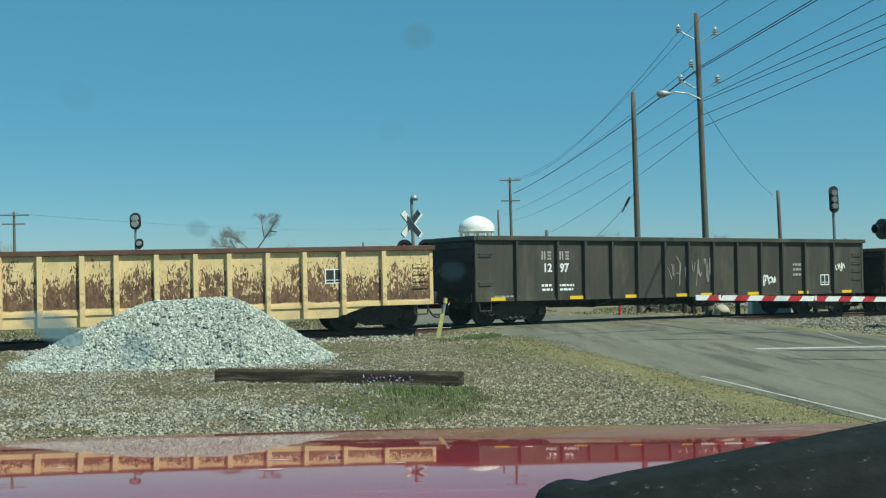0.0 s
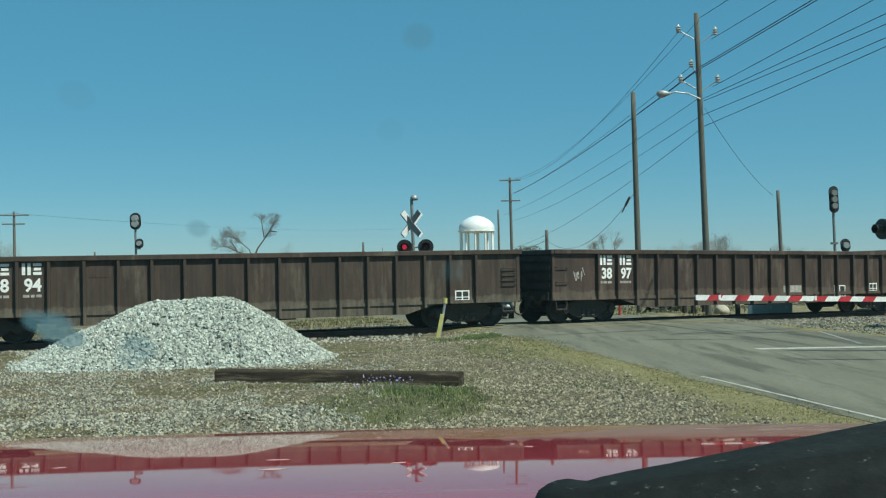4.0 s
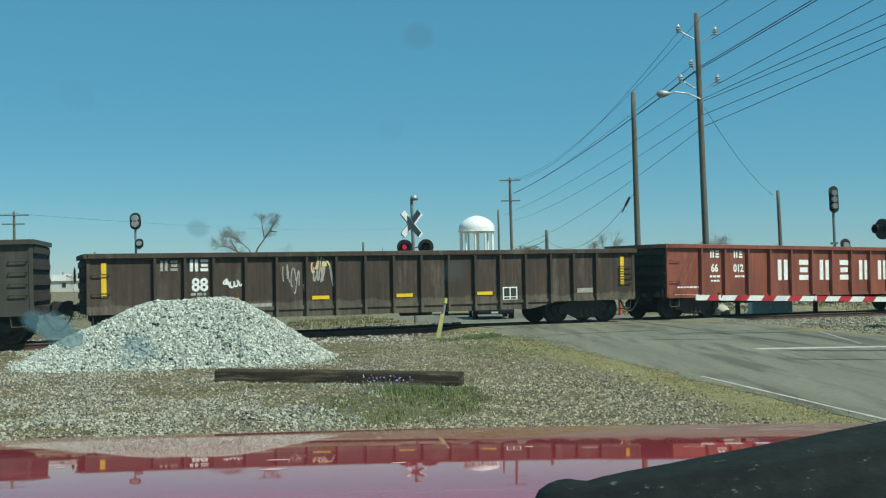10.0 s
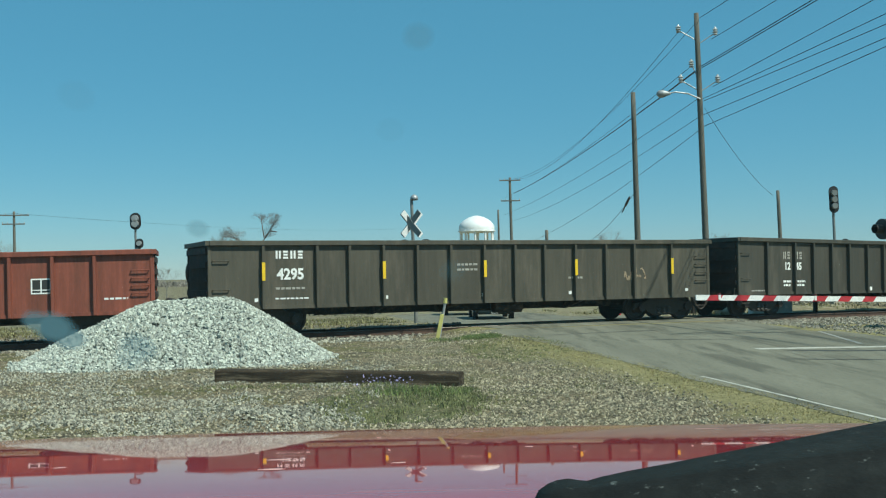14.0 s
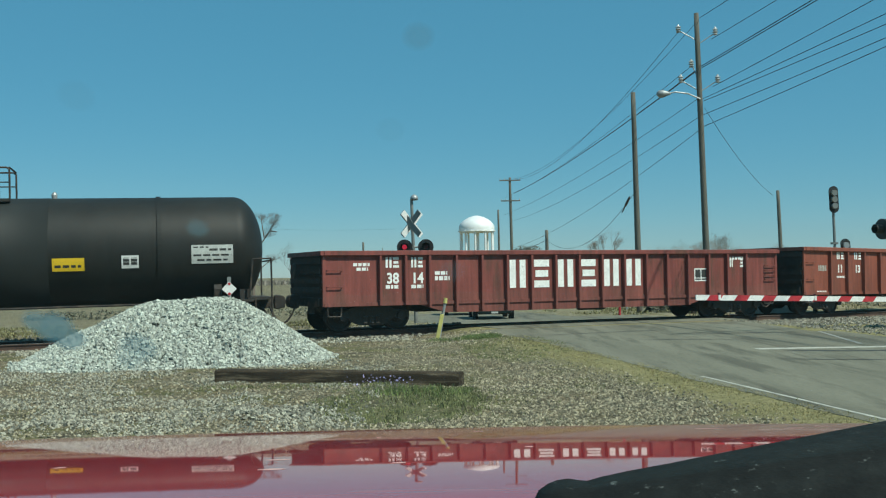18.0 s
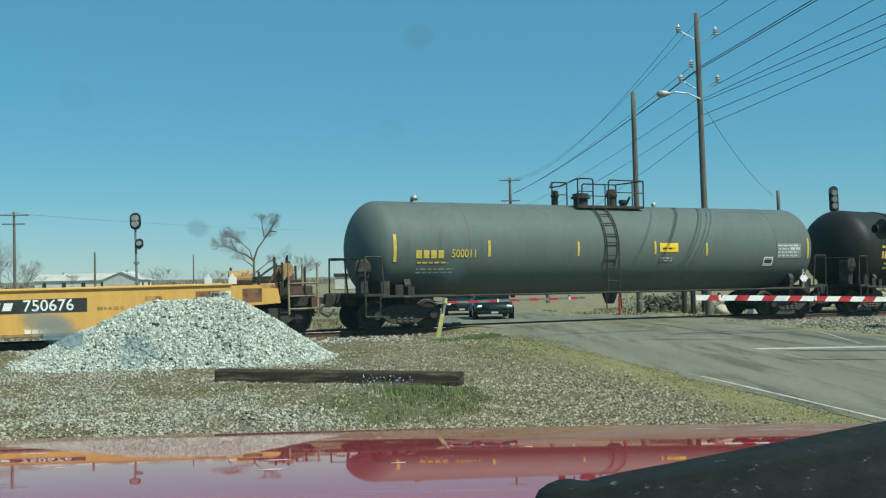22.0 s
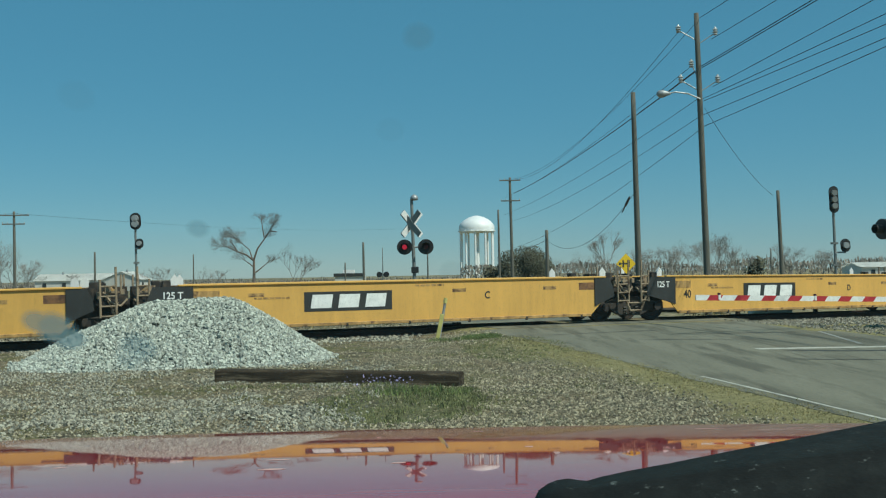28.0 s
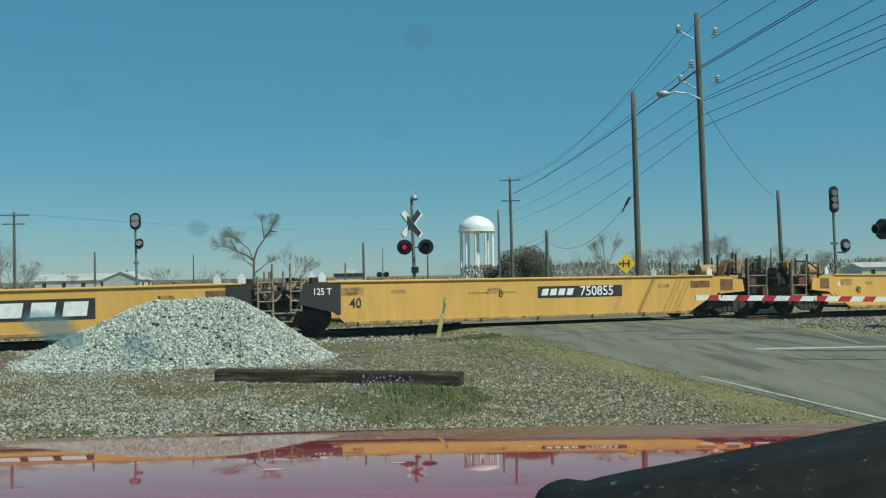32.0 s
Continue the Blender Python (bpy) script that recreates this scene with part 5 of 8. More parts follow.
def build_backdrop():
    shed(-78, 230, 16, 9, 1.7, 3.05, 4, "long low shed with a pale metal roof")
    shed(-66.5, 226, 6, 8, 1.7, 3.3, 82, "small shed with a pale gabled roof")
    shed(95, 215, 26, 12, 1.6, 2.5, -3, "long low building with a pale roof")
    b = thing("shop_sign_building", "low flat-roofed building with a dark fascia", "building", Matrix.Translation((-16.0, 180, -0.45)))
    part("wall", bx(bmesh.new(), -2.2, 2.6, 0, 6, -0.1, 2.0), M_siding, b)
    part("fascia", bx(bmesh.new(), -2.4, 2.8, -0.2, 0.1, 1.95, 2.5), M_blackplate, b, "dark fascia")
    part("roof_vent", bx(bmesh.new(), -0.9, 0.9, 1, 3, 2.0, 3.1), M_whiteref, b)
    # signalling cabinets and clutter beyond the crossing
    c = thing("signal_cabinet", "grey metal signalling cabinet on a slab", "cabinet", Matrix.Translation((12.95, 42.7, ground_z(12.95, 42.7))))
    part("cabinet_body", bx(bmesh.new(), -0.80, 0.80, -0.3, 0.3, 0.06, 0.74), M_cabinet, c, bevel=0.02)
    part("cabinet_door", bx(bmesh.new(), -0.76, -0.02, -0.33, -0.30, 0.12, 0.68), M_cabinet, c, bevel=0.008)
    part("cabinet_door", bx(bmesh.new(), 0.02, 0.76, -0.33, -0.30, 0.12, 0.68), M_cabinet, c, bevel=0.008)
    for u in (-0.12, 0.5):
        part("label_plate", bx(bmesh.new(), u, u + 0.1, -0.345, -0.33, 0.32, 0.42), M_whiteref, c)
    part("slab", bx(bmesh.new(), -0.9, 0.9, -0.42, 0.42, -0.1, 0.06), M_concrete, c)
    r = bmesh.new()
    bmesh.ops.create_icosphere(r, subdivisions=3, radius=0.5)
    for v in r.verts:
        v.co *= 1 + 0.25 * noise.noise(v.co * 2.2)
        v.co = Vector((v.co.x * 0.62, v.co.y * 0.5, v.co.z * 0.46))
    solid("boulder", r, M_concrete, "pale tan boulder by the crossing", "rock", smooth=True, m=Matrix.Translation((11.15, 43.1, ground_z(11.15, 43.1) + 0.14)))
    for x, y, h in ((9.6, 42.9, 1.0), (9.92, 42.8, 1.0), (11.72, 42.9, 0.6), (15.2, 44.0, 0.7), (10.55, 43.6, 0.9)):
        z = ground_z(x, y)
        solid("guard_post", tube(bmesh.new(), (0, 0, -0.05), (0, 0, h), 0.10, 0.10, 10), M_dark, "short dark guard post by the crossing", "post", m=Matrix.Translation((x, y, z)), group="guard posts")
    w = thing("low_wall", "long low pale concrete wall beyond the crossing", "wall", Matrix.Translation((19.0, 56, -0.5)))
    part("wall_block", bx(bmesh.new(), -6, 6, -0.15, 0.15, -0.05, 0.75), M_concrete, w, bevel=0.02)
    z = ground_z(7.45, 45.6)
    solid("marker_stake", tube(bmesh.new(), (0, 0, -0.05), (0, 0, 0.75), 0.05, 0.05, 10), M_redref, "thin red marker stake in the weeds", "post", m=Matrix.Translation((7.45, 45.6, z)))
    # yellow warning sign
    s = thing("warning_sign", "yellow diamond warning sign with a black symbol", "road sign", Matrix.Translation((9.7, 57, -0.45)) @ Matrix.Rotation(radians(8), 4, "Z"))
    part("sign_post", tube(bmesh.new(), (0, 0.04, -0.05), (0, 0.04, 2.9), 0.035), M_galv, s)
    h = 0.54
    plate = part("sign_plate", prism(bmesh.new(), [(0, 2.43 - h), (h, 2.43), (0, 2.43 + h), (-h, 2.43)], -0.008, 0.008), M_signyellow, s)
    sym = bmesh.new()
    bx(sym, -0.20, -0.11, -0.014, -0.009, 2.24, 2.62)
    bx(sym, 0.11, 0.20, -0.014, -0.009, 2.24, 2.62)
    bx(sym, -0.11, 0.11, -0.014, -0.009, 2.39, 2.48)
    bx(sym, -0.34, -0.11, -0.014, -0.009, 2.40, 2.46)
    bx(sym, -0.40, -0.30, -0.014, -0.009, 2.36, 2.50)
    part("symbol", sym, M_blackplate, plate, "black symbol")


def road_vehicle(name, x, y, turn, paint, label, length=4.9, width=1.9, high=1.42):
    """A saloon car with a sloped bonnet, seen mostly from the front; local x points forward."""
    z = road_z(x, y)
    g = thing(name, label, "car", Matrix.Translation((x, y, z)) @ Matrix.Rotation(radians(turn), 4, "Z"))
    hl, hw = length / 2, width / 2
    shape = ((-hl, 0.52, 0.86, 0.86), (-hl + 0.25, 0.34, 0.98, 0.97), (-hl + 1.1, 0.28, 1.00, 1.0), (0.9, 0.24, 0.98, 1.0), (hl - 0.75, 0.25, 0.88, 0.98), (hl - 0.25, 0.28, 0.76, 0.90), (hl, 0.36, 0.62, 0.74))
    bm = bmesh.new()
    rings = []
    for px, lo, hi, wd in shape:
        w = hw * wd
        mid = (lo + hi) / 2
        rings.append([bm.verts.new((px, yy, zz)) for yy, zz in ((-w * 0.86, lo), (w * 0.86, lo), (w * 0.98, lo + 0.1), (w, mid), (w * 0.94, hi - 0.10), (w * 0.72, hi - 0.01), (0, hi + 0.03), (-w * 0.72, hi - 0.01), (-w * 0.94, hi - 0.10), (-w, mid), (-w * 0.98, lo + 0.1))])
    n = len(rings[0])
    for r0, r1 in zip(rings, rings[1:]):
        for i in range(n):
            bm.faces.new((r0[i], r0[(i + 1) % n], r1[(i + 1) % n], r1[i]))
    bm.faces.new(rings[0])
    bm.faces.new(rings[-1])
    bmesh.ops.recalc_face_normals(bm, faces=bm.faces)
    part("body", bm, paint, g, smooth=True)
    bm = bmesh.new()
    low = [bm.verts.new(v) for v in ((-hl + 0.45, -hw * 0.88, 0.94), (1.15, -hw * 0.88, 0.94), (1.15, hw * 0.88, 0.94), (-hl + 0.45, hw * 0.88, 0.94))]
    up = [bm.verts.new(v) for v in ((-hl + 1.2, -hw * 0.68, high), (0.25, -hw * 0.68, high), (0.25, hw * 0.68, high), (-hl + 1.2, hw * 0.68, high))]
    bm.faces.new(up)
    for i in range(4):
        bm.faces.new((low[i], low[(i + 1) % 4], up[(i + 1) % 4], up[i]))
    bmesh.ops.recalc_face_normals(bm, faces=bm.faces)
    cabin = part("cabin", bm, paint, g)
    wind = bmesh.new()
    wind.faces.new([wind.verts.new(v) for v in ((1.10, -hw * 0.78, 0.985), (1.10, hw * 0.78, 0.985), (0.35, hw * 0.62, high - 0.04), (0.35, -hw * 0.62, high - 0.04))])
    bmesh.ops.solidify(wind, geom=wind.faces[:], thickness=0.02)
    part("windscreen", wind, M_windowdark, cabin, at=Matrix.Translation((0.02, 0, 0.012)))
    for sy in (-1, 1):
        lens = bmesh.new()
        bmesh.ops.create_uvsphere(lens, u_segments=14, v_segments=8, radius=0.5)
        part("headlight", lens, M_headlight, g, "clear headlamp", True, at=pose(hl - 0.13, sy * hw * 0.66, 0.60, 0, 0, sy * -20) @ Matrix.Diagonal((0.16, 0.40, 0.15, 1)))
        part("mirror", bx(bmesh.new(), 0.75, 0.90, sy * (hw + 0.05) - 0.1, sy * (hw + 0.05) + 0.1, 0.95, 1.10), paint, g, bevel=0.02)
        for wx in (-hl + 0.85, hl - 0.85):
            wh = part("wheel", lathe(bmesh.new(), [(-0.11, 0.22), (-0.11, 0.29), (-0.08, 0.32), (0.08, 0.32), (0.11, 0.29), (0.11, 0.22)], "y", 20), M_tyre, g, at=pose(wx, sy * (hw - 0.1), 0.32))
            part("rim", lathe(bmesh.new(), [(-0.115, 0.05), (-0.118, 0.17), (-0.10, 0.21), (0.10, 0.21), (0.118, 0.17), (0.115, 0.05)], "y", 14), M_chrome, wh)
    part("grille", bx(bmesh.new(), hl - 0.10, hl + 0.012, -hw * 0.32, hw * 0.32, 0.46, 0.60), M_signalblack, g, bevel=0.02)
    part("bumper", bx(bmesh.new(), hl - 0.20, hl + 0.05, -hw * 0.80, hw * 0.80, 0.26, 0.43), paint, g, bevel=0.05)
    part("number_plate", bx(bmesh.new(), hl + 0.05, hl + 0.06, -0.15, 0.15, 0.30, 0.38), M_placard, g)


def scrub(x0, x1, y, h, seed, n=700):
    """A low ragged run of brushwood."""
    rng = random.Random(seed)
    verts, faces = [], []
    for _ in range(n):
        x, yy = rng.uniform(x0, x1), y + rng.gauss(0, 0.6)
        t = h * (0.55 + 0.6 * noise.noise(Vector((x * 0.7, seed, 0))))
        p = Vector((x, yy, ground_z(x, yy) + max(0.05, t) * rng.random()))
        u = Vector((rng.gauss(0, 1), rng.gauss(0, 1), rng.gauss(0, 1))).normalized() * 0.11
        w = u.orthogonal().normalized() * 0.05
        b = len(verts)
        verts += [tuple(p - u), tuple(p + w), tuple(p + u), tuple(p - w)]
        faces.append((b, b + 1, b + 2, b + 3))
    me = bpy.data.meshes.new("brushwood")
    me.from_pydata(verts, [], faces)
    me.materials.append(M_evergreen)
    tagged(new("brushwood", me), "low olive brushwood beyond the railway", "bushes", kind="stuff")


def far_signal(x, y):
    z = ground_z(x, y)
    g = thing("crossing_signal", "distant crossing signal with two dark lamps", "crossing signal", Matrix.Translation((x, y, z)))
    part("mast", tube(bmesh.new(), (0, 0, -0.05), (0, 0, 3.3), 0.06), M_oldtin, g)
    part("crossarm", tube(bmesh.new(), (-0.4, -0.05, 2.35), (0.4, -0.05, 2.35), 0.03), M_oldtin, g)
    for dx in (-0.36, 0.36):
        part("flasher", tube(bmesh.new(), (dx, -0.12, 2.35), (dx, -0.04, 2.35), 0.29, 0.29, 20), M_signalblack, g)


far_signal(-6.2, 110)
scrub(9.5, 24.0, 58.0, 1.1, 3, 1400)
scrub(8.7, 10.3, 46.0, 1.5, 9, 1500)
scrub(11.0, 21.0, 50.5, 0.6, 5, 700)
scrub(-24.0, -3.5, 62.0, 0.9, 7, 1300)
build_poles()
build_wires()
build_tower()
build_trees()
build_backdrop()
road_vehicle("sedan_car", 2.15, 49.8, -88, M_cargreen, "dark green sedan waiting beyond the crossing", 4.7, 1.82, 1.42)
road_vehicle("parked_car", 0.85, 58.0, -88, M_carblack, "black car waiting behind the green sedan", 4.7, 1.82, 1.5)
road_vehicle("red_car", -4.3, 76.0, 175, M_carred, "small red car parked beyond the railway", 4.5, 1.8, 1.42)


# ---- railway cars ----
def make_truck_meshes():
    wb = bmesh.new()
    for y in (-0.75, 0.75):
        o = 1 if y > 0 else -1
        prof = [(y - o * 0.05, 0.15), (y - o * 0.07, 0.44), (y - o * 0.05, 0.45), (y - o * 0.03, 0.42), (y + o * 0.06, 0.415), (y + o * 0.065, 0.36), (y + o * 0.03, 0.33), (y + o * 0.02, 0.2), (y + o * 0.07, 0.15)]
        if o < 0:
            prof = prof[::-1]
        lathe(wb, prof, "y", 28)
    lathe(wb, [(-1.05, 0.08), (-0.7, 0.09), (0.7, 0.09), (1.05, 0.08)], "y", 12)
    wheelset = mesh_of(wb, "wheelset", M_wheel)
    sb = bmesh.new()
    prism(sb, [(-1.15, 0.36), (-1.12, 0.56), (-0.75, 0.60), (-0.45, 0.72), (0.45, 0.72), (0.75, 0.60), (1.12, 0.56), (1.15, 0.36), (0.72, 0.36), (0.50, 0.22), (0.34, 0.16), (-0.34, 0.16), (-0.50, 0.22), (-0.72, 0.36)], -0.06, 0.06)
    side = mesh_of(sb, "side_frame", M_truckdust, bevel=0.015)
    sp = bmesh.new()
    for x in (-0.2, 0.0, 0.2):
        lathe(sp, [(0.20, 0.06), (0.23, 0.085), (0.27, 0.06), (0.31, 0.085), (0.35, 0.06), (0.39, 0.085), (0.43, 0.06)], "z", 8)
        bmesh.ops.translate(sp, verts=sp.verts[-7 * 8:], vec=(x, 0, 0))
    spring = mesh_of(sp, "spring_group", M_spring)
    jb = bmesh.new()
    lathe(jb, [(-0.09, 0.05), (-0.09, 0.12), (0.07, 0.12), (0.07, 0.05)], "y", 12)
    journal = mesh_of(jb, "bearing", M_wheel)
    bb = bmesh.new()
    bx(bb, -0.22, 0.22, -0.95, 0.95, 0.45, 0.70)
    for x in (-0.55, 0.55):
        bx(bb, x - 0.05, x + 0.05, -0.85, 0.85, 0.30, 0.45)
    bolster = mesh_of(bb, "truck", M_dark, bevel=0.02)
    return wheelset, side, spring, journal, bolster


TM = make_truck_meshes()
WHEELSETS = []


def add_truck(car, x, big=1.0):
    wheelset, side, spring, journal, bolster = TM
    tr = part("truck", bolster, None, car, "dark grimy four-wheel truck", at=Matrix.Translation((x, 0, 0)) @ Matrix.Diagonal((big, 1, big, 1)))
    for u in (-0.89, 0.89):
        ws = part("wheelset", wheelset, None, tr, at=Matrix.Translation((u, 0, 0.42)))
        WHEELSETS.append((car, ws, u))
    for y in (-1.02, 1.02):
        part("side_frame", side, None, tr, at=Matrix.Translation((0, y, 0)))
        part("spring_group", spring, None, tr, at=Matrix.Translation((0, y * 1.04, 0)))
        for u in (-0.89, 0.89):
            part("bearing", journal, None, tr, at=Matrix.Translation((u, y * 1.07, 0.42)))
    return tr


def make_coupler():
    bm = bmesh.new()
    bx(bm, -0.6, 0.25, -0.09, 0.09, 0.78, 0.97)
    prism(bm, [(0.22, 0.68), (0.30, 0.66), (0.52, 0.72), (0.55, 0.9), (0.50, 1.04), (0.30, 1.08), (0.22, 1.05)], -0.17, 0.14)
    return mesh_of(bm, "coupler", M_dark, bevel=0.025)


COUPLER = make_coupler()


def hose_mesh():
    bm = bmesh.new()
    pts = [Vector((0.05 + 0.75 * t, -0.35, 0.78 - 0.5 * math.sin(math.pi * min(t, 1)) ** 0.8)) for t in [i / 9 for i in range(10)]]
    pipe(bm, pts, 0.028, 6)
    return mesh_of(bm, "air_hose", M_dark)


HOSE = hose_mesh()


def add_ends(car, half, reach):
    for sgn in (-1, 1):
        m = Matrix.Translation((sgn * (half + reach - 0.52), 0, 0)) @ Matrix.Rotation(0 if sgn > 0 else math.pi, 4, "Z")
        c = part("coupler", COUPLER, None, car, at=m)
        if sgn > 0:
            part("air_hose", HOSE, None, c, at=Matrix.Translation((0.0, 0, 0)))


def bar_text(bm, x, z, w, h, rng, y):
    """A line of unreadable small writing as plain bars."""
    u = x
    while u < x + w - 0.02:
        l = rng.uniform(0.06, 0.16)
        bx(bm, u, min(u + l, x + w), y, y + 0.006, z, z + h)
        u += l + 0.035


def letter_block(bm, x, z, w, h, y, upright):
    """Plain bars in place of a letter: two uprights or three level ones."""
    if upright:
        boxes = ((0.0, 0.37, 0.0, 1.0), (0.61, 0.98, 0.0, 1.0))
    else:
        boxes = ((0.0, 0.95, 0.0, 0.25), (0.08, 0.88, 0.38, 0.62), (0.0, 0.95, 0.75, 1.0))
    for a, b, c, d in boxes:
        bm.faces.new([bm.verts.new((x + w * u, y, z + h * v)) for u, v in ((a, c), (b, c), (b, d), (a, d))])


def panel_frame(bm, x, z, w, h, y):
    """A two-field panel with a light frame, as the small data panels on the sides."""
    t = 0.035
    bx(bm, x, x + w, y, y + 0.006, z, z + t)
    bx(bm, x, x + w, y, y + 0.006, z + h - t, z + h)
    for u in (x, x + w / 2 - t / 2, x + w - t):
        bx(bm, u, u + t, y, y + 0.006, z + t, z + h - t)
    bx(bm, x + t, x + w - t, y, y + 0.006, z + 0.09, z + 0.115)


def gondola(label, paint, top, bottom, belly, ribs, chord=None, marks=(), ribpaint=None, rib_w=0.11, end_step=0.0, deep=None, seed=1):
    """An open gondola car; local x runs along the train and -y faces the road."""
    half = 8.22
    car = thing("gondola_car", label, "railway car", group="freight train cars")
    chord = chord or paint
    ribpaint = ribpaint or paint
    py = 1.40
    rng = random.Random(seed)
    zf = bottom
    belly_x0, belly_x1, belly_z = deep if deep else (0, 0, bottom)
    for sgn in (-1, 1):
        bm = bmesh.new()
        if deep:
            poly = [(-half, zf), (-half, top - 0.14), (half, top - 0.14), (half, zf), (belly_x1 + 0.9, zf), (belly_x1, belly_z), (belly_x0, belly_z), (belly_x0 - 0.9, zf)]
        else:
            poly = [(-half, zf), (-half, top - 0.14), (half, top - 0.14), (half, zf)]
        prism(bm, poly, sgn * py - 0.02, sgn * py + 0.02)
        part("side_wall", bm, paint, car)
        bm = bx(bmesh.new(), -half - 0.02, half + 0.02, sgn * py - 0.13, sgn * py + 0.13, top - 0.14, top)
        part("top_chord", bm, chord, car, bevel=0.015)
        bm = bx(bmesh.new(), -half, half, sgn * py - 0.06, sgn * py + 0.05, zf, zf + 0.10)
        part("side_sill", bm, paint, car)
    rib_me = {}
    for sgn in (-1, 1):
        for x in ribs:
            z0 = zf
            if deep:
                if belly_x0 <= x <= belly_x1:
                    z0 = belly_z
                elif belly_x0 - 0.9 < x < belly_x0:
                    z0 = belly_z + (zf - belly_z) * (belly_x0 - x) / 0.9
                elif belly_x1 < x < belly_x1 + 0.9:
                    z0 = belly_z + (zf - belly_z) * (x - belly_x1) / 0.9
            key = round(z0, 2)
            if key not in rib_me:
                bm = bmesh.new()
                prism(bm, [(-rib_w / 2, 0), (rib_w / 2, 0), (rib_w / 2 - 0.02, -0.125), (-rib_w / 2 + 0.02, -0.125)], z0 + 0.01, top - 0.145, "z")
                rib_me[key] = mesh_of(bm, "side_post", ribpaint)
            m = Matrix.Translation((x, sgn * (py + 0.02), 0)) @ Matrix.Rotation(0 if sgn < 0 else math.pi, 4, "Z")
            part("side_post", rib_me[key], None, car, at=m)
    # ends with horizontal ribs and corner posts
    for sgn in (-1, 1):
        # end walls and ribs are painted darker for their shade as well as grime
        e = part("end_wall", bx(bmesh.new(), sgn * half - 0.02, sgn * half + 0.02, -py + 0.02, py - 0.02, 0.86, top - 0.02), M_end_shade_grime, car, "grimy end wall with painted shade")
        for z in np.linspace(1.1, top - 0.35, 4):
            part("end_rib", bx(bmesh.new(), sgn * half + min(0, sgn * 0.09), sgn * half + max(0, sgn * 0.09), -py + 0.06, py - 0.06, z, z + 0.16), M_end_shade_grime, e)
        part("end_chord", bx(bmesh.new(), sgn * half + min(0, sgn * 0.12), sgn * half + max(0, sgn * 0.12), -py - 0.1, py + 0.1, top - 0.13, top - 0.006), chord, car)
        for sy in (-1, 1):
            part("corner_post", bx(bmesh.new(), sgn * half - 0.05, sgn * half + 0.06, sy * py - 0.04, sy * py + 0.04, zf, top - 0.142), ribpaint, car, bevel=0.01)
        # ladder rungs on the near corner
        for z in np.linspace(zf + 0.55, top - 0.55, 2 + 2 * (sgn > 0)):
            xr = sgn * (half - 0.30)
            bm = pipe(bmesh.new(), [(xr - 0.22, -py - 0.02, z), (xr - 0.22, -py - 0.09, z), (xr + 0.22, -py - 0.09, z), (xr + 0.22, -py - 0.02, z)], 0.016, 5)
            part("grab_iron", bm, paint, car)
        bm = pipe(bmesh.new(), [(sgn * (half - 0.10), -py, zf), (sgn * (half - 0.12), -py, zf - 0.28), (sgn * (half - 0.5), -py, zf - 0.28), (sgn * (half - 0.52), -py, zf)], 0.022, 6)
        part("sill_step", bm, M_dark, car)
        part("end_sill", bx(bmesh.new(), sgn * half - 0.12, sgn * half + 0.1, -1.3, 1.3, 0.72, 0.98), M_dark, car)
    part("brake_wheel", lathe(bmesh.new(), [(-0.02, 0.18), (0.0, 0.24), (0.02, 0.18)], "x", 18), M_dark, car, at=pose(-half - 0.22, 0.55, 1.75))
    part("floor", bx(bmesh.new(), -half, half, -py + 0.02, py - 0.02, 0.86, 0.98), M_dark, car)
    part("centre_sill", bx(bmesh.new(), -half + 0.1, half - 0.1, -0.30, 0.30, 0.50, 0.86), M_dark, car)
    for x in (-3.2, -1.0, 1.2, 3.4):
        part("cross_bearer", prism(bmesh.new(), [(-1.36, 0.86), (1.36, 0.86), (1.36, 0.70), (0.3, 0.45), (-0.3, 0.45), (-1.36, 0.70)], x - 0.06, x + 0.06, "x"), M_dark, car)
    part("air_reservoir", lathe(bmesh.new(), [(0.6, 0.05), (0.65, 0.2), (1.6, 0.2), (1.65, 0.05)], "x", 14), M_dark, car, at=pose(0, -0.65, 0.58))
    part("brake_rod", tube(bmesh.new(), (-5, -0.4, 0.5), (5, -0.4, 0.5), 0.02), M_dark, car)
    for x in (-half + 1.55, half - 1.55):
        add_truck(car, x)
    add_ends(car, half, 0.60)
    yf = -py - 0.026
    for layer, mk in enumerate(marks):
        kind, x, z = mk[0], mk[1], mk[2]
        yl = yf + 0.001 - 0.0007 * layer
        if kind == "text":
            part("stencil", letters(mk[3], mk[4], mk[5] if len(mk) > 5 else M_white, 0.92, 0.009 * mk[4] / 0.3), None, car, at=Matrix.Translation((x, yf - 0.002, z)))
        elif kind == "bars":
            bm = bmesh.new()
            bar_text(bm, x, z, mk[3], mk[4], rng, yf)
            part("small_stencil", bm, mk[5] if len(mk) > 5 else M_faded, car)
        elif kind == "blocks":
            n, w, h, step = mk[3:7]
            for i in range(n):
                bm = bmesh.new()
                letter_block(bm, x + i * step, z, w, h, yf - 0.005, i not in (1, 3))
                part("letter_block", bm, mk[7] if len(mk) > 7 else M_white, car, "white block lettering")
        elif kind == "plate":
            bm = bx(bmesh.new(), x, x + mk[3], yf - 0.002, yf + 0.006, z, z + mk[4])
            part("plate", bm, mk[5], car)
        elif kind == "panel":
            bm = bmesh.new()
            panel_frame(bm, x, z, mk[3], mk[4], yf - 0.004)
            part("data_panel", bm, M_white, car, "white-framed data panel")
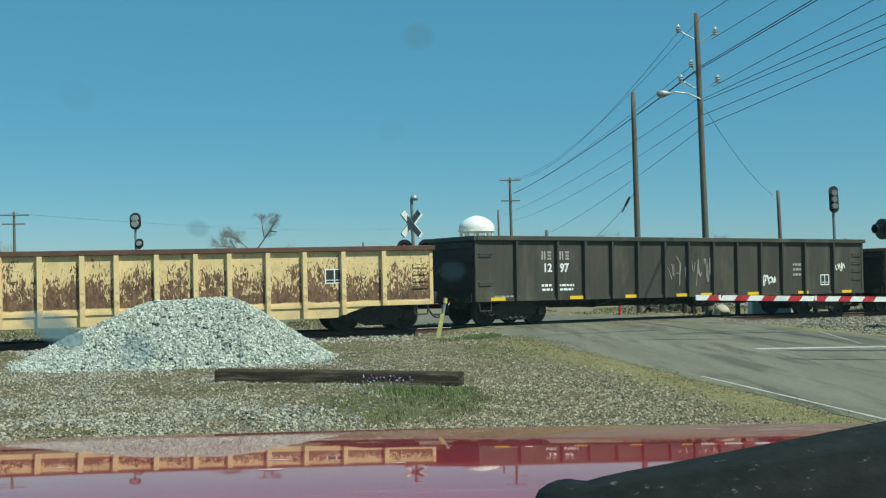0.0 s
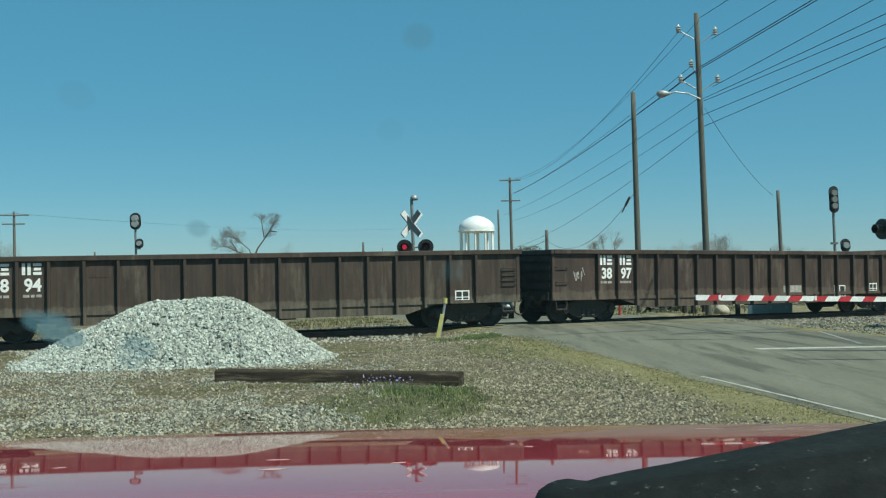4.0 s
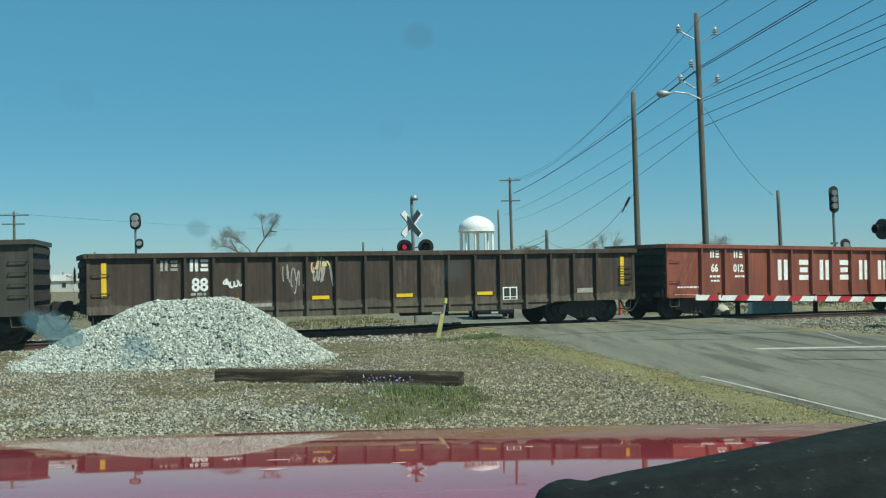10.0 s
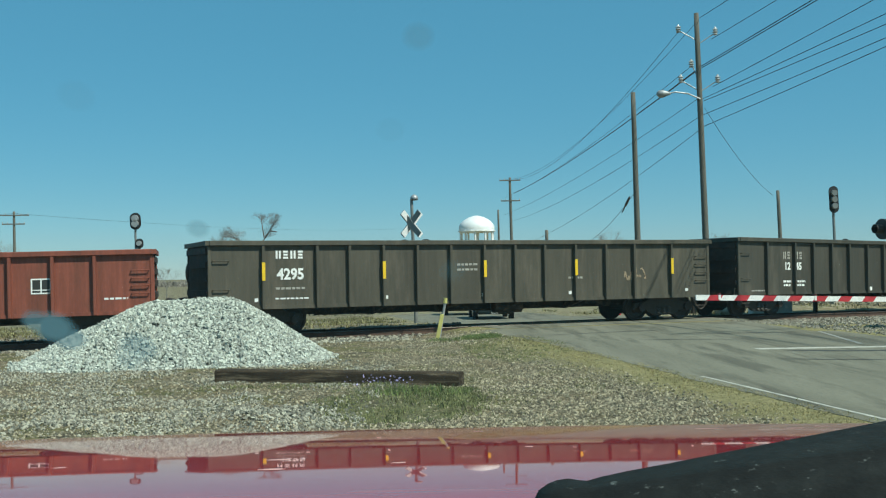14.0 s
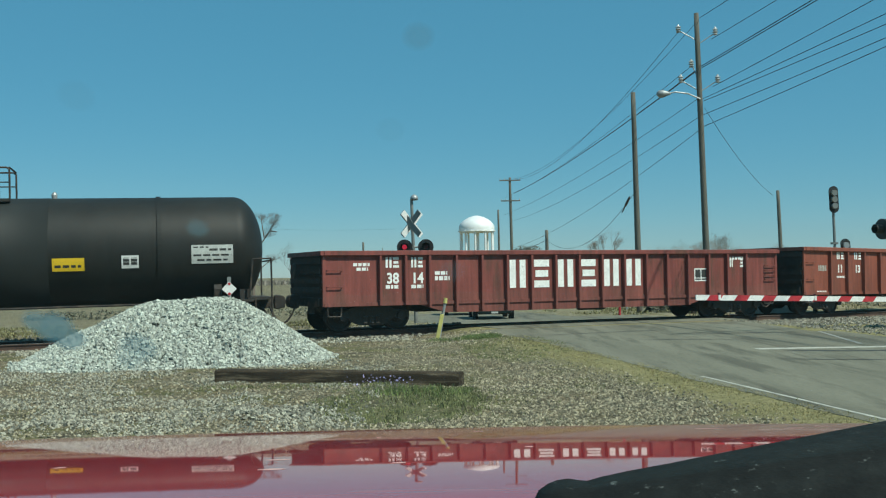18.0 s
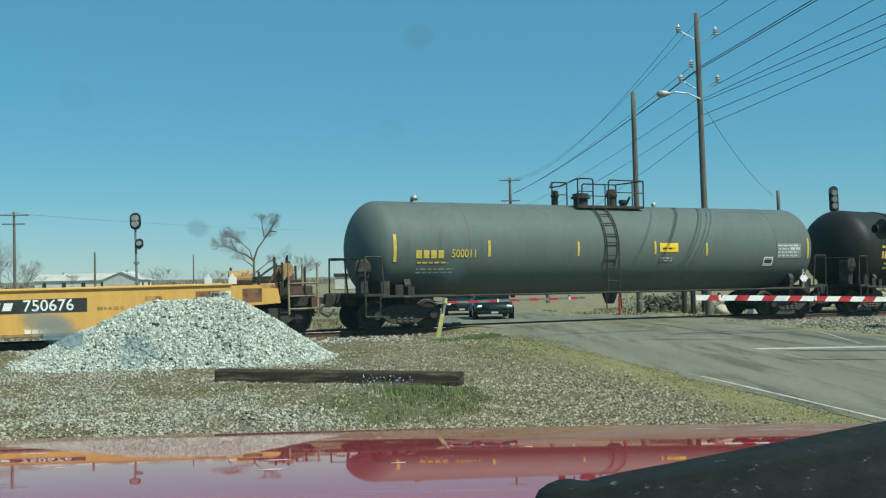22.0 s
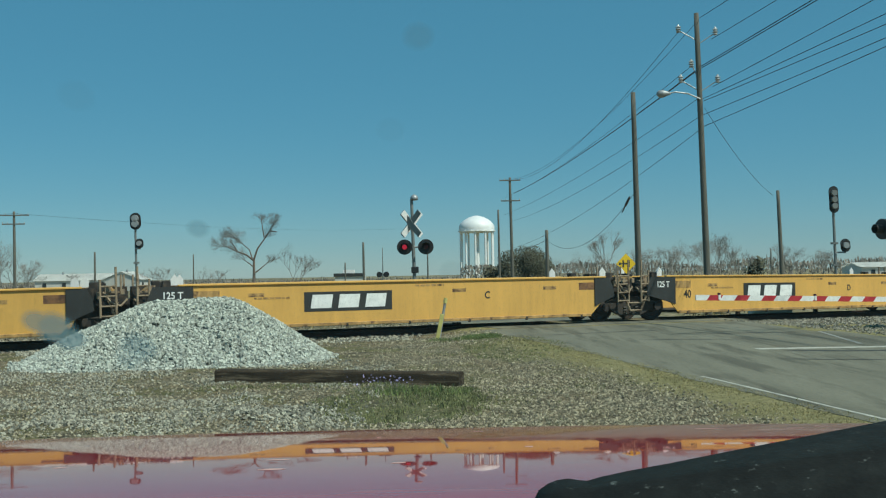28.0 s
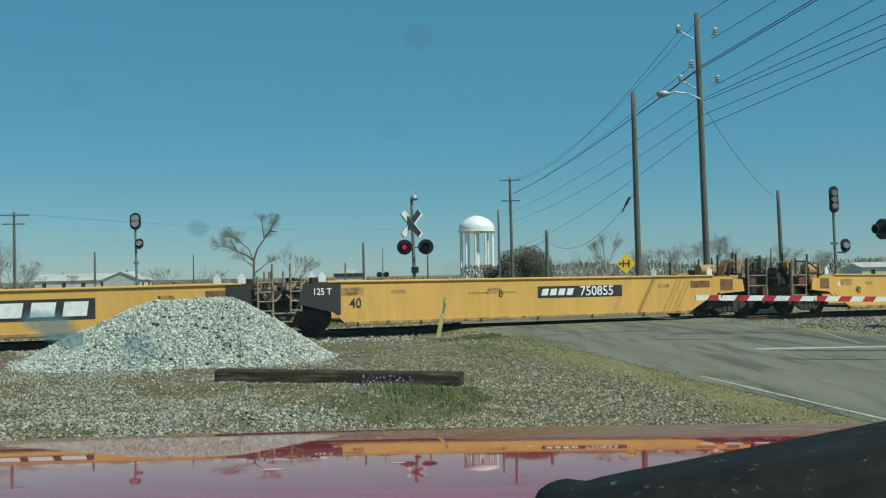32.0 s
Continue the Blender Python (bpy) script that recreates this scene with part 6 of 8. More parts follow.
            part("plate", bx(bmesh.new(), x, x + mk[3], yf, yf + 0.006, z, z + mk[4]), M_blackplate, car)
        elif kind == "stripe":
            part("reflector", bx(bmesh.new(), x, x + mk[3], -py - mk[5], -py - mk[5] + 0.012, z, z + mk[4]), M_signyellow, car, "yellow reflective strip")
        elif kind == "blob":
            # fat rounded letter shape with a dark outline
            pen = random.Random(int(100 * x) + 7)
            ph = pen.uniform(0, 6)
            for grow, material, lift in ((1.0, M_blackplate, 0.0), (0.80, mk[5], 0.0004)):
                bm = bmesh.new()
                ring = []
                for i in range(18):
                    a = 2 * math.pi * i / 18
                    r = (abs(math.cos(a)) ** 3 + abs(math.sin(a)) ** 3) ** (-1 / 3) * (0.5 + 0.06 * math.sin(3 * a + ph))
                    ring.append(bm.verts.new((x + mk[3] * (0.5 + grow * r * math.cos(a)), yl - lift, z + mk[4] * (0.5 + grow * r * math.sin(a)))))
                bm.faces.new(ring)
                part("graffiti", bm, material, car, "teal sprayed letter shape")
            bm = bmesh.new()
            bx(bm, x + mk[3] * 0.4, x + mk[3] * 0.56, yl - 0.0008, yl + 0.003, z + mk[4] * 0.38, z + mk[4] * 0.66)
            part("graffiti", bm, M_blackplate, car)
        elif kind == "scrawl":
            curls = bmesh.new()
            pen = random.Random(seed * 31 + int(100 * x))
            for k in range(5):
                cx, cz = x + mk[3] * (k + 0.5 + pen.uniform(-0.3, 0.3)) / 5, z + mk[4] * pen.uniform(0.3, 0.7)
                ax, az = mk[3] * pen.uniform(0.06, 0.16), mk[4] * pen.uniform(0.2, 0.5)
                w1, w2, f1, f2 = pen.uniform(2, 5), pen.uniform(3, 8), pen.uniform(0, 6), pen.uniform(0, 6)
                p = None
                for i in range(15):
                    t = i / 14
                    q = Vector((cx + ax * math.sin(w1 * t + f1), yl - 0.0001 * k, cz + az * math.sin(w2 * t + f2)))
                    if p is not None and (q - p).length > 1e-4:
                        d = (q - p)
                        nrm = Vector((-d.z, 0, d.x)).normalized() * mk[6] * 0.75
                        curls.faces.new([curls.verts.new(v) for v in (p - nrm, q - nrm, q + nrm, p + nrm)])
                    p = q
            part("graffiti", curls, mk[5], car, "faded sprayed scrawl")
    return car


def even_ribs(first, n, half=8.22):
    """Posts with wide end panels and n equal panels between."""
    return [-half + first + (2 * half - 2 * first) * i / n for i in range(n + 1)]


CARS = []


def couple(car, s_mid):
    CARS.append((car, s_mid))


def marks_number(x, a, b, z=1.72, size=0.36):
    return [("text", x, z, a, size), ("text", x + 0.62, z, b, size)]


def side_blocks(x, z, h=0.62, w=0.46, step=1.05):
    return ("blocks", x, z, 6, w, h, step)


olive_marks = [("blocks", -5.92, 1.98, 2, 0.15, 0.26, 0.22, M_faded), ("blocks", -5.26, 1.98, 2, 0.15, 0.26, 0.22, M_faded), ("bars", -5.92, 1.16, 0.42, 0.07, M_white), ("bars", -5.9, 1.03, 0.4, 0.07, M_white), ("bars", -5.27, 1.16, 0.55, 0.07, M_white), ("bars", -5.25, 1.03, 0.5, 0.07, M_white),
               ("panel", 6.05, 1.05, 0.44, 0.38), ("bars", 4.7, 1.75, 0.4, 0.08), ("bars", 4.7, 1.58, 0.4, 0.08), ("bars", 4.7, 1.40, 0.4, 0.08), ("bars", -7.6, 0.86, 0.9, 0.05)]


RIB38 = [-6.55, -5.76, -5.0] + [-4.13 + 0.856 * i for i in range(9)] + [3.54, 4.39, 5.25, 6.04, 6.85]


def build_train():
    olive_ribs = [-6.86, -5.37, -4.34, -3.28, -2.25, -1.15, -0.14, 0.94, 2.01, 3.10, 4.12, 5.21, 6.65]
    a = gondola("dark olive gondola car with faded white numbers and ribbed sides", M_olive, 2.70, 0.74, 0.7, olive_ribs, marks=olive_marks + marks_number(-5.70, "12", "97") +
                [("stripe", x, 0.76, 0.5, 0.10, 0.066) for x in (-7.75, -4.9, -2.75, -0.65, 0.4, 2.5, 4.9, 7.1)] + [("scrawl", -1.0, 1.2, 0.9, 0.9, M_faded, 0.014), ("scrawl", 0.05, 1.2, 0.8, 0.9, M_faded, 0.014), ("scrawl", 3.3, 1.05, 0.6, 0.4, M_white, 0.03), ("scrawl", 6.8, 1.5, 0.5, 0.35, M_white, 0.025)], seed=3)
    couple(a, 162.22)
    rr = even_ribs(1.42, 13)
    red0 = gondola("red gondola car with ribbed sides", M_oxide_b, 2.42, 0.70, 0.5, rr, marks=[("panel", -6.0, 1.3, 0.5, 0.4)], seed=5)
    couple(red0, 179.9)
    yr = [-8.22 + 8.22 * 2 - q for q in (1.42, 2.6, 3.7, 4.72, 5.77, 6.67, 7.69, 8.72, 9.58, 10.62, 11.59, 12.6, 13.65, 14.95)]
    y = gondola("cream-yellow gondola car streaked with brown rust", M_cream, 2.42, 0.72, 0.45, yr, M_rustchord, [("plate", -5.42, 1.02, 1.02, 1.0, M_oxide_c), ("panel", 5.1, 1.38, 0.55, 0.42)] +
                [("blocks", -5.28, 1.70, 4, 0.15, 0.22, 0.2, M_white), ("text", -4.9, 1.5, "1172", 0.32)], M_cream_rib, 0.16, deep=(-5.4, 5.4, 0.42), seed=7)
    couple(y, 144.4)
    br = RIB38
    for s_mid, num, p, mk in ((126.83, "97", M_brown, [("plate", 1.7, 0.82, 0.9, 0.24, M_faded), ("panel", 4.3, 0.62, 0.6, 0.42)]), (109.23, "94", M_brown_b, [("plate", -4.0, 1.7, 0.5, 0.5, M_brown)])):
        b = gondola("dark brown rusty gondola car with white numbers", p, 2.28, 0.72, 0.5, br, None,
                    [("blocks", -6.42, 1.80, 2, 0.22, 0.30, 0.27, M_white), ("blocks", -5.64, 1.80, 2, 0.22, 0.30, 0.27, M_white)] + [("text", -6.16, 1.52, "38", 0.46), ("text", -5.38, 1.52, num, 0.46), ("bars", -6.4, 1.22, 0.45, 0.07), ("bars", -5.62, 1.22, 0.45, 0.07), ("scrawl", -7.5, 1.3, 0.5, 0.4, M_faded, 0.02), ("panel", 6.2, 0.8, 0.45, 0.3)] + mk, deep=(-4.7, 4.7, 0.45), seed=11 + int(num))
        couple(b, s_mid)
    r = gondola("maroon gondola car with white numbers and teal graffiti", M_oxide_c, 2.31, 0.72, 0.5, RIB38, None,
                [("blocks", -6.22, 1.80, 2, 0.17, 0.32, 0.20, M_white), ("blocks", -5.68, 1.80, 2, 0.17, 0.32, 0.20, M_white), ("text", -6.02, 1.50, "30", 0.42), ("text", -5.48, 1.50, "33", 0.42), ("bars", -6.2, 1.2, 0.38, 0.09, M_white), ("bars", -5.66, 1.2, 0.38, 0.09, M_white),
                 ("scrawl", -7.5, 1.45, 0.7, 0.35, M_white, 0.03), ("blob", -3.25, 0.95, 0.95, 0.50, M_teal), ("blob", -2.95, 0.48, 0.42, 0.75, M_teal), ("blob", -2.45, 0.50, 0.62, 0.50, M_teal), ("blob", -1.95, 0.50, 0.36, 0.78, M_teal), ("blob", -1.62, 0.50, 0.62, 0.46, M_teal), ("blob", -1.05, 0.52, 0.50, 0.52, M_teal), ("blob", -0.62, 0.50, 0.34, 0.70, M_teal), ("blob", -0.30, 0.52, 0.70, 0.42, M_teal), ("scrawl", -7.2, 1.95, 0.35, 0.16, M_white, 0.025), 
                 ("scrawl", -2.3, 0.56, 0.6, 0.3, M_blackplate, 0.018), ("scrawl", -1.45, 0.58, 0.5, 0.3, M_blackplate, 0.018), ("scrawl", -0.6, 0.6, 0.6, 0.3, M_blackplate, 0.015),
                 ("panel", 4.9, 1.28, 0.55, 0.42), ("blocks", 6.6, 1.98, 3, 0.13, 0.1, 0.17), ("blocks", 6.55, 1.5, 2, 0.12, 0.3, 0.40), ("bars", 6.5, 1.2, 0.7, 0.08, M_white), ("scrawl", 3.0, 1.1, 0.7, 0.6, M_faded, 0.02), ("scrawl", 1.8, 1.2, 0.5, 0.6, M_faded, 0.02)], deep=(-4.6, 5.0, 0.47), seed=13)
    couple(r, 91.4)
    hz = gondola("oxide-red gondola car with large white block lettering", M_oxide_b, 2.46, 0.70, 0.7, [-6.77, -5.67, -4.53, -3.43, -2.33, -1.23, -0.13, 0.97, 2.07, 3.17, 4.27, 5.37, 6.5, 7.3], None,
                 [side_blocks(-2.95, 1.25, 0.72, 0.52, 1.12), ("blocks", -6.28, 2.02, 2, 0.18, 0.24, 0.25), ("blocks", -5.15, 2.02, 2, 0.18, 0.24, 0.25), ("text", -6.08, 1.66, "66", 0.36), ("text", -4.93, 1.66, "012", 0.36), ("bars", -6.3, 1.36, 0.5, 0.07, M_white), ("bars", -6.25, 1.22, 0.4, 0.06, M_white), ("bars", -5.1, 1.36, 0.5, 0.07, M_white),
                  ("bars", -7.8, 1.02, 1.0, 0.05, M_white), ("bars", -7.9, 0.76, 1.3, 0.05, M_white), ("panel", 4.6, 1.7, 0.55, 0.42), ("scrawl", 3.3, 1.1, 1.0, 0.7, M_faded, 0.025), ("scrawl", 4.5, 1.1, 0.8, 0.6, M_cream_rib, 0.025), ("bars", 3.3, 2.0, 0.3, 0.1, M_white)], seed=17)
    couple(hz, 73.82)
    bn = gondola("dark brown gondola car with yellow reflective strips", M_brown_b, 2.30, 0.70, 0.5, RIB38, None,
                 [("stripe", x, 0.96, 0.5, 0.10, 0.04) for x in (-4.81, -2.26, 0.25, 2.80)] + [("stripe", 7.75, 1.15, 0.13, 0.9, 0.04), ("stripe", -7.9, 1.15, 0.13, 0.9, 0.04), ("blocks", -6.40, 1.82, 2, 0.20, 0.28, 0.27, M_faded), ("blocks", -5.62, 1.80, 2, 0.22, 0.32, 0.28), ("text", -5.36, 1.42, "88", 0.48), ("bars", -5.6, 1.15, 0.4, 0.07), ("scrawl", -4.73, 1.35, 0.5, 0.25, M_white, 0.03), ("plate", -4.0, 0.75, 0.6, 0.14, M_faded),
                  ("scrawl", -2.2, 1.3, 0.55, 0.8, M_faded, 0.03), ("scrawl", -2.25, 1.75, 0.5, 0.3, M_cream_rib, 0.03), ("scrawl", -3.1, 1.2, 0.6, 0.8, M_faded, 0.02), ("panel", 3.65, 0.78, 0.48, 0.40), ("plate", 6.2, 0.95, 0.55, 0.14, M_faded)], deep=(-3.6, 4.6, 0.50), seed=19)
    couple(bn, 56.1)
    a2 = gondola("dark olive gondola car with faded white numbers and ribbed sides", M_olive, 2.70, 0.74, 0.7, olive_ribs, marks=olive_marks + marks_number(-5.70, "12", "45") + [("plate", -0.9, 0.80, 0.12, 0.18, M_white), ("scrawl", 0.2, 0.85, 0.7, 0.25, M_faded, 0.02)], seed=23)
    couple(a2, 38.44)
    hm = gondola("olive-grey gondola car with yellow reflective strips and white numbers", M_olive_b, 2.60, 0.72, 0.6, [-6.77, -5.23, -4.28, -3.25, -2.2, -1.13, -0.03, 1.0, 2.03, 3.12, 4.23, 5.29, 6.72], None,
                 [("stripe", x - 0.045, 1.5, 0.09, 0.50, 0.155) for x in (-6.77, -3.25, -0.03, 3.12, 6.72)] + [("blocks", -6.40, 2.10, 4, 0.15, 0.22, 0.21), ("text", -5.98, 1.66, "4295", 0.42), ("bars", -6.4, 1.25, 0.85, 0.06), ("bars", -6.42, 0.98, 0.95, 0.04, M_white), ("scrawl", 5.0, 1.3, 0.7, 0.4, M_tan, 0.03), ("bars", 2.9, 1.4, 0.5, 0.06), ("bars", -0.9, 1.85, 0.7, 0.06), ("bars", -0.9, 1.7, 0.7, 0.06)] +
                 [("plate", x, 0.92, 0.10, 0.10, M_white) for x in (-7.0, -3.2, -0.1, 2.9, 7.3)], seed=29)
    couple(hm, 20.75)
    o = gondola("orange-red gondola car with white block lettering", M_oxide_b, 2.40, 0.70, 0.55, even_ribs(1.45, 13), None,
                [side_blocks(-3.05, 1.30, 0.80, 0.58, 1.02), ("blocks", -6.3, 1.98, 2, 0.18, 0.26, 0.26), ("blocks", -5.2, 1.98, 2, 0.18, 0.26, 0.26), ("text", -6.1, 1.62, "11", 0.38), ("text", -5.0, 1.62, "13", 0.38), ("bars", -6.3, 1.3, 0.6, 0.07, M_white), ("bars", -7.4, 1.55, 0.5, 0.2, M_faded), ("bars", -7.5, 0.78, 0.6, 0.06, M_white), ("panel", 5.2, 1.3, 0.5, 0.4), ("bars", 7.0, 1.1, 0.6, 0.05, M_white)], seed=31)
    couple(o, 2.95)
    hr = gondola("maroon gondola car with large bold white block lettering", M_oxide, 2.29, 0.72, 0.5, RIB38, None,
                 [side_blocks(-2.30, 1.15, 0.85, 0.57, 0.855), ("blocks", -6.36, 1.80, 2, 0.19, 0.3, 0.23), ("blocks", -5.56, 1.80, 2, 0.17, 0.3, 0.21), ("text", -6.14, 1.48, "38", 0.42), ("text", -5.36, 1.48, "14", 0.42), ("bars", -6.36, 1.2, 0.42, 0.1, M_white), ("bars", -5.56, 1.2, 0.38, 0.1, M_white), ("bars", -7.35, 1.85, 0.5, 0.09, M_white), ("bars", -7.25, 1.72, 0.35, 0.09, M_white), ("bars", -4.8, 1.42, 0.48, 0.12, M_white), ("bars", -4.8, 1.58, 0.4, 0.10, M_white), ("panel", 4.7, 1.25, 0.55, 0.42), ("blocks", 6.2, 1.7, 2, 0.13, 0.3, 0.45), ("bars", 6.2, 1.95, 0.8, 0.1, M_white)], deep=(-4.4, 4.4, 0.47), seed=37)
    couple(hr, -14.73)


def tank_car(label, paint, L, marks, R, zc, top_gear, seed=1, bands=(), patches=()):
    """A long tank car with a top platform, ladder and stub sills."""
    car = thing("tank_car", label, "railway car", group="freight train cars")
    half = L / 2
    prof = [(-half + 0.8 * (1 - math.cos(a)), max(0.03, R * math.sin(a))) for a in [math.pi / 2 * i / 10 for i in range(11)]]
    prof += [(-x, r) for x, r in prof[::-1]]
    shell = part("tank_shell", lathe(bmesh.new(), prof, "x", 64), paint, car, smooth=True, at=Matrix.Translation((0, 0, zc)))
    for x, hw, proud in bands:
        part("weld_band", lathe(bmesh.new(), [(x - hw, R - 0.02), (x - hw, R + proud), (x + hw, R + proud), (x + hw, R - 0.02)], "x", 64), paint, shell)
    for x0, x1 in patches:
        part("jacket_patch", lathe(bmesh.new(), [(x0, R - 0.02), (x0, R + 0.006), (x1, R + 0.006), (x1, R - 0.02)], "x", 64), M_patch, shell, "glossier repainted band", True)
    # platform, railing and valves on top
    top = zc + R
    deck, pipe_x, valves, loops, lx = top_gear
    part("top_platform", bx(bmesh.new(), deck[0], deck[1], -0.78, 0.78, top - 0.12, top - 0.04), M_dark, car)
    rail = bmesh.new()
    for y in (-0.76, 0.76):
        for x0, x1, h in loops:
            pipe(rail, [(x0, y, top - 0.1), (x0, y, top + h - 0.06), (x0 + 0.06, y, top + h), (x1 - 0.06, y, top + h), (x1, y, top + h - 0.06), (x1, y, top - 0.1)], 0.026, 6)
            pipe(rail, [(x0, y, top + h * 0.5), (x1, y, top + h * 0.5)], 0.018, 6)
        x0, x1, h = loops[-1]
        pipe(rail, [(x1 - 0.45, y, top - 0.1), (x1 - 0.45, y, top + h)], 0.022, 6)
    x0, x1, h = loops[0]
    pipe(rail, [(x0, -0.76, top + h), (pipe_x, -0.30, top + h * 0.72), (pipe_x, 0.30, top + h * 0.72), (x0, 0.76, top + h)], 0.024, 6)
    x0, x1, h = loops[-1]
    pipe(rail, [(x1, -0.76, top + h), (x1, 0.76, top + h)], 0.024, 6)
    part("railing", rail, M_dark, car)
    for x, r, h in [(pipe_x, 0.13, 0.50)] + list(valves):
        part("valve", lathe(bmesh.new(), [(0, r * 0.8), (h * 0.55, r * 0.8), (h * 0.58, r * 1.1), (h * 0.72, r * 1.1), (h * 0.75, r * 0.9), (h * 0.94, r * 0.9), (h, r * 0.5)], "z", 16), M_dark, car, at=Matrix.Translation((x, 0, top - 0.03)))
    part("relief_cap", lathe(bmesh.new(), [(0, 0.07), (0.12, 0.08), (0.18, 0.05), (0.2, 0.01)], "z", 12), M_galv, car, at=Matrix.Translation((deck[1] + 1.05, 0, top - 0.02)))
    lad = bmesh.new()
    for x in (lx, lx + 0.46):
        pts = [(x, -(R + 0.07) * math.sin(a), zc + (R + 0.07) * math.cos(a)) for a in [0.45 + 1.2 * i / 10 for i in range(11)]] + [(x, -R - 0.06, 0.80)]
        pipe(lad, pts, 0.026, 6)
    for i in range(4):
        a = 0.50 + 0.26 * i
        y, z = -(R + 0.07) * math.sin(a), zc + (R + 0.07) * math.cos(a)
        pipe(lad, [(lx, y, z), (lx + 0.46, y, z)], 0.02, 5)
    for z in np.arange(0.92, zc + 0.2, 0.40):
        pipe(lad, [(lx, -R - 0.06, z), (lx + 0.46, -R - 0.06, z)], 0.02, 5)
    for x in (lx - 0.05, lx + 0.51):
        pipe(lad, [(x, -R - 0.05, 0.95), (x, -R - 0.08, 0.45)], 0.022, 5)
    part("ladder", lad, M_dark, car)
    # side pipe rail, saddles, end platforms
    part("side_handrail", pipe(bmesh.new(), [(-half + 1.0, -1.5, 0.95), (half - 1.0, -1.5, 0.95)], 0.03, 8), M_dark, car)
    part("side_handrail", pipe(bmesh.new(), [(-half + 1.0, 1.5, 0.95), (half - 1.0, 1.5, 0.95)], 0.03, 8), M_dark, car)
    part("bottom_outlet", lathe(bmesh.new(), [(0.55, 0.14), (0.75, 0.22), (1.0, 0.3)], "z", 14), M_dark, car, at=Matrix.Translation((0.5, 0, 0)))
    for x in (-half + 1.33, half - 1.33):
        part("saddle", prism(bmesh.new(), [(-1.15, 0.70), (1.15, 0.70), (1.22, 1.30), (1.1, 1.48), (0.6, 1.12), (-0.6, 1.12), (-1.1, 1.48), (-1.22, 1.30)], x - 0.10, x + 0.10, "x"), M_dark, car)
        add_truck(car, x + math.copysign(0.05, x))
    for sgn in (-1, 1):
        part("stub_sill", bx(bmesh.new(), sgn * half - 2.6 * (sgn > 0) - 0.25 * (sgn < 0), sgn * half + 2.6 * (sgn < 0) + 0.25 * (sgn > 0), -0.3, 0.3, 0.70, 1.0), M_dark, car)
        part("end_platform", bx(bmesh.new(), sgn * (half - 0.2) - 0.35, sgn * (half - 0.2) + 0.35, -1.45, 1.45, 0.98, 1.05), M_dark, car)
        er = bmesh.new()
        x = sgn * (half + 0.1)
        for y in (-1.4, 1.4):
            pipe(er, [(x, y, 1.0), (x, y, 2.1), (x - sgn * 0.5, y, 2.1), (x - sgn * 0.6, y, 1.0)], 0.026, 6)
        pipe(er, [(x, -1.4, 2.05), (x, 1.4, 2.05)], 0.024, 6)
        part("end_railing", er, M_dark, car)
        part("end_step", pipe(bmesh.new(), [(x, -1.45, 1.0), (x, -1.45, 0.4), (x - sgn * 0.45, -1.45, 0.4), (x - sgn * 0.45, -1.45, 1.0)], 0.025, 6), M_dark, car)
        pm = Matrix.Translation((sgn * (half - 1.05), -1.49, 1.30)) @ Matrix.Rotation(radians(45), 4, "Y")
        if sgn > 0:
            part("placard_holder", bx(bmesh.new(), sgn * (half - 1.05) - 0.05, sgn * (half - 1.05) + 0.05, -1.47, -1.43, 0.95, 1.62), M_oldtin, car)
            card = part("placard", bx(bmesh.new(), -0.14, 0.14, -0.01, 0.01, -0.14, 0.14), M_whiteref, car, "white diamond placard with red corners", at=pm)
            for u0, u1 in ((-0.13, -0.06), (0.06, 0.13)):
                part("placard_mark", bx(bmesh.new(), u0, u1, -0.016, -0.010, -u1, -u0), M_redref, card)
    for sgn in (-1, 1):
        part("running_board", bx(bmesh.new(), sgn * (half - 1.55) - 1.15, sgn * (half - 1.55) + 1.15, -1.46, -1.05, 0.94, 1.0), M_truckdust, car)
    gear = part("hand_brake", bx(bmesh.new(), -half - 0.05, -half + 0.22, -0.95, -0.55, 1.05, 1.95), M_dark, car, "dark hand brake stand", bevel=0.02)
    part("brake_wheel", lathe(bmesh.new(), [(-0.03, 0.20), (0.0, 0.27), (0.03, 0.20)], "y", 18), M_dark, gear, at=pose(-half - 0.02, -1.05, 1.80))
    box = bmesh.new()
    for x, y, w, h in ((-half + 0.55, -1.15, 0.16, 0.42), (-half + 1.0, -1.2, 0.12, 0.30), (-half + 1.35, -1.25, 0.10, 0.24), (half - 0.6, -1.1, 0.14, 0.28)):
        bx(box, x - w, x + w, y - 0.14, y + 0.14, 1.0, 1.0 + h)
    part("brake_valve", box, M_dark, car)
    add_ends(car, half + 0.1, 0.5)
    rng = random.Random(seed)

    def on_shell(x, z, w, h, material, bars=False):
        """A decal bent to the shell."""
        bm = bmesh.new()
        n = 4
        rows = []
        for j in range(n + 1):
            zz = z + h * j / n - zc
            y = -math.sqrt(max(0.01, (R + 0.014) ** 2 - zz * zz))
            rows.append((bm.verts.new((x, y, zz + zc)), bm.verts.new((x + w, y, zz + zc))))
        for r0, r1 in zip(rows, rows[1:]):
            bm.faces.new((r0[0], r0[1], r1[1], r1[0]))
        part("decal", bm, material, car)

    for mk in marks:
        if mk[0] == "plate":
            on_shell(*mk[1:6])
        elif mk[0] == "bars":
            u = mk[1]
            while u < mk[1] + mk[3]:
                l = rng.uniform(0.08, 0.22)
                on_shell(u, mk[2], min(l, mk[1] + mk[3] - u), mk[4], mk[5])
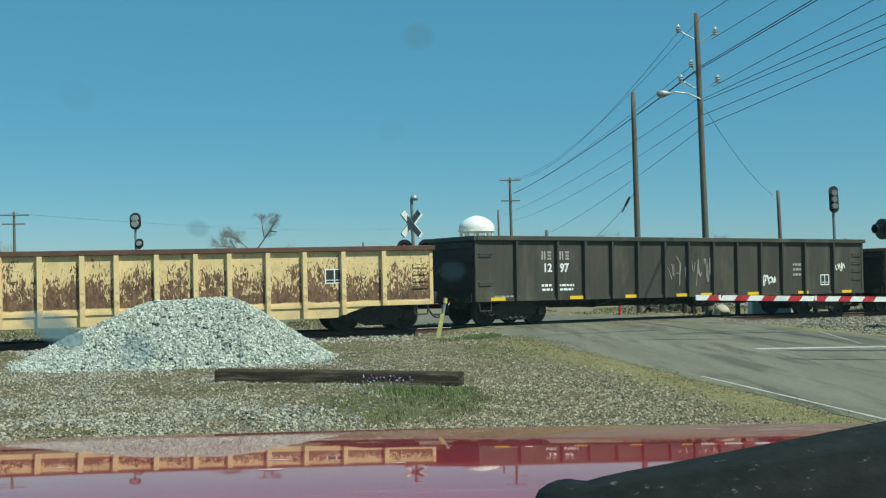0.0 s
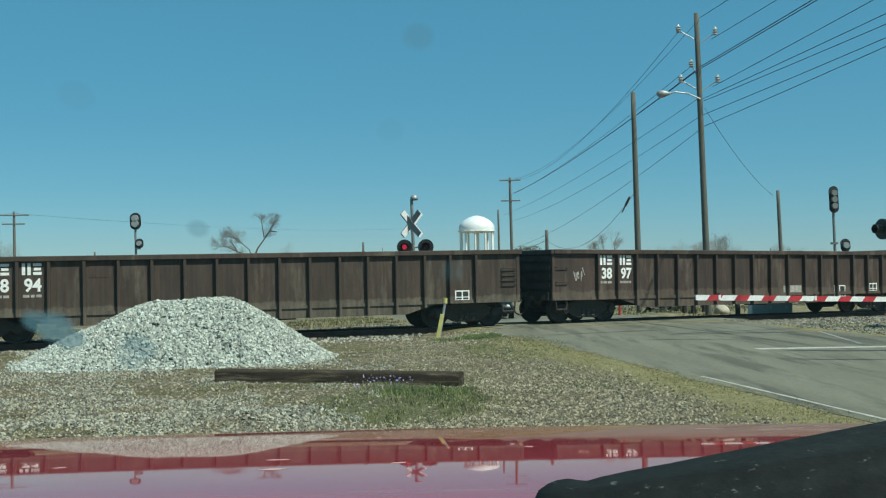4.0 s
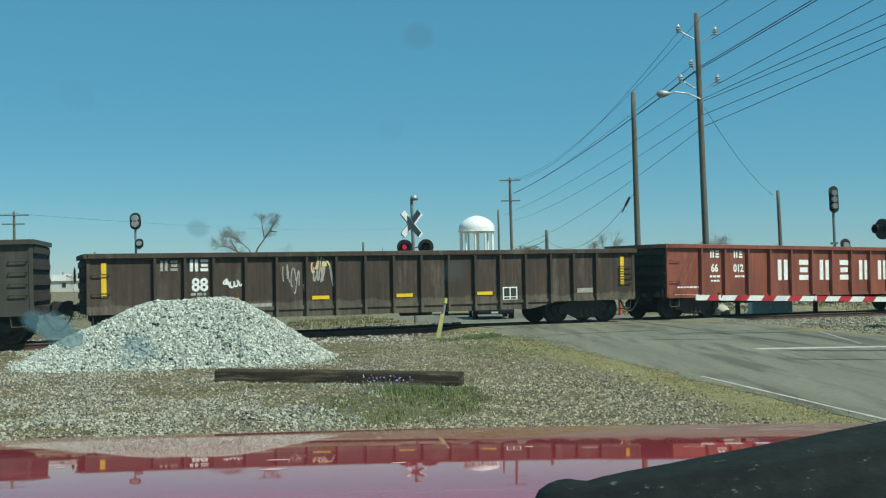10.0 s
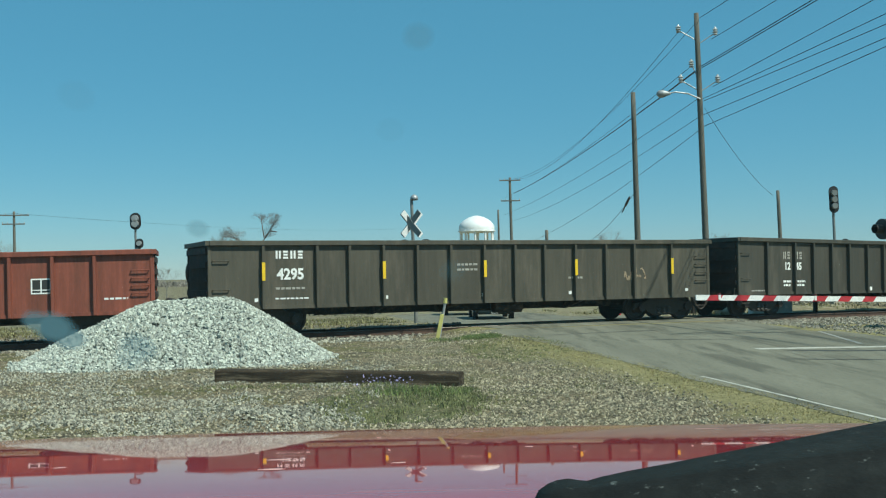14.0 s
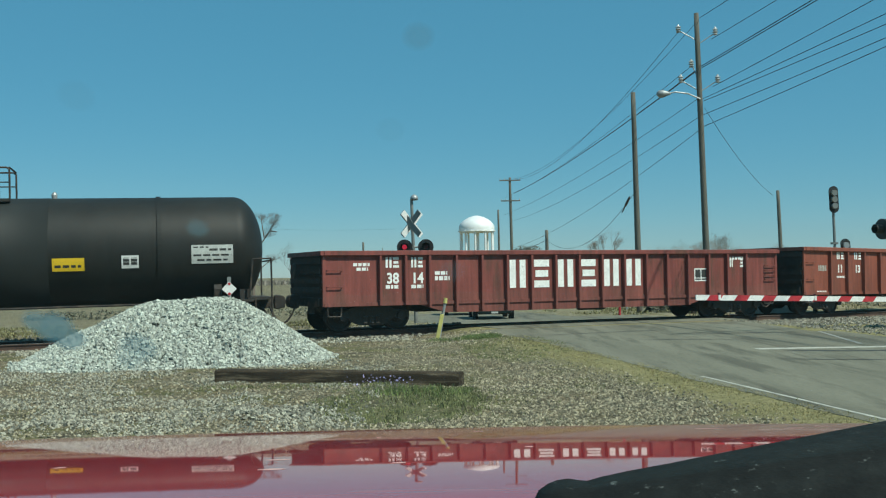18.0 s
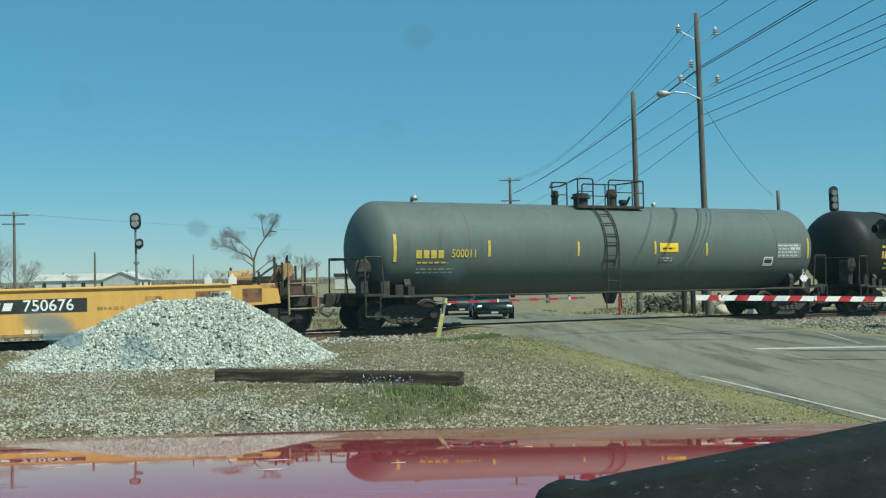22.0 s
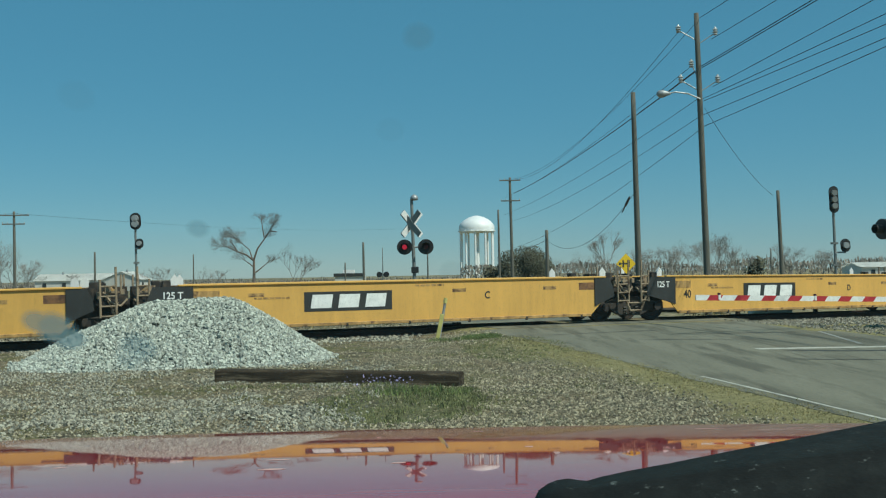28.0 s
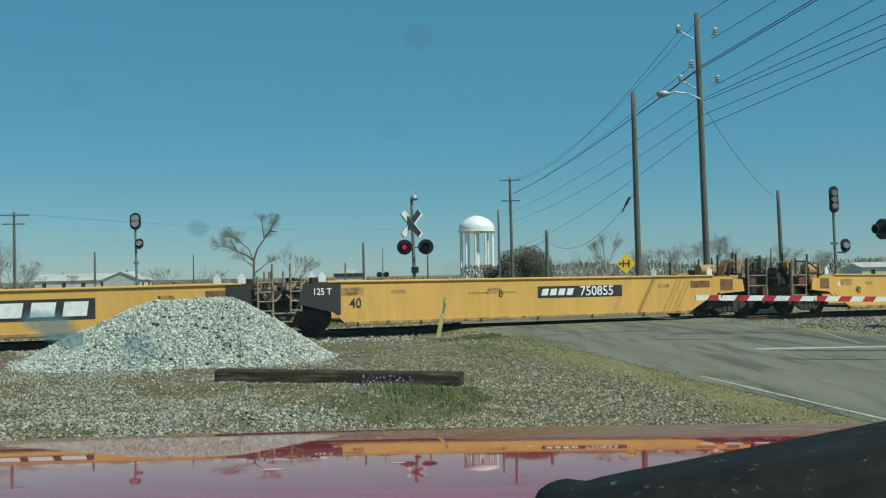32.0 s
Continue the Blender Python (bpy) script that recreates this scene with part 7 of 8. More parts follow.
                u += l + 0.05
        elif mk[0] == "blocks":
            for i in range(mk[3]):
                on_shell(mk[1] + i * mk[6], mk[2], mk[4], mk[5], mk[7])
        elif mk[0] == "text":
            x, z = mk[1], mk[2]
            zz = z - zc
            part("stencil", letters(mk[3], mk[4], mk[5], 0.85, 0.004), None, car, at=Matrix.Translation((x, -math.sqrt(R * R - zz * zz) - 0.012, z)) @ Matrix.Rotation(-math.asin(zz / R), 4, "X"))
    return car


M_greytext = mat("grey_label", (0.19, 0.215, 0.205), 0.7, vary=0.12, scale=8)
M_patch = mat("fresh_black_paint", (0.019, 0.021, 0.020), 0.62, vary=0.15, scale=1.0, bump=0.03, spec=0.25)


def build_tanks():
    b = tank_car("long black tank car with yellow lettering and top railing", M_black, 16.55,
                 [("bars", -6.93, 2.42, 1.45, 0.08, M_ystencil), ("blocks", -6.93, 2.02, 4, 0.13, 0.27, 0.185, M_ystencil), ("text", -5.86, 2.16, "30036", 0.36, M_ystencil), ("bars", -6.65, 1.80, 1.75, 0.07, M_ystencil), ("bars", -6.65, 1.63, 1.75, 0.07, M_ystencil),
                  ("plate", 2.72, 1.88, 0.80, 0.34, M_signyellow), ("bars", 2.78, 1.97, 0.68, 0.07, M_blackplate), ("plate", 4.45, 1.92, 0.44, 0.34, M_whiteref), ("plate", 4.49, 2.00, 0.16, 0.2, M_blackplate), ("plate", 4.69, 2.00, 0.16, 0.2, M_blackplate),
                  ("plate", 6.25, 2.00, 1.10, 0.50, M_placard), ("bars", 6.30, 2.42, 0.4, 0.04, M_blackplate), ("bars", 6.72, 2.34, 0.58, 0.06, M_blackplate), ("bars", 6.30, 2.20, 1.0, 0.05, M_blackplate), ("bars", 6.40, 2.07, 0.8, 0.05, M_blackplate)],
                 1.485, 2.40, ((-0.86, 1.65), -1.6, [(-0.98, 0.15, 0.26), (-0.15, 0.30, 0.42), (0.80, 0.17, 0.58)], [(-0.86, 0.15, 0.78), (1.0, 1.65, 0.78)], 0.12), seed=2, bands=((-5.27, 0.045, 0.03), (5.43, 0.06, 0.03)), patches=((-2.37, -1.10), (-1.06, 2.62)))
    couple(b, -32.70)
    g = tank_car("long grey tank car with yellow lettering and top railing", M_grey, 17.6,
                 [("plate", -8.02, 1.95, 0.10, 0.80, M_ystencil), ("blocks", -7.30, 2.05, 4, 0.18, 0.24, 0.24, M_ystencil), ("text", -5.72, 2.18, "500011", 0.34, M_ystencil), ("bars", -7.25, 1.90, 1.0, 0.05, M_ystencil), ("bars", -7.25, 1.72, 1.2, 0.04, M_faded), ("bars", -7.25, 1.62, 1.2, 0.04, M_faded), ("plate", -4.92, 2.1, 0.09, 0.48, M_ystencil), ("plate", -1.72, 2.1, 0.08, 0.45, M_ystencil), ("plate", 1.27, 2.15, 0.08, 0.42, M_ystencil), ("plate", 1.49, 2.22, 0.76, 0.30, M_signyellow), ("bars", 1.60, 2.31, 0.5, 0.06, M_blackplate), ("bars", 1.52, 2.00, 0.5, 0.05, M_faded), ("bars", 1.52, 1.92, 0.5, 0.05, M_faded),
                  ("plate", 3.42, 2.1, 0.07, 0.42, M_ystencil), ("plate", 6.60, 2.0, 1.10, 0.52, M_greytext), ("bars", 6.64, 2.42, 0.95, 0.05, M_placard), ("bars", 6.64, 2.31, 0.5, 0.04, M_placard), ("bars", 7.2, 2.30, 0.44, 0.08, M_placard), ("bars", 6.64, 2.19, 0.95, 0.05, M_placard), ("bars", 6.64, 2.07, 0.95, 0.05, M_placard), ("plate", 6.00, 1.75, 0.42, 0.30, M_whiteref), ("plate", 6.04, 1.79, 0.34, 0.22, M_blackplate), ("plate", 8.0, 1.98, 0.08, 0.72, M_ystencil)],
                 1.43, 2.36, ((-1.22, 1.34), -1.60, [(-0.60, 0.30, 0.44), (0.63, 0.18, 0.60), (1.10, 0.14, 0.26)], [(-1.22, -0.63, 0.82), (-0.02, 1.38, 0.80)], -0.64), seed=3, bands=((6.6, 0.03, 0.006), (-5.5, 0.03, 0.006)))
    couple(g, -51.67)


def well_unit(x0, x1, label, left_end, right_end, marks, seed=1):
    """One unit of an articulated well car between two joints. Ends: 'joint' or 'coupler'."""
    L = x1 - x0
    car = thing("well_car", label, "railway car", group="freight train cars")
    a, b = -L / 2, L / 2
    w0 = a + (1.15 if left_end == "joint" else 2.45)
    w1 = b - (1.15 if right_end == "joint" else 2.45)
    py = 1.44
    low, top = 0.24, 1.40
    for sgn in (-1, 1):
        slope0 = 0.55 if left_end == "joint" else 1.0
        slope1 = 0.55 if right_end == "joint" else 1.0
        poly = [(w0, 0.78), (w0, top), (w1, top), (w1, 0.78), (w1 - slope1, low), (w0 + slope0, low)]
        part("side_wall", prism(bmesh.new(), poly, sgn * py - 0.02, sgn * py + 0.02), M_yellow, car)
        part("top_chord", bx(bmesh.new(), w0, w1, sgn * py - 0.07, sgn * py + 0.06, top, top + 0.05), M_yellow, car, bevel=0.01)
        part("bottom_chord", bx(bmesh.new(), w0 + slope0, w1 - slope1, sgn * py - 0.06, sgn * py + 0.075, low - 0.03, low + 0.06), M_yellow_w, car, bevel=0.01)
        n = 7
        for i in range(n):
            x = w0 + 0.9 + (w1 - w0 - 1.8) * i / (n - 1)
            part("bracket", bx(bmesh.new(), x - 0.03, x + 0.03, sgn * py + min(0, sgn * 0.07), sgn * py + max(0, sgn * 0.07), low - 0.07, low + 0.03), M_dark, car)
        for x, w in ((w0 + 0.75, 0.35), (w1 - 0.55, 0.4)):
            part("rust_panel", bx(bmesh.new(), x - w, x + w, sgn * (py + 0.022) - 0.004, sgn * (py + 0.022) + 0.004, top - 0.36, top - 0.14), M_rustplate if w > 0.36 else M_yellow_w, car, "brown rusted panel")
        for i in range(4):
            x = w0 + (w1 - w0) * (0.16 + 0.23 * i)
            # thin plate, not a recess: the slot's shade is in its darker yellow
            part("tie_slot", bx(bmesh.new(), x - 0.22, x + 0.22, sgn * (py + 0.022) - 0.003, sgn * (py + 0.022) + 0.003, top - 0.33, top - 0.23), M_yellow_w, car, "lashing slot with painted shade")
    part("well_floor", bx(bmesh.new(), w0 + 0.9, w1 - 0.9, -py + 0.02, py - 0.02, low - 0.02, low + 0.06), M_dark, car)
    for sgn, wx, end, ex in ((-1, w0, left_end, a), (1, w1, right_end, b)):
        part("bulkhead", bx(bmesh.new(), wx - 0.03, wx + 0.03, -py + 0.02, py - 0.02, 0.72, top), M_yellow_w, car)
        if end == "joint":
            # dark painted end of the side with the deck over the shared truck
            for sy in (-1, 1):
                out = 0.66 if sgn < 0 else 0.12
                pl = [(wx - sgn * 0.4, 0.52), (wx - sgn * 0.4, top - 0.004), (wx + sgn * out, top - 0.004), (wx + sgn * (out + 0.14), 1.10), (wx + sgn * (out + 0.18), 0.82)]
                part("end_plate", prism(bmesh.new(), pl, sy * (py + 0.03) - 0.02, sy * (py + 0.03) + 0.02), M_blackplate, car, "black end plate")
            part("deck", bx(bmesh.new(), min(wx, ex), max(wx, ex) - 0.0, -1.25, 1.25, 0.95, 1.08), M_dark, car)
            lock = bmesh.new()
            for y in (-1.1, 1.1):
                bx(lock, wx + sgn * 0.25 - 0.12, wx + sgn * 0.25 + 0.12, y - 0.12, y + 0.12, 1.05, 1.56)
            bx(lock, wx + sgn * 0.5 - 0.1, wx + sgn * 0.5 + 0.1, -1.1, 1.1, 1.15, 1.35)
            part("corner_guide", lock, M_dark, car, bevel=0.02)
            grab = bmesh.new()
            g0, g1 = (0.45, 0.85) if sgn > 0 else (0.75, 1.05)
            for u in (g0, g1):
                pipe(grab, [(wx + sgn * u, -1.46, 0.62), (wx + sgn * u, -1.46, 1.62 if u == g0 else 1.95)], 0.032, 6)
            for z in (0.66, 0.92, 1.18, 1.44):
                pipe(grab, [(wx + sgn * g0, -1.46, z), (wx + sgn * g1, -1.46, z)], 0.026, 6)
            for y in (0.9, -0.3):
                pipe(grab, [(wx + sgn * 0.9, y, 1.0), (wx + sgn * 0.9, y, 1.75)], 0.03, 6)
            pipe(grab, [(wx + sgn * 0.5, -1.2, 1.30), (wx + sgn * 0.75, -1.25, 0.8), (wx + sgn * 1.0, -1.2, 1.2)], 0.03, 6)
            part("ladder", grab, M_tan, car)
            mass = bmesh.new()
            bx(mass, min(wx, ex), max(wx, ex), -1.0, 1.0, 0.50, 0.96)
            bx(mass, wx + sgn * 0.15 - 0.14, wx + sgn * 0.15 + 0.14, -1.30, 1.30, 1.08, 1.40)
            for u, y, w, z in ((0.45, -0.9, 0.16, 1.38), (0.85, -0.4, 0.22, 1.30), (0.7, 0.5, 0.3, 1.42), (1.0, -1.05, 0.10, 1.22), (0.35, 0.1, 0.12, 1.52)):
                bx(mass, wx + sgn * u - w, wx + sgn * u + w, y - 0.2, y + 0.2, 1.06, z)
            part("articulation_gear", mass, M_dark, car, "dark greasy articulation gear")
            bits = bmesh.new()
            for u, y, w, z0, z1 in ((0.62, -1.12, 0.07, 1.10, 1.44), (0.98, -0.95, 0.05, 1.0, 1.36), (0.40, -1.28, 0.05, 1.12, 1.30), (0.80, -1.2, 0.16, 1.26, 1.31)):
                bx(bits, wx + sgn * u - w, wx + sgn * u + w, y - 0.05, y + 0.05, z0, z1)
            pipe(bits, [(wx + sgn * 0.55, -1.30, 1.25), (wx + sgn * 0.72, -1.34, 1.0), (wx + sgn * 0.95, -1.30, 0.92), (wx + sgn * 1.12, -1.25, 1.10)], 0.028, 6)
            if sgn > 0:
                pipe(bits, [(ex - 0.42, -1.36, 0.82), (ex - 0.20, -1.36, 0.34), (ex + 0.20, -1.36, 0.34), (ex + 0.42, -1.36, 0.82)], 0.035, 6)
                pipe(bits, [(ex - 0.30, -1.36, 0.58), (ex + 0.30, -1.36, 0.58)], 0.03, 6)
            part("brake_rigging", bits, M_tan, car, "tan brake levers and step frame")
            part("hopper_bracket", prism(bmesh.new(), [(wx + sgn * 0.3, 1.08), (wx + sgn * 1.0, 1.08), (wx + sgn * 0.6, 1.42)], -0.5, 0.5), M_yellow_w, car)
        else:
            for sy in (-1, 1):
                part("end_plate", prism(bmesh.new(), [(wx - sgn * 0.05, 0.60), (wx - sgn * 0.05, top - 0.01), (wx + sgn * 0.75, top - 0.01), (wx + sgn * 0.85, top - 0.10), (wx + sgn * 1.25, top - 0.12), (wx + sgn * 1.32, 0.88), (wx + sgn * 0.3, 0.82)], sy * py - 0.025, sy * py + 0.025), M_yellow, car)
            part("rust_panel", bx(bmesh.new(), wx + sgn * 0.55 - 0.26, wx + sgn * 0.55 + 0.26, -py - 0.034, -py - 0.022, 0.93, 1.30), M_rustplate, car, "brown rusted panel")
            part("deck", bx(bmesh.new(), min(wx, wx + sgn * 2.3), max(wx, wx + sgn * 2.3), -1.2, 1.2, 0.98, 1.08), M_dark, car)
            part("brake_drum", lathe(bmesh.new(), [(-0.32, 0.12), (-0.32, 0.2), (0.32, 0.2), (0.32, 0.12)], "x", 18), M_yellow_w, car, at=Matrix.Translation((wx + sgn * 0.30, -0.7, 1.60)))
            part("drum_stand", bx(bmesh.new(), wx + sgn * 0.35 - 0.4, wx + sgn * 0.35 + 0.4, -0.95, -0.45, 1.06, 1.45), M_dark, car)
            hitch = prism(bmesh.new(), [(wx + sgn * 0.9, 1.08), (wx + sgn * 1.35, 1.08), (wx + sgn * 1.6, 1.85), (wx + sgn * 1.5, 1.95), (wx + sgn * 1.3, 1.75)], -0.55, -0.25)
            part("hitch_arm", hitch, M_rustplate, car)
            part("sheave", lathe(bmesh.new(), [(-0.5, 0.1), (-0.5, 0.2), (-0.3, 0.2), (-0.3, 0.1)], "y", 14), M_yellow_w, car, at=Matrix.Translation((wx + sgn * 1.6, -0.3, 1.78)))
            er = bmesh.new()
            for u in (1.55, 2.35):
                pipe(er, [(wx + sgn * u, -1.4, 0.55), (wx + sgn * u, -1.4, 1.95)], 0.03, 6)
                pipe(er, [(wx + sgn * u, 1.4, 0.75), (wx + sgn * u, 1.4, 1.95)], 0.03, 6)
            for z in (0.7, 1.05, 1.4):
                pipe(er, [(wx + sgn * 1.55, -1.4, z), (wx + sgn * 2.35, -1.4, z)], 0.024, 6)
            part("end_railing", er, M_tan, car)
            gear = bmesh.new()
            for u, y, z in ((0.75, -1.35, 1.75), (1.2, -1.2, 2.15), (1.45, -0.9, 2.0), (0.2, 1.1, 1.9), (1.9, 0.9, 2.05), (2.05, -1.1, 1.85), (1.65, -0.5, 2.2), (1.75, 0.4, 2.15), (1.95, 0.0, 1.9), (1.55, 1.2, 2.0)):
                pipe(gear, [(wx + sgn * u, y, 1.05), (wx + sgn * u, y, z)], 0.035, 6)
            pipe(gear, [(wx + sgn * 0.75, -1.35, 1.6), (wx + sgn * 1.2, -1.2, 1.9), (wx + sgn * 1.45, -0.9, 1.9)], 0.03, 6)
            pipe(gear, [(wx + sgn * 1.5, -1.1, 1.1), (wx + sgn * 1.9, -1.1, 0.7), (wx + sgn * 2.4, -0.9, 0.55), (wx + sgn * 2.7, -0.5, 0.75)], 0.03, 6)
            part("brake_gear", gear, M_dark, car)
            bulk = bmesh.new()
            for u, y, w, d, z0, z1 in ((1.15, 0.35, 0.38, 0.5, 1.06, 1.62), (1.75, 0.15, 0.30, 0.7, 1.06, 1.50), (2.15, 0.0, 0.16, 0.8, 1.0, 1.32), (1.9, -1.0, 0.22, 0.2, 0.62, 1.0), (2.25, -0.7, 0.10, 0.12, 0.45, 1.1)):
                bx(bulk, wx + sgn * u - w, wx + sgn * u + w, y - d, y + d, z0, z1)
            pipe(bulk, [(wx + sgn * 2.3, -0.9, 0.95), (wx + sgn * 2.5, -0.9, 0.55), (wx + sgn * 2.75, -0.8, 0.42), (wx + sgn * 2.95, -0.6, 0.62)], 0.04, 6)
            part("brake_cylinder", bulk, M_dark, car, "dark greasy brake cylinders and pipes", bevel=0.02)
            for u, y, w, z in ((0.9, -1.15, 0.30, 1.42), (1.35, -0.6, 0.14, 1.45), (0.55, 0.9, 0.35, 1.5), (1.75, -1.2, 0.18, 1.35), (1.75, -0.2, 0.10, 1.7), (1.55, 0.6, 0.1, 1.6)):
                part("gear_box", bx(bmesh.new(), wx + sgn * u - w, wx + sgn * u + w, y - 0.18, y + 0.18, 1.07, z), M_rustchord if u > 1 else M_yellow_w, car, bevel=0.02)
            part("end_beam", bx(bmesh.new(), wx + sgn * 2.3 - 0.12, wx + sgn * 2.3 + 0.12, -1.4, 1.4, 0.72, 1.0), M_rustchord, car)
            part("draft_sill", bx(bmesh.new(), min(wx, wx + sgn * 2.5), max(wx, wx + sgn * 2.5), -0.28, 0.28, 0.66, 0.98), M_dark, car)
            add_truck(car, wx + sgn * 0.95)
            m = Matrix.Translation((wx + sgn * 2.55, 0, 0)) @ Matrix.Rotation(0 if sgn > 0 else math.pi, 4, "Z")
            part("coupler", COUPLER, None, car, at=m)
        for u in (0.25, 0.75):
            part("cone_guide", prism(bmesh.new(), [(-0.11, 0), (0.11, 0), (0.11, 0.16), (0.0, 0.30), (-0.11, 0.16)], -0.02, 0.02), M_whiteref, car, "white pointed guide plate", at=Matrix.Translation((wx - sgn * u + sgn * 0.3, -1.2 if u < 0.5 else 1.2, top + 0.03)))
    if right_end == "joint":
        add_truck(car, b, 1.08)
    yf = -py - 0.026
    rng = random.Random(seed)
    for mk in marks:
        kind, x, z = mk[0], mk[1], mk[2]
        if kind == "text":
            part("stencil", letters(mk[3], mk[4], mk[5], mk[6] if len(mk) > 6 else 0.9, 0.004), None, car, at=Matrix.Translation((x, yf - (mk[7] if len(mk) > 7 else 0), z)))
        elif kind == "plate":
            part("plate", bx(bmesh.new(), x, x + mk[3], yf, yf + 0.006, z, z + mk[4]), mk[5], car)
        elif kind == "slant":
            n, w, h, step = mk[3:7]
            for i in range(n):
                bm = prism(bmesh.new(), [(x + i * step, z), (x + i * step + w, z), (x + i * step + w + 0.06, z + h), (x + i * step + 0.06, z + h)], yf - 0.008, yf - 0.002)
                part("letter_block", bm, M_white, car, "white slanted block lettering")
        elif kind == "bars":
            bm = bmesh.new()
            bar_text(bm, x, z, mk[3], mk[4], rng, yf)
            part("small_stencil", bm, mk[5], car)
    return car


def logo_plate(x):
    return [("plate", x, 0.62, 2.6, 0.55, M_blackplate), ("slant", x + 0.18, 0.71, 3, 0.60, 0.38, 0.80)]


def number_plate_marks(x, num):
    return [("plate", x, 0.82, 3.1, 0.36, M_blackplate), ("slant", x + 0.12, 0.90, 4, 0.22, 0.20, 0.30), ("text", x + 2.15, 1.0, num, 0.42, M_white, 1.0, 0.004)]


def build_wells():
    joints = [-79.0, -94.45, -109.88, -125.34]
    lab = "yellow low well car unit with white lettering on black"
    dk = M_blackplate
    A0, A1 = joints[0], -61.75
    u = well_unit(A0, A1, "yellow well car end unit with handbrake and railings", "joint", "coupler",
                  number_plate_marks(-71.03 - (A0 + A1) / 2, "750676") + [("text", -(A1 - A0) / 2 + 1.0, 1.15, "125 T", 0.26, M_white, 0.9, 0.03), ("text", -6.62, 0.80, "40", 0.36, dk), ("text", -1.47, 0.92, "A", 0.36, dk), ("plate", 5.6, 0.95, 0.55, 0.3, M_whiteref), ("plate", 5.64, 1.0, 0.2, 0.2, dk), ("plate", 5.9, 1.0, 0.2, 0.2, dk), ("bars", -4.6, 0.98, 1.6, 0.05, M_yellow_w), ("bars", 2.7, 0.85, 0.7, 0.08, M_yellow_w), ("bars", 0.9, 0.3, 0.6, 0.1, M_white)], 1)
    couple(u, (A0 + A1) / 2)
    for j, letter in ((0, "E"), (1, "D"), (2, "C")):
        x1, x0 = joints[j], joints[j + 1]
        h = (x1 - x0) / 2
        mk = logo_plate({"C": -3.13, "D": -3.0, "E": 0.5}[letter])
        mk += [("text", -2.51 if letter == "E" else 2.5, 0.95, letter, 0.30, dk), ("text", -h + 1.0, 1.15, "125 T", 0.26, M_white, 0.9, 0.03), ("text", -h + 2.1, 0.82, "40", 0.36, dk), ("bars", 0.2, 1.26, 0.9, 0.06, M_yellow_w), ("bars", -h + 3.2, 1.0, 1.0, 0.05, M_yellow_w)]
        couple(well_unit(x0, x1, lab, "joint", "joint", mk, 3 + j), (x0 + x1) / 2)
    B1, B0 = joints[3], -142.55
    h = (B1 - B0) / 2
    u = well_unit(B0, B1, "yellow well car end unit with a small green label", "coupler", "joint",
                  number_plate_marks(-136.33 - (B0 + B1) / 2, "750676") + [("plate", -136.6 - (B0 + B1) / 2, 1.16, 0.38, 0.22, M_green), ("text", -132.1 - (B0 + B1) / 2, 0.92, "B", 0.34, dk), ("text", -138.6 - (B0 + B1) / 2, 0.85, "40", 0.36, dk), ("plate", -5.9, 1.02, 0.25, 0.15, M_whiteref), ("bars", 3.0, 0.9, 0.8, 0.06, M_yellow_w)], 7)
    couple(u, (B0 + B1) / 2)
    A1, A0 = -143.4, -160.55
    h = (A1 - A0) / 2
    u = well_unit(A0, A1, "yellow well car end unit with handbrake and railings", "joint", "coupler",
                  number_plate_marks(-152.61 - (A0 + A1) / 2, "750855") + [("text", -h + 1.0, 1.15, "125 T", 0.26, M_white, 0.9, 0.03), ("text", -h + 2.0, 0.80, "40", 0.40, dk), ("text", -153.9 - (A0 + A1) / 2, 0.98, "B", 0.30, dk), ("bars", -3.0, 1.0, 1.6, 0.05, M_yellow_w)], 8)
    couple(u, (A0 + A1) / 2)
    x1, x0 = A0, A0 - 15.45
    couple(well_unit(x0, x1, lab, "joint", "joint", logo_plate(0.2) + [("text", -6.7, 1.15, "125 T", 0.26, M_white, 0.9, 0.03), ("text", 2.2, 0.95, "C", 0.30, dk)], 9), (x0 + x1) / 2)


M_rustplate = mat("brown_rust", (0.22, 0.11, 0.048), 0.85, vary=0.3, scale=4, stain=(0.10, 0.05, 0.03), stain_amount=0.35, stain_scale=5, bump=0.2)
M_green = mat("green_label", (0.35, 0.62, 0.18), 0.6, vary=0.1)
build_train()
build_tanks()
build_wells()


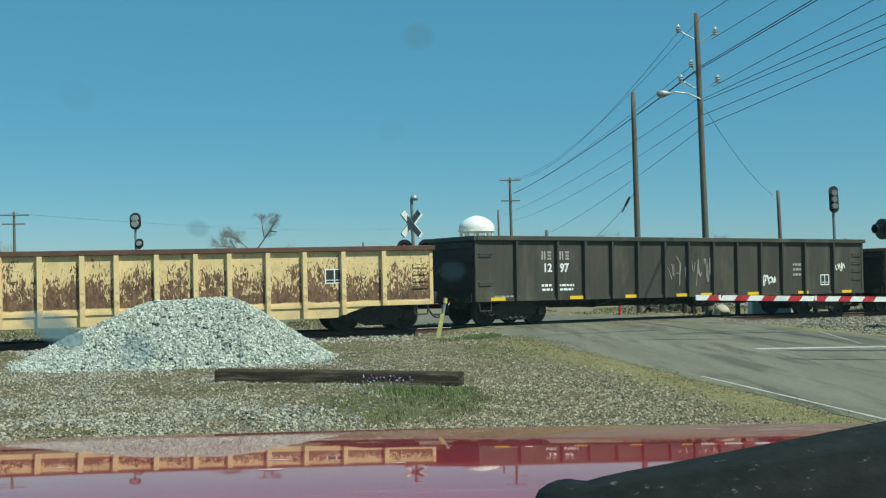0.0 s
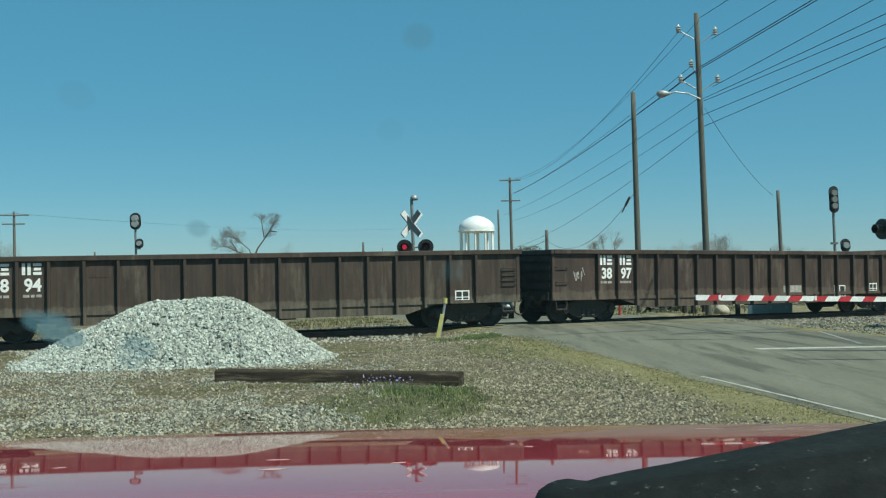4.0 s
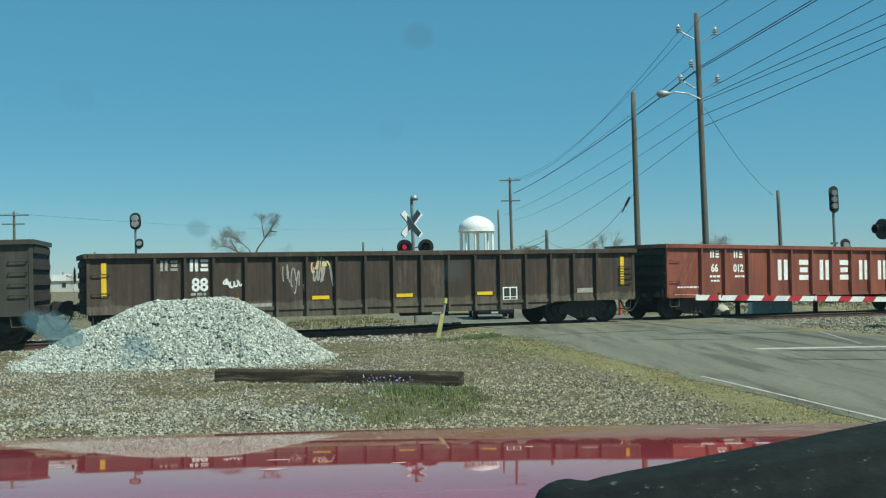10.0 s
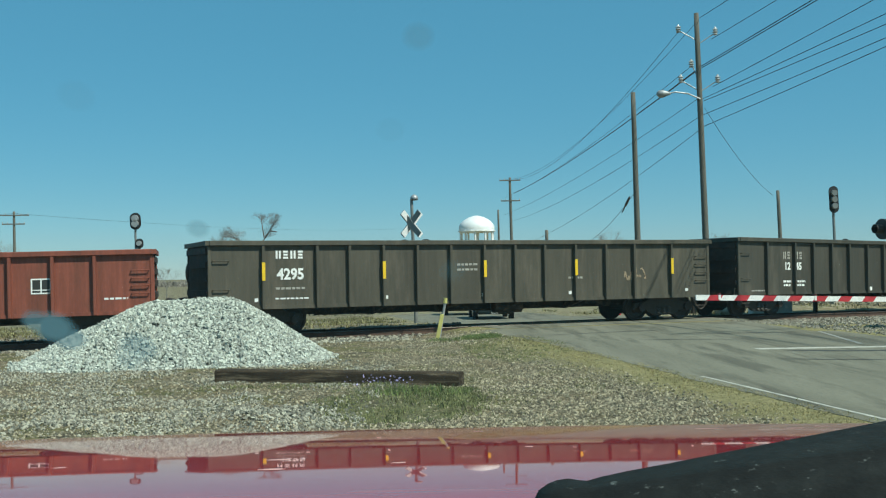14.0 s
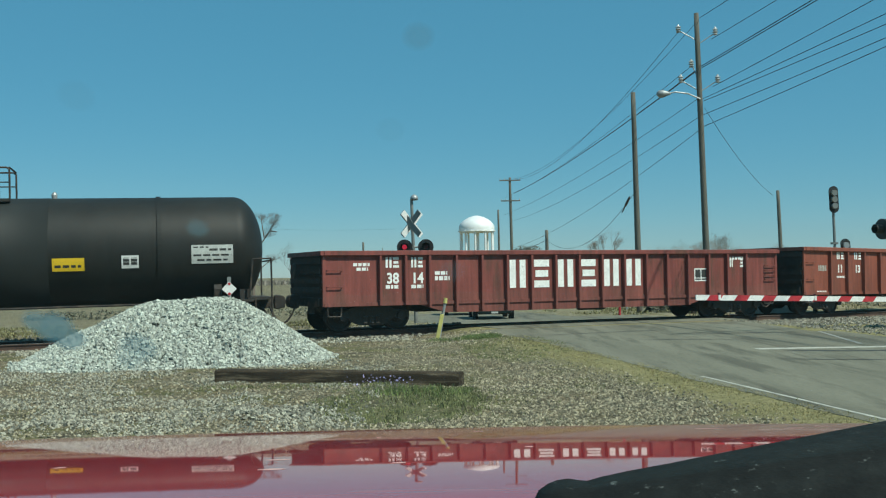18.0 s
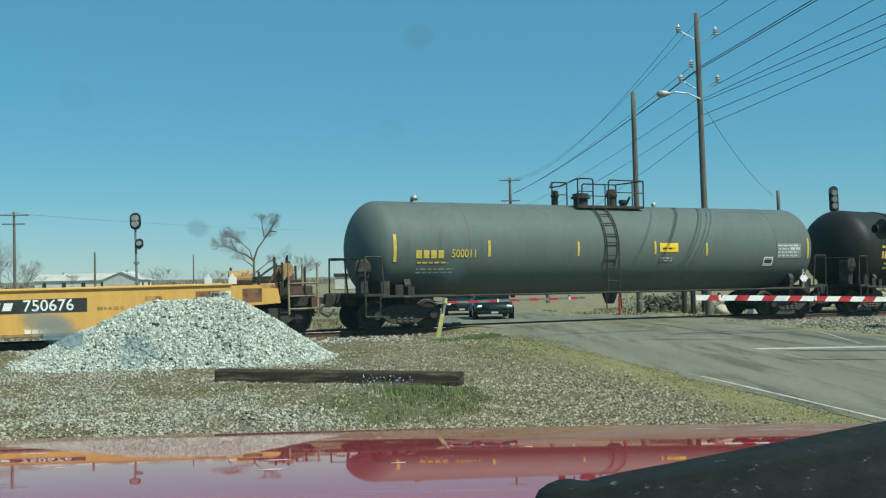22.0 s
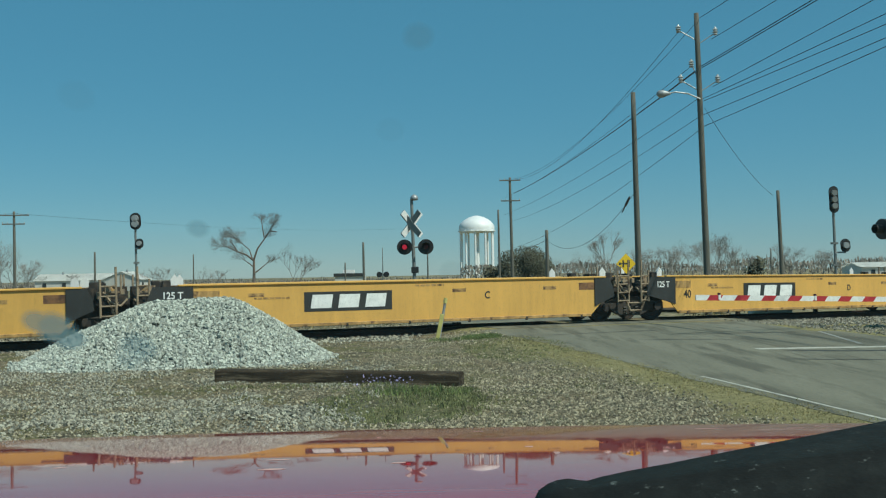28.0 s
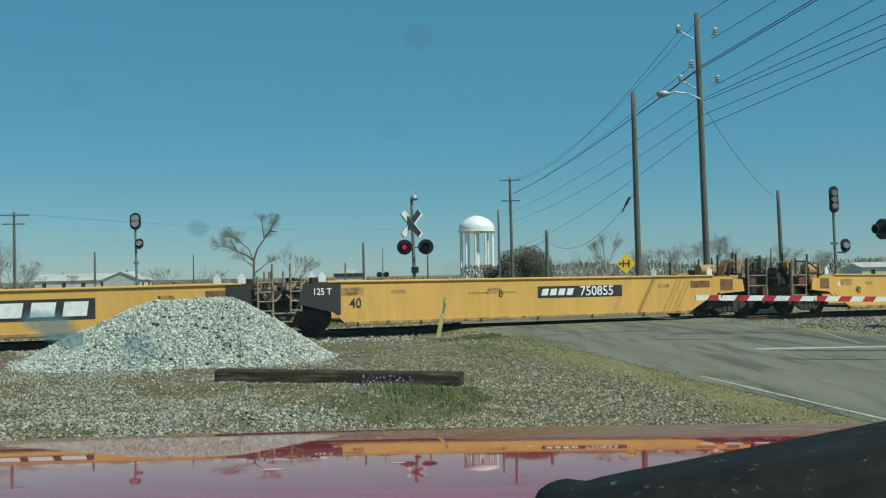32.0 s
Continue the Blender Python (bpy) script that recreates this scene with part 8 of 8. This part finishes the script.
# ---- the red vehicle that the scene is seen from ----
def build_own_car():
    g = thing("red_pickup", "red pickup with a glossy hood and black dashboard", "car", Matrix.Translation((0.1, 0, -0.10)))
    # hood profile: distance ahead and height; the slope eases towards the windscreen
    d, z = 1.95, 1.402
    prof = [(2.13, 1.08), (2.12, 1.24), (2.09, 1.33), (2.05, 1.366), (2.01, 1.386), (1.98, 1.3965), (d, z)]
    while d > 0.86:
        down = (1.68 - z) / d
        tilt = float(np.interp(down, (0.1426, 0.152, 0.1716, 0.181, 0.195, 0.215, 0.26), (6.5, 5.7, 4.15, 3.6, 2.9, 2.2, 1.4)))
        z += math.tan(radians(tilt)) * 0.03
        d -= 0.03
        prof.append((d, z))
    bm = bmesh.new()
    nx = 60
    rows = []
    for dd, zz in prof:
        row = []
        for i in range(nx + 1):
            u = -1 + 2 * i / nx
            crown = -0.006 * u * u - 0.9 * max(0, abs(u) - 0.90) ** 1.6
            row.append(bm.verts.new((u * 0.98, dd - 0.03 * u * u, zz + crown)))
        rows.append(row)
    for r0, r1 in zip(rows, rows[1:]):
        for i in range(nx):
            bm.faces.new((r0[i], r0[i + 1], r1[i + 1], r1[i]))
    bmesh.ops.recalc_face_normals(bm, faces=bm.faces)
    part("hood_panel", bm, M_hood, g, "glossy red hood mirroring the train", True)
    chips = bmesh.new()
    rng = random.Random(12)
    for x, dd, l in ((-0.19, 1.20, 0.035), (-0.18, 1.10, 0.03), (-0.50, 1.15, 0.02), (-0.42, 1.17, 0.015), (0.10, 1.32, 0.012), (-0.05, 1.14, 0.02), (0.05, 1.75, 0.02), (0.42, 1.72, 0.05), (0.55, 1.70, 0.04), (0.62, 1.78, 0.03), (-0.1, 1.6, 0.01)):
        zz = float(np.interp(dd, [p[0] for p in prof[::-1]], [p[1] for p in prof[::-1]]))
        pts = []
        for i in range(7):
            a = 2 * math.pi * i / 7
            r = rng.uniform(0.5, 1.0)
            px, py = x - 0.1 + 0.6 * l * r * math.cos(a), dd + 0.010 * r * math.sin(a)
            u = px / 0.98
            pts.append(chips.verts.new((px, py, float(np.interp(py + 0.03 * u * u, [p[0] for p in prof[::-1]], [p[1] for p in prof[::-1]])) - 0.006 * u * u + 0.0002)))
        chips.faces.new(pts)
    part("peeling_patches", chips, M_chip, g, "pale peeling lacquer spots")
    part("front_body", bx(bmesh.new(), -0.95, 0.95, 0.7, 2.02, 0.45, 1.20), M_carred, g, bevel=0.06)
    part("bumper", bx(bmesh.new(), -0.97, 0.97, 1.98, 2.24, 0.42, 0.70), M_chrome, g, bevel=0.04)
    part("lower_body", bx(bmesh.new(), -0.95, 0.95, -3.0, 0.7, 0.45, 1.15), M_carred, g, bevel=0.05)
    for x in (-0.84, 0.84):
        for y in (1.35, -2.0):
            wh = part("wheel", lathe(bmesh.new(), [(-0.12, 0.24), (-0.12, 0.35), (-0.09, 0.38), (0.09, 0.38), (0.12, 0.35), (0.12, 0.24)], "x", 24), M_tyre, g, at=pose(x, y, 0.38))
            part("rim", lathe(bmesh.new(), [(-0.125, 0.05), (-0.125, 0.23), (0.125, 0.23), (0.125, 0.05)], "x", 16), M_chrome, wh)
    # cab roof and pillars, out of view
    part("roof", bx(bmesh.new(), -0.75, 0.75, -1.3, 0.25, 1.98, 2.05), M_carred, g, bevel=0.03)
    for x in (-0.78, 0.78):
        part("pillar", pipe(bmesh.new(), [(x, 0.88, 1.30), (x * 0.95, 0.25, 1.98)], 0.035, 8), M_carred, g)
        part("pillar", pipe(bmesh.new(), [(x, -1.3, 1.0), (x * 0.95, -1.28, 1.98)], 0.05, 8), M_carred, g)
    # dashboard cover with a rising edge
    edge = [(0.0549, 1.4295), (0.0564, 1.4353), (0.0595, 1.4417), (0.0646, 1.4452), (0.0701, 1.4472), (0.0773, 1.4482), (0.0845, 1.447), (0.0899, 1.4465), (0.0972, 1.4486), (0.1153, 1.4522), (0.1407, 1.4564), (0.1843, 1.4643), (0.2279, 1.4719), (0.2817, 1.4814), (0.3297, 1.4888)]
    bm = bmesh.new()
    rows = []
    for yy, drop in ((0.80, 0.30), (0.72, 0.02), (0.705, 0.004), (0.69, 0.0), (0.66, 0.006), (0.5, 0.05), (0.40, 0.14)):
        rows.append([bm.verts.new((x - 0.1, yy, zz + 0.10 - drop)) for x, zz in edge])
    for r0, r1 in zip(rows, rows[1:]):
        for i in range(len(edge) - 1):
            bm.faces.new((r0[i], r0[i + 1], r1[i + 1], r1[i]))
    bmesh.ops.recalc_face_normals(bm, faces=bm.faces)
    part("dashboard_pad", bm, M_dash, g, "dusty black dashboard pad", True)
    # dirt on the windscreen
    pane = bmesh.new()
    f = pane.faces.new([pane.verts.new(v) for v in ((-0.78, 0.86, 1.34), (0.78, 0.86, 1.34), (0.70, 0.28, 1.985), (-0.70, 0.28, 1.985))])
    ws = part("windscreen", pane, glass_material(), g, "clear windscreen with a few smudges")
    ws.visible_shadow = False
    return g


def glass_material():
    m = bpy.data.materials.new("smudged_glass")
    m.use_nodes = True
    nt = m.node_tree
    nt.nodes.clear()
    out = nt.nodes.new("ShaderNodeOutputMaterial")
    clear = nt.nodes.new("ShaderNodeBsdfTransparent")
    clear.inputs[0].default_value = (0.97, 0.99, 0.98, 1)
    dirt = nt.nodes.new("ShaderNodeBsdfTranslucent")
    dirt.inputs[0].default_value = (0.21, 0.35, 0.36, 1)
    geo = nt.nodes.new("ShaderNodeTexCoord")
    total = None
    nzn = nt.nodes.new("ShaderNodeTexNoise")
    nzn.inputs["Scale"].default_value = 60
    nt.links.new(geo.outputs["Object"], nzn.inputs["Vector"])
    for x, y, z, r, a in SMUDGES:
        d = nt.nodes.new("ShaderNodeVectorMath")
        d.operation = "DISTANCE"
        nt.links.new(geo.outputs["Object"], d.inputs[0])
        d.inputs[1].default_value = (x, y, z)
        mr = nt.nodes.new("ShaderNodeMapRange")
        mr.interpolation_type = "SMOOTHSTEP"
        mr.inputs["From Min"].default_value, mr.inputs["From Max"].default_value = r, r * 0.4
        mr.inputs["To Max"].default_value = a
        nt.links.new(d.outputs["Value"], mr.inputs[0])
        if total is None:
            total = mr.outputs[0]
        else:
            ad = nt.nodes.new("ShaderNodeMath")
            ad.operation = "MAXIMUM"
            nt.links.new(total, ad.inputs[0])
            nt.links.new(mr.outputs[0], ad.inputs[1])
            total = ad.outputs[0]
    mix = nt.nodes.new("ShaderNodeMixShader")
    # even haze added over the whole pane to lift the dark tones
    film = nt.nodes.new("ShaderNodeMath")
    film.operation = "MAXIMUM"
    film.inputs[1].default_value = 0.03
    nt.links.new(total, film.inputs[0])
    nt.links.new(film.outputs[0], mix.inputs[0])
    nt.links.new(clear.outputs[0], mix.inputs[1])
    nt.links.new(dirt.outputs[0], mix.inputs[2])
    nt.links.new(mix.outputs[0], out.inputs[0])
    return m


SMUDGES = [(-0.3095, 0.5766, 1.6552, 0.015, 0.74),
           (-0.3032, 0.5819, 1.6493, 0.012, 0.66),
           (-0.3172, 0.5736, 1.6585, 0.011, 0.6),
           (-0.2673, 0.5874, 1.6431, 0.014, 0.42),
           (-0.2739, 0.5939, 1.6359, 0.01, 0.3),
           (-0.2214, 0.532, 1.7048, 0.0075, 0.35),
           (-0.1091, 0.4617, 1.783, 0.009, 0.3),
           (-0.2633, 0.4797, 1.7629, 0.012, 0.12),
           (-0.1235, 0.4939, 1.7471, 0.01, 0.1),
           (-0.0955, 0.5528, 1.6817, 0.01, 0.14)]
build_own_car()
build_scatter()
build_grass()


# ---- everything that moves ----
def run(t):
    return SPEED * (t - 16) + 0.5 * GAIN * (t - 16) ** 2


def motions():
    for car, mid in CARS:
        rows = []
        for i in range(65):
            t = 0.5 * i
            s = mid + run(t)
            a = Vector(line(s - 6.2, HALF)[:3])
            b = Vector(line(s + 6.2, HALF)[:3])
            c = (a + b) / 2
            d = (b - a).normalized()
            e = Vector((-d.y, d.x, 0)).normalized()
            m = Matrix((d, e, d.cross(e))).transposed().to_4x4()
            m.translation = c
            rows.append((t, m))
        walk(car, rows)

    # rolling wheels while their car is near
    mids = dict((car.name, mid) for car, mid in CARS)
    for car, ws, u in WHEELSETS:
        mid = mids[car.name]
        rest = Matrix.Translation((u, 0, 0.42))
        rows = [(0.0, rest)]
        for f in range(2, 959, 2):
            t = f / 30
            if -27 < mid + run(t) < 35:
                a = (mid + run(t)) / 0.425
                rows.append((t, rest @ Matrix.Rotation(a, 4, "Y")))
        if len(rows) > 1:
            rows[0] = (0.0, rows[1][1])
        rows.append((32.0, rows[-1][1]))
        walk(ws, rows)


motions()
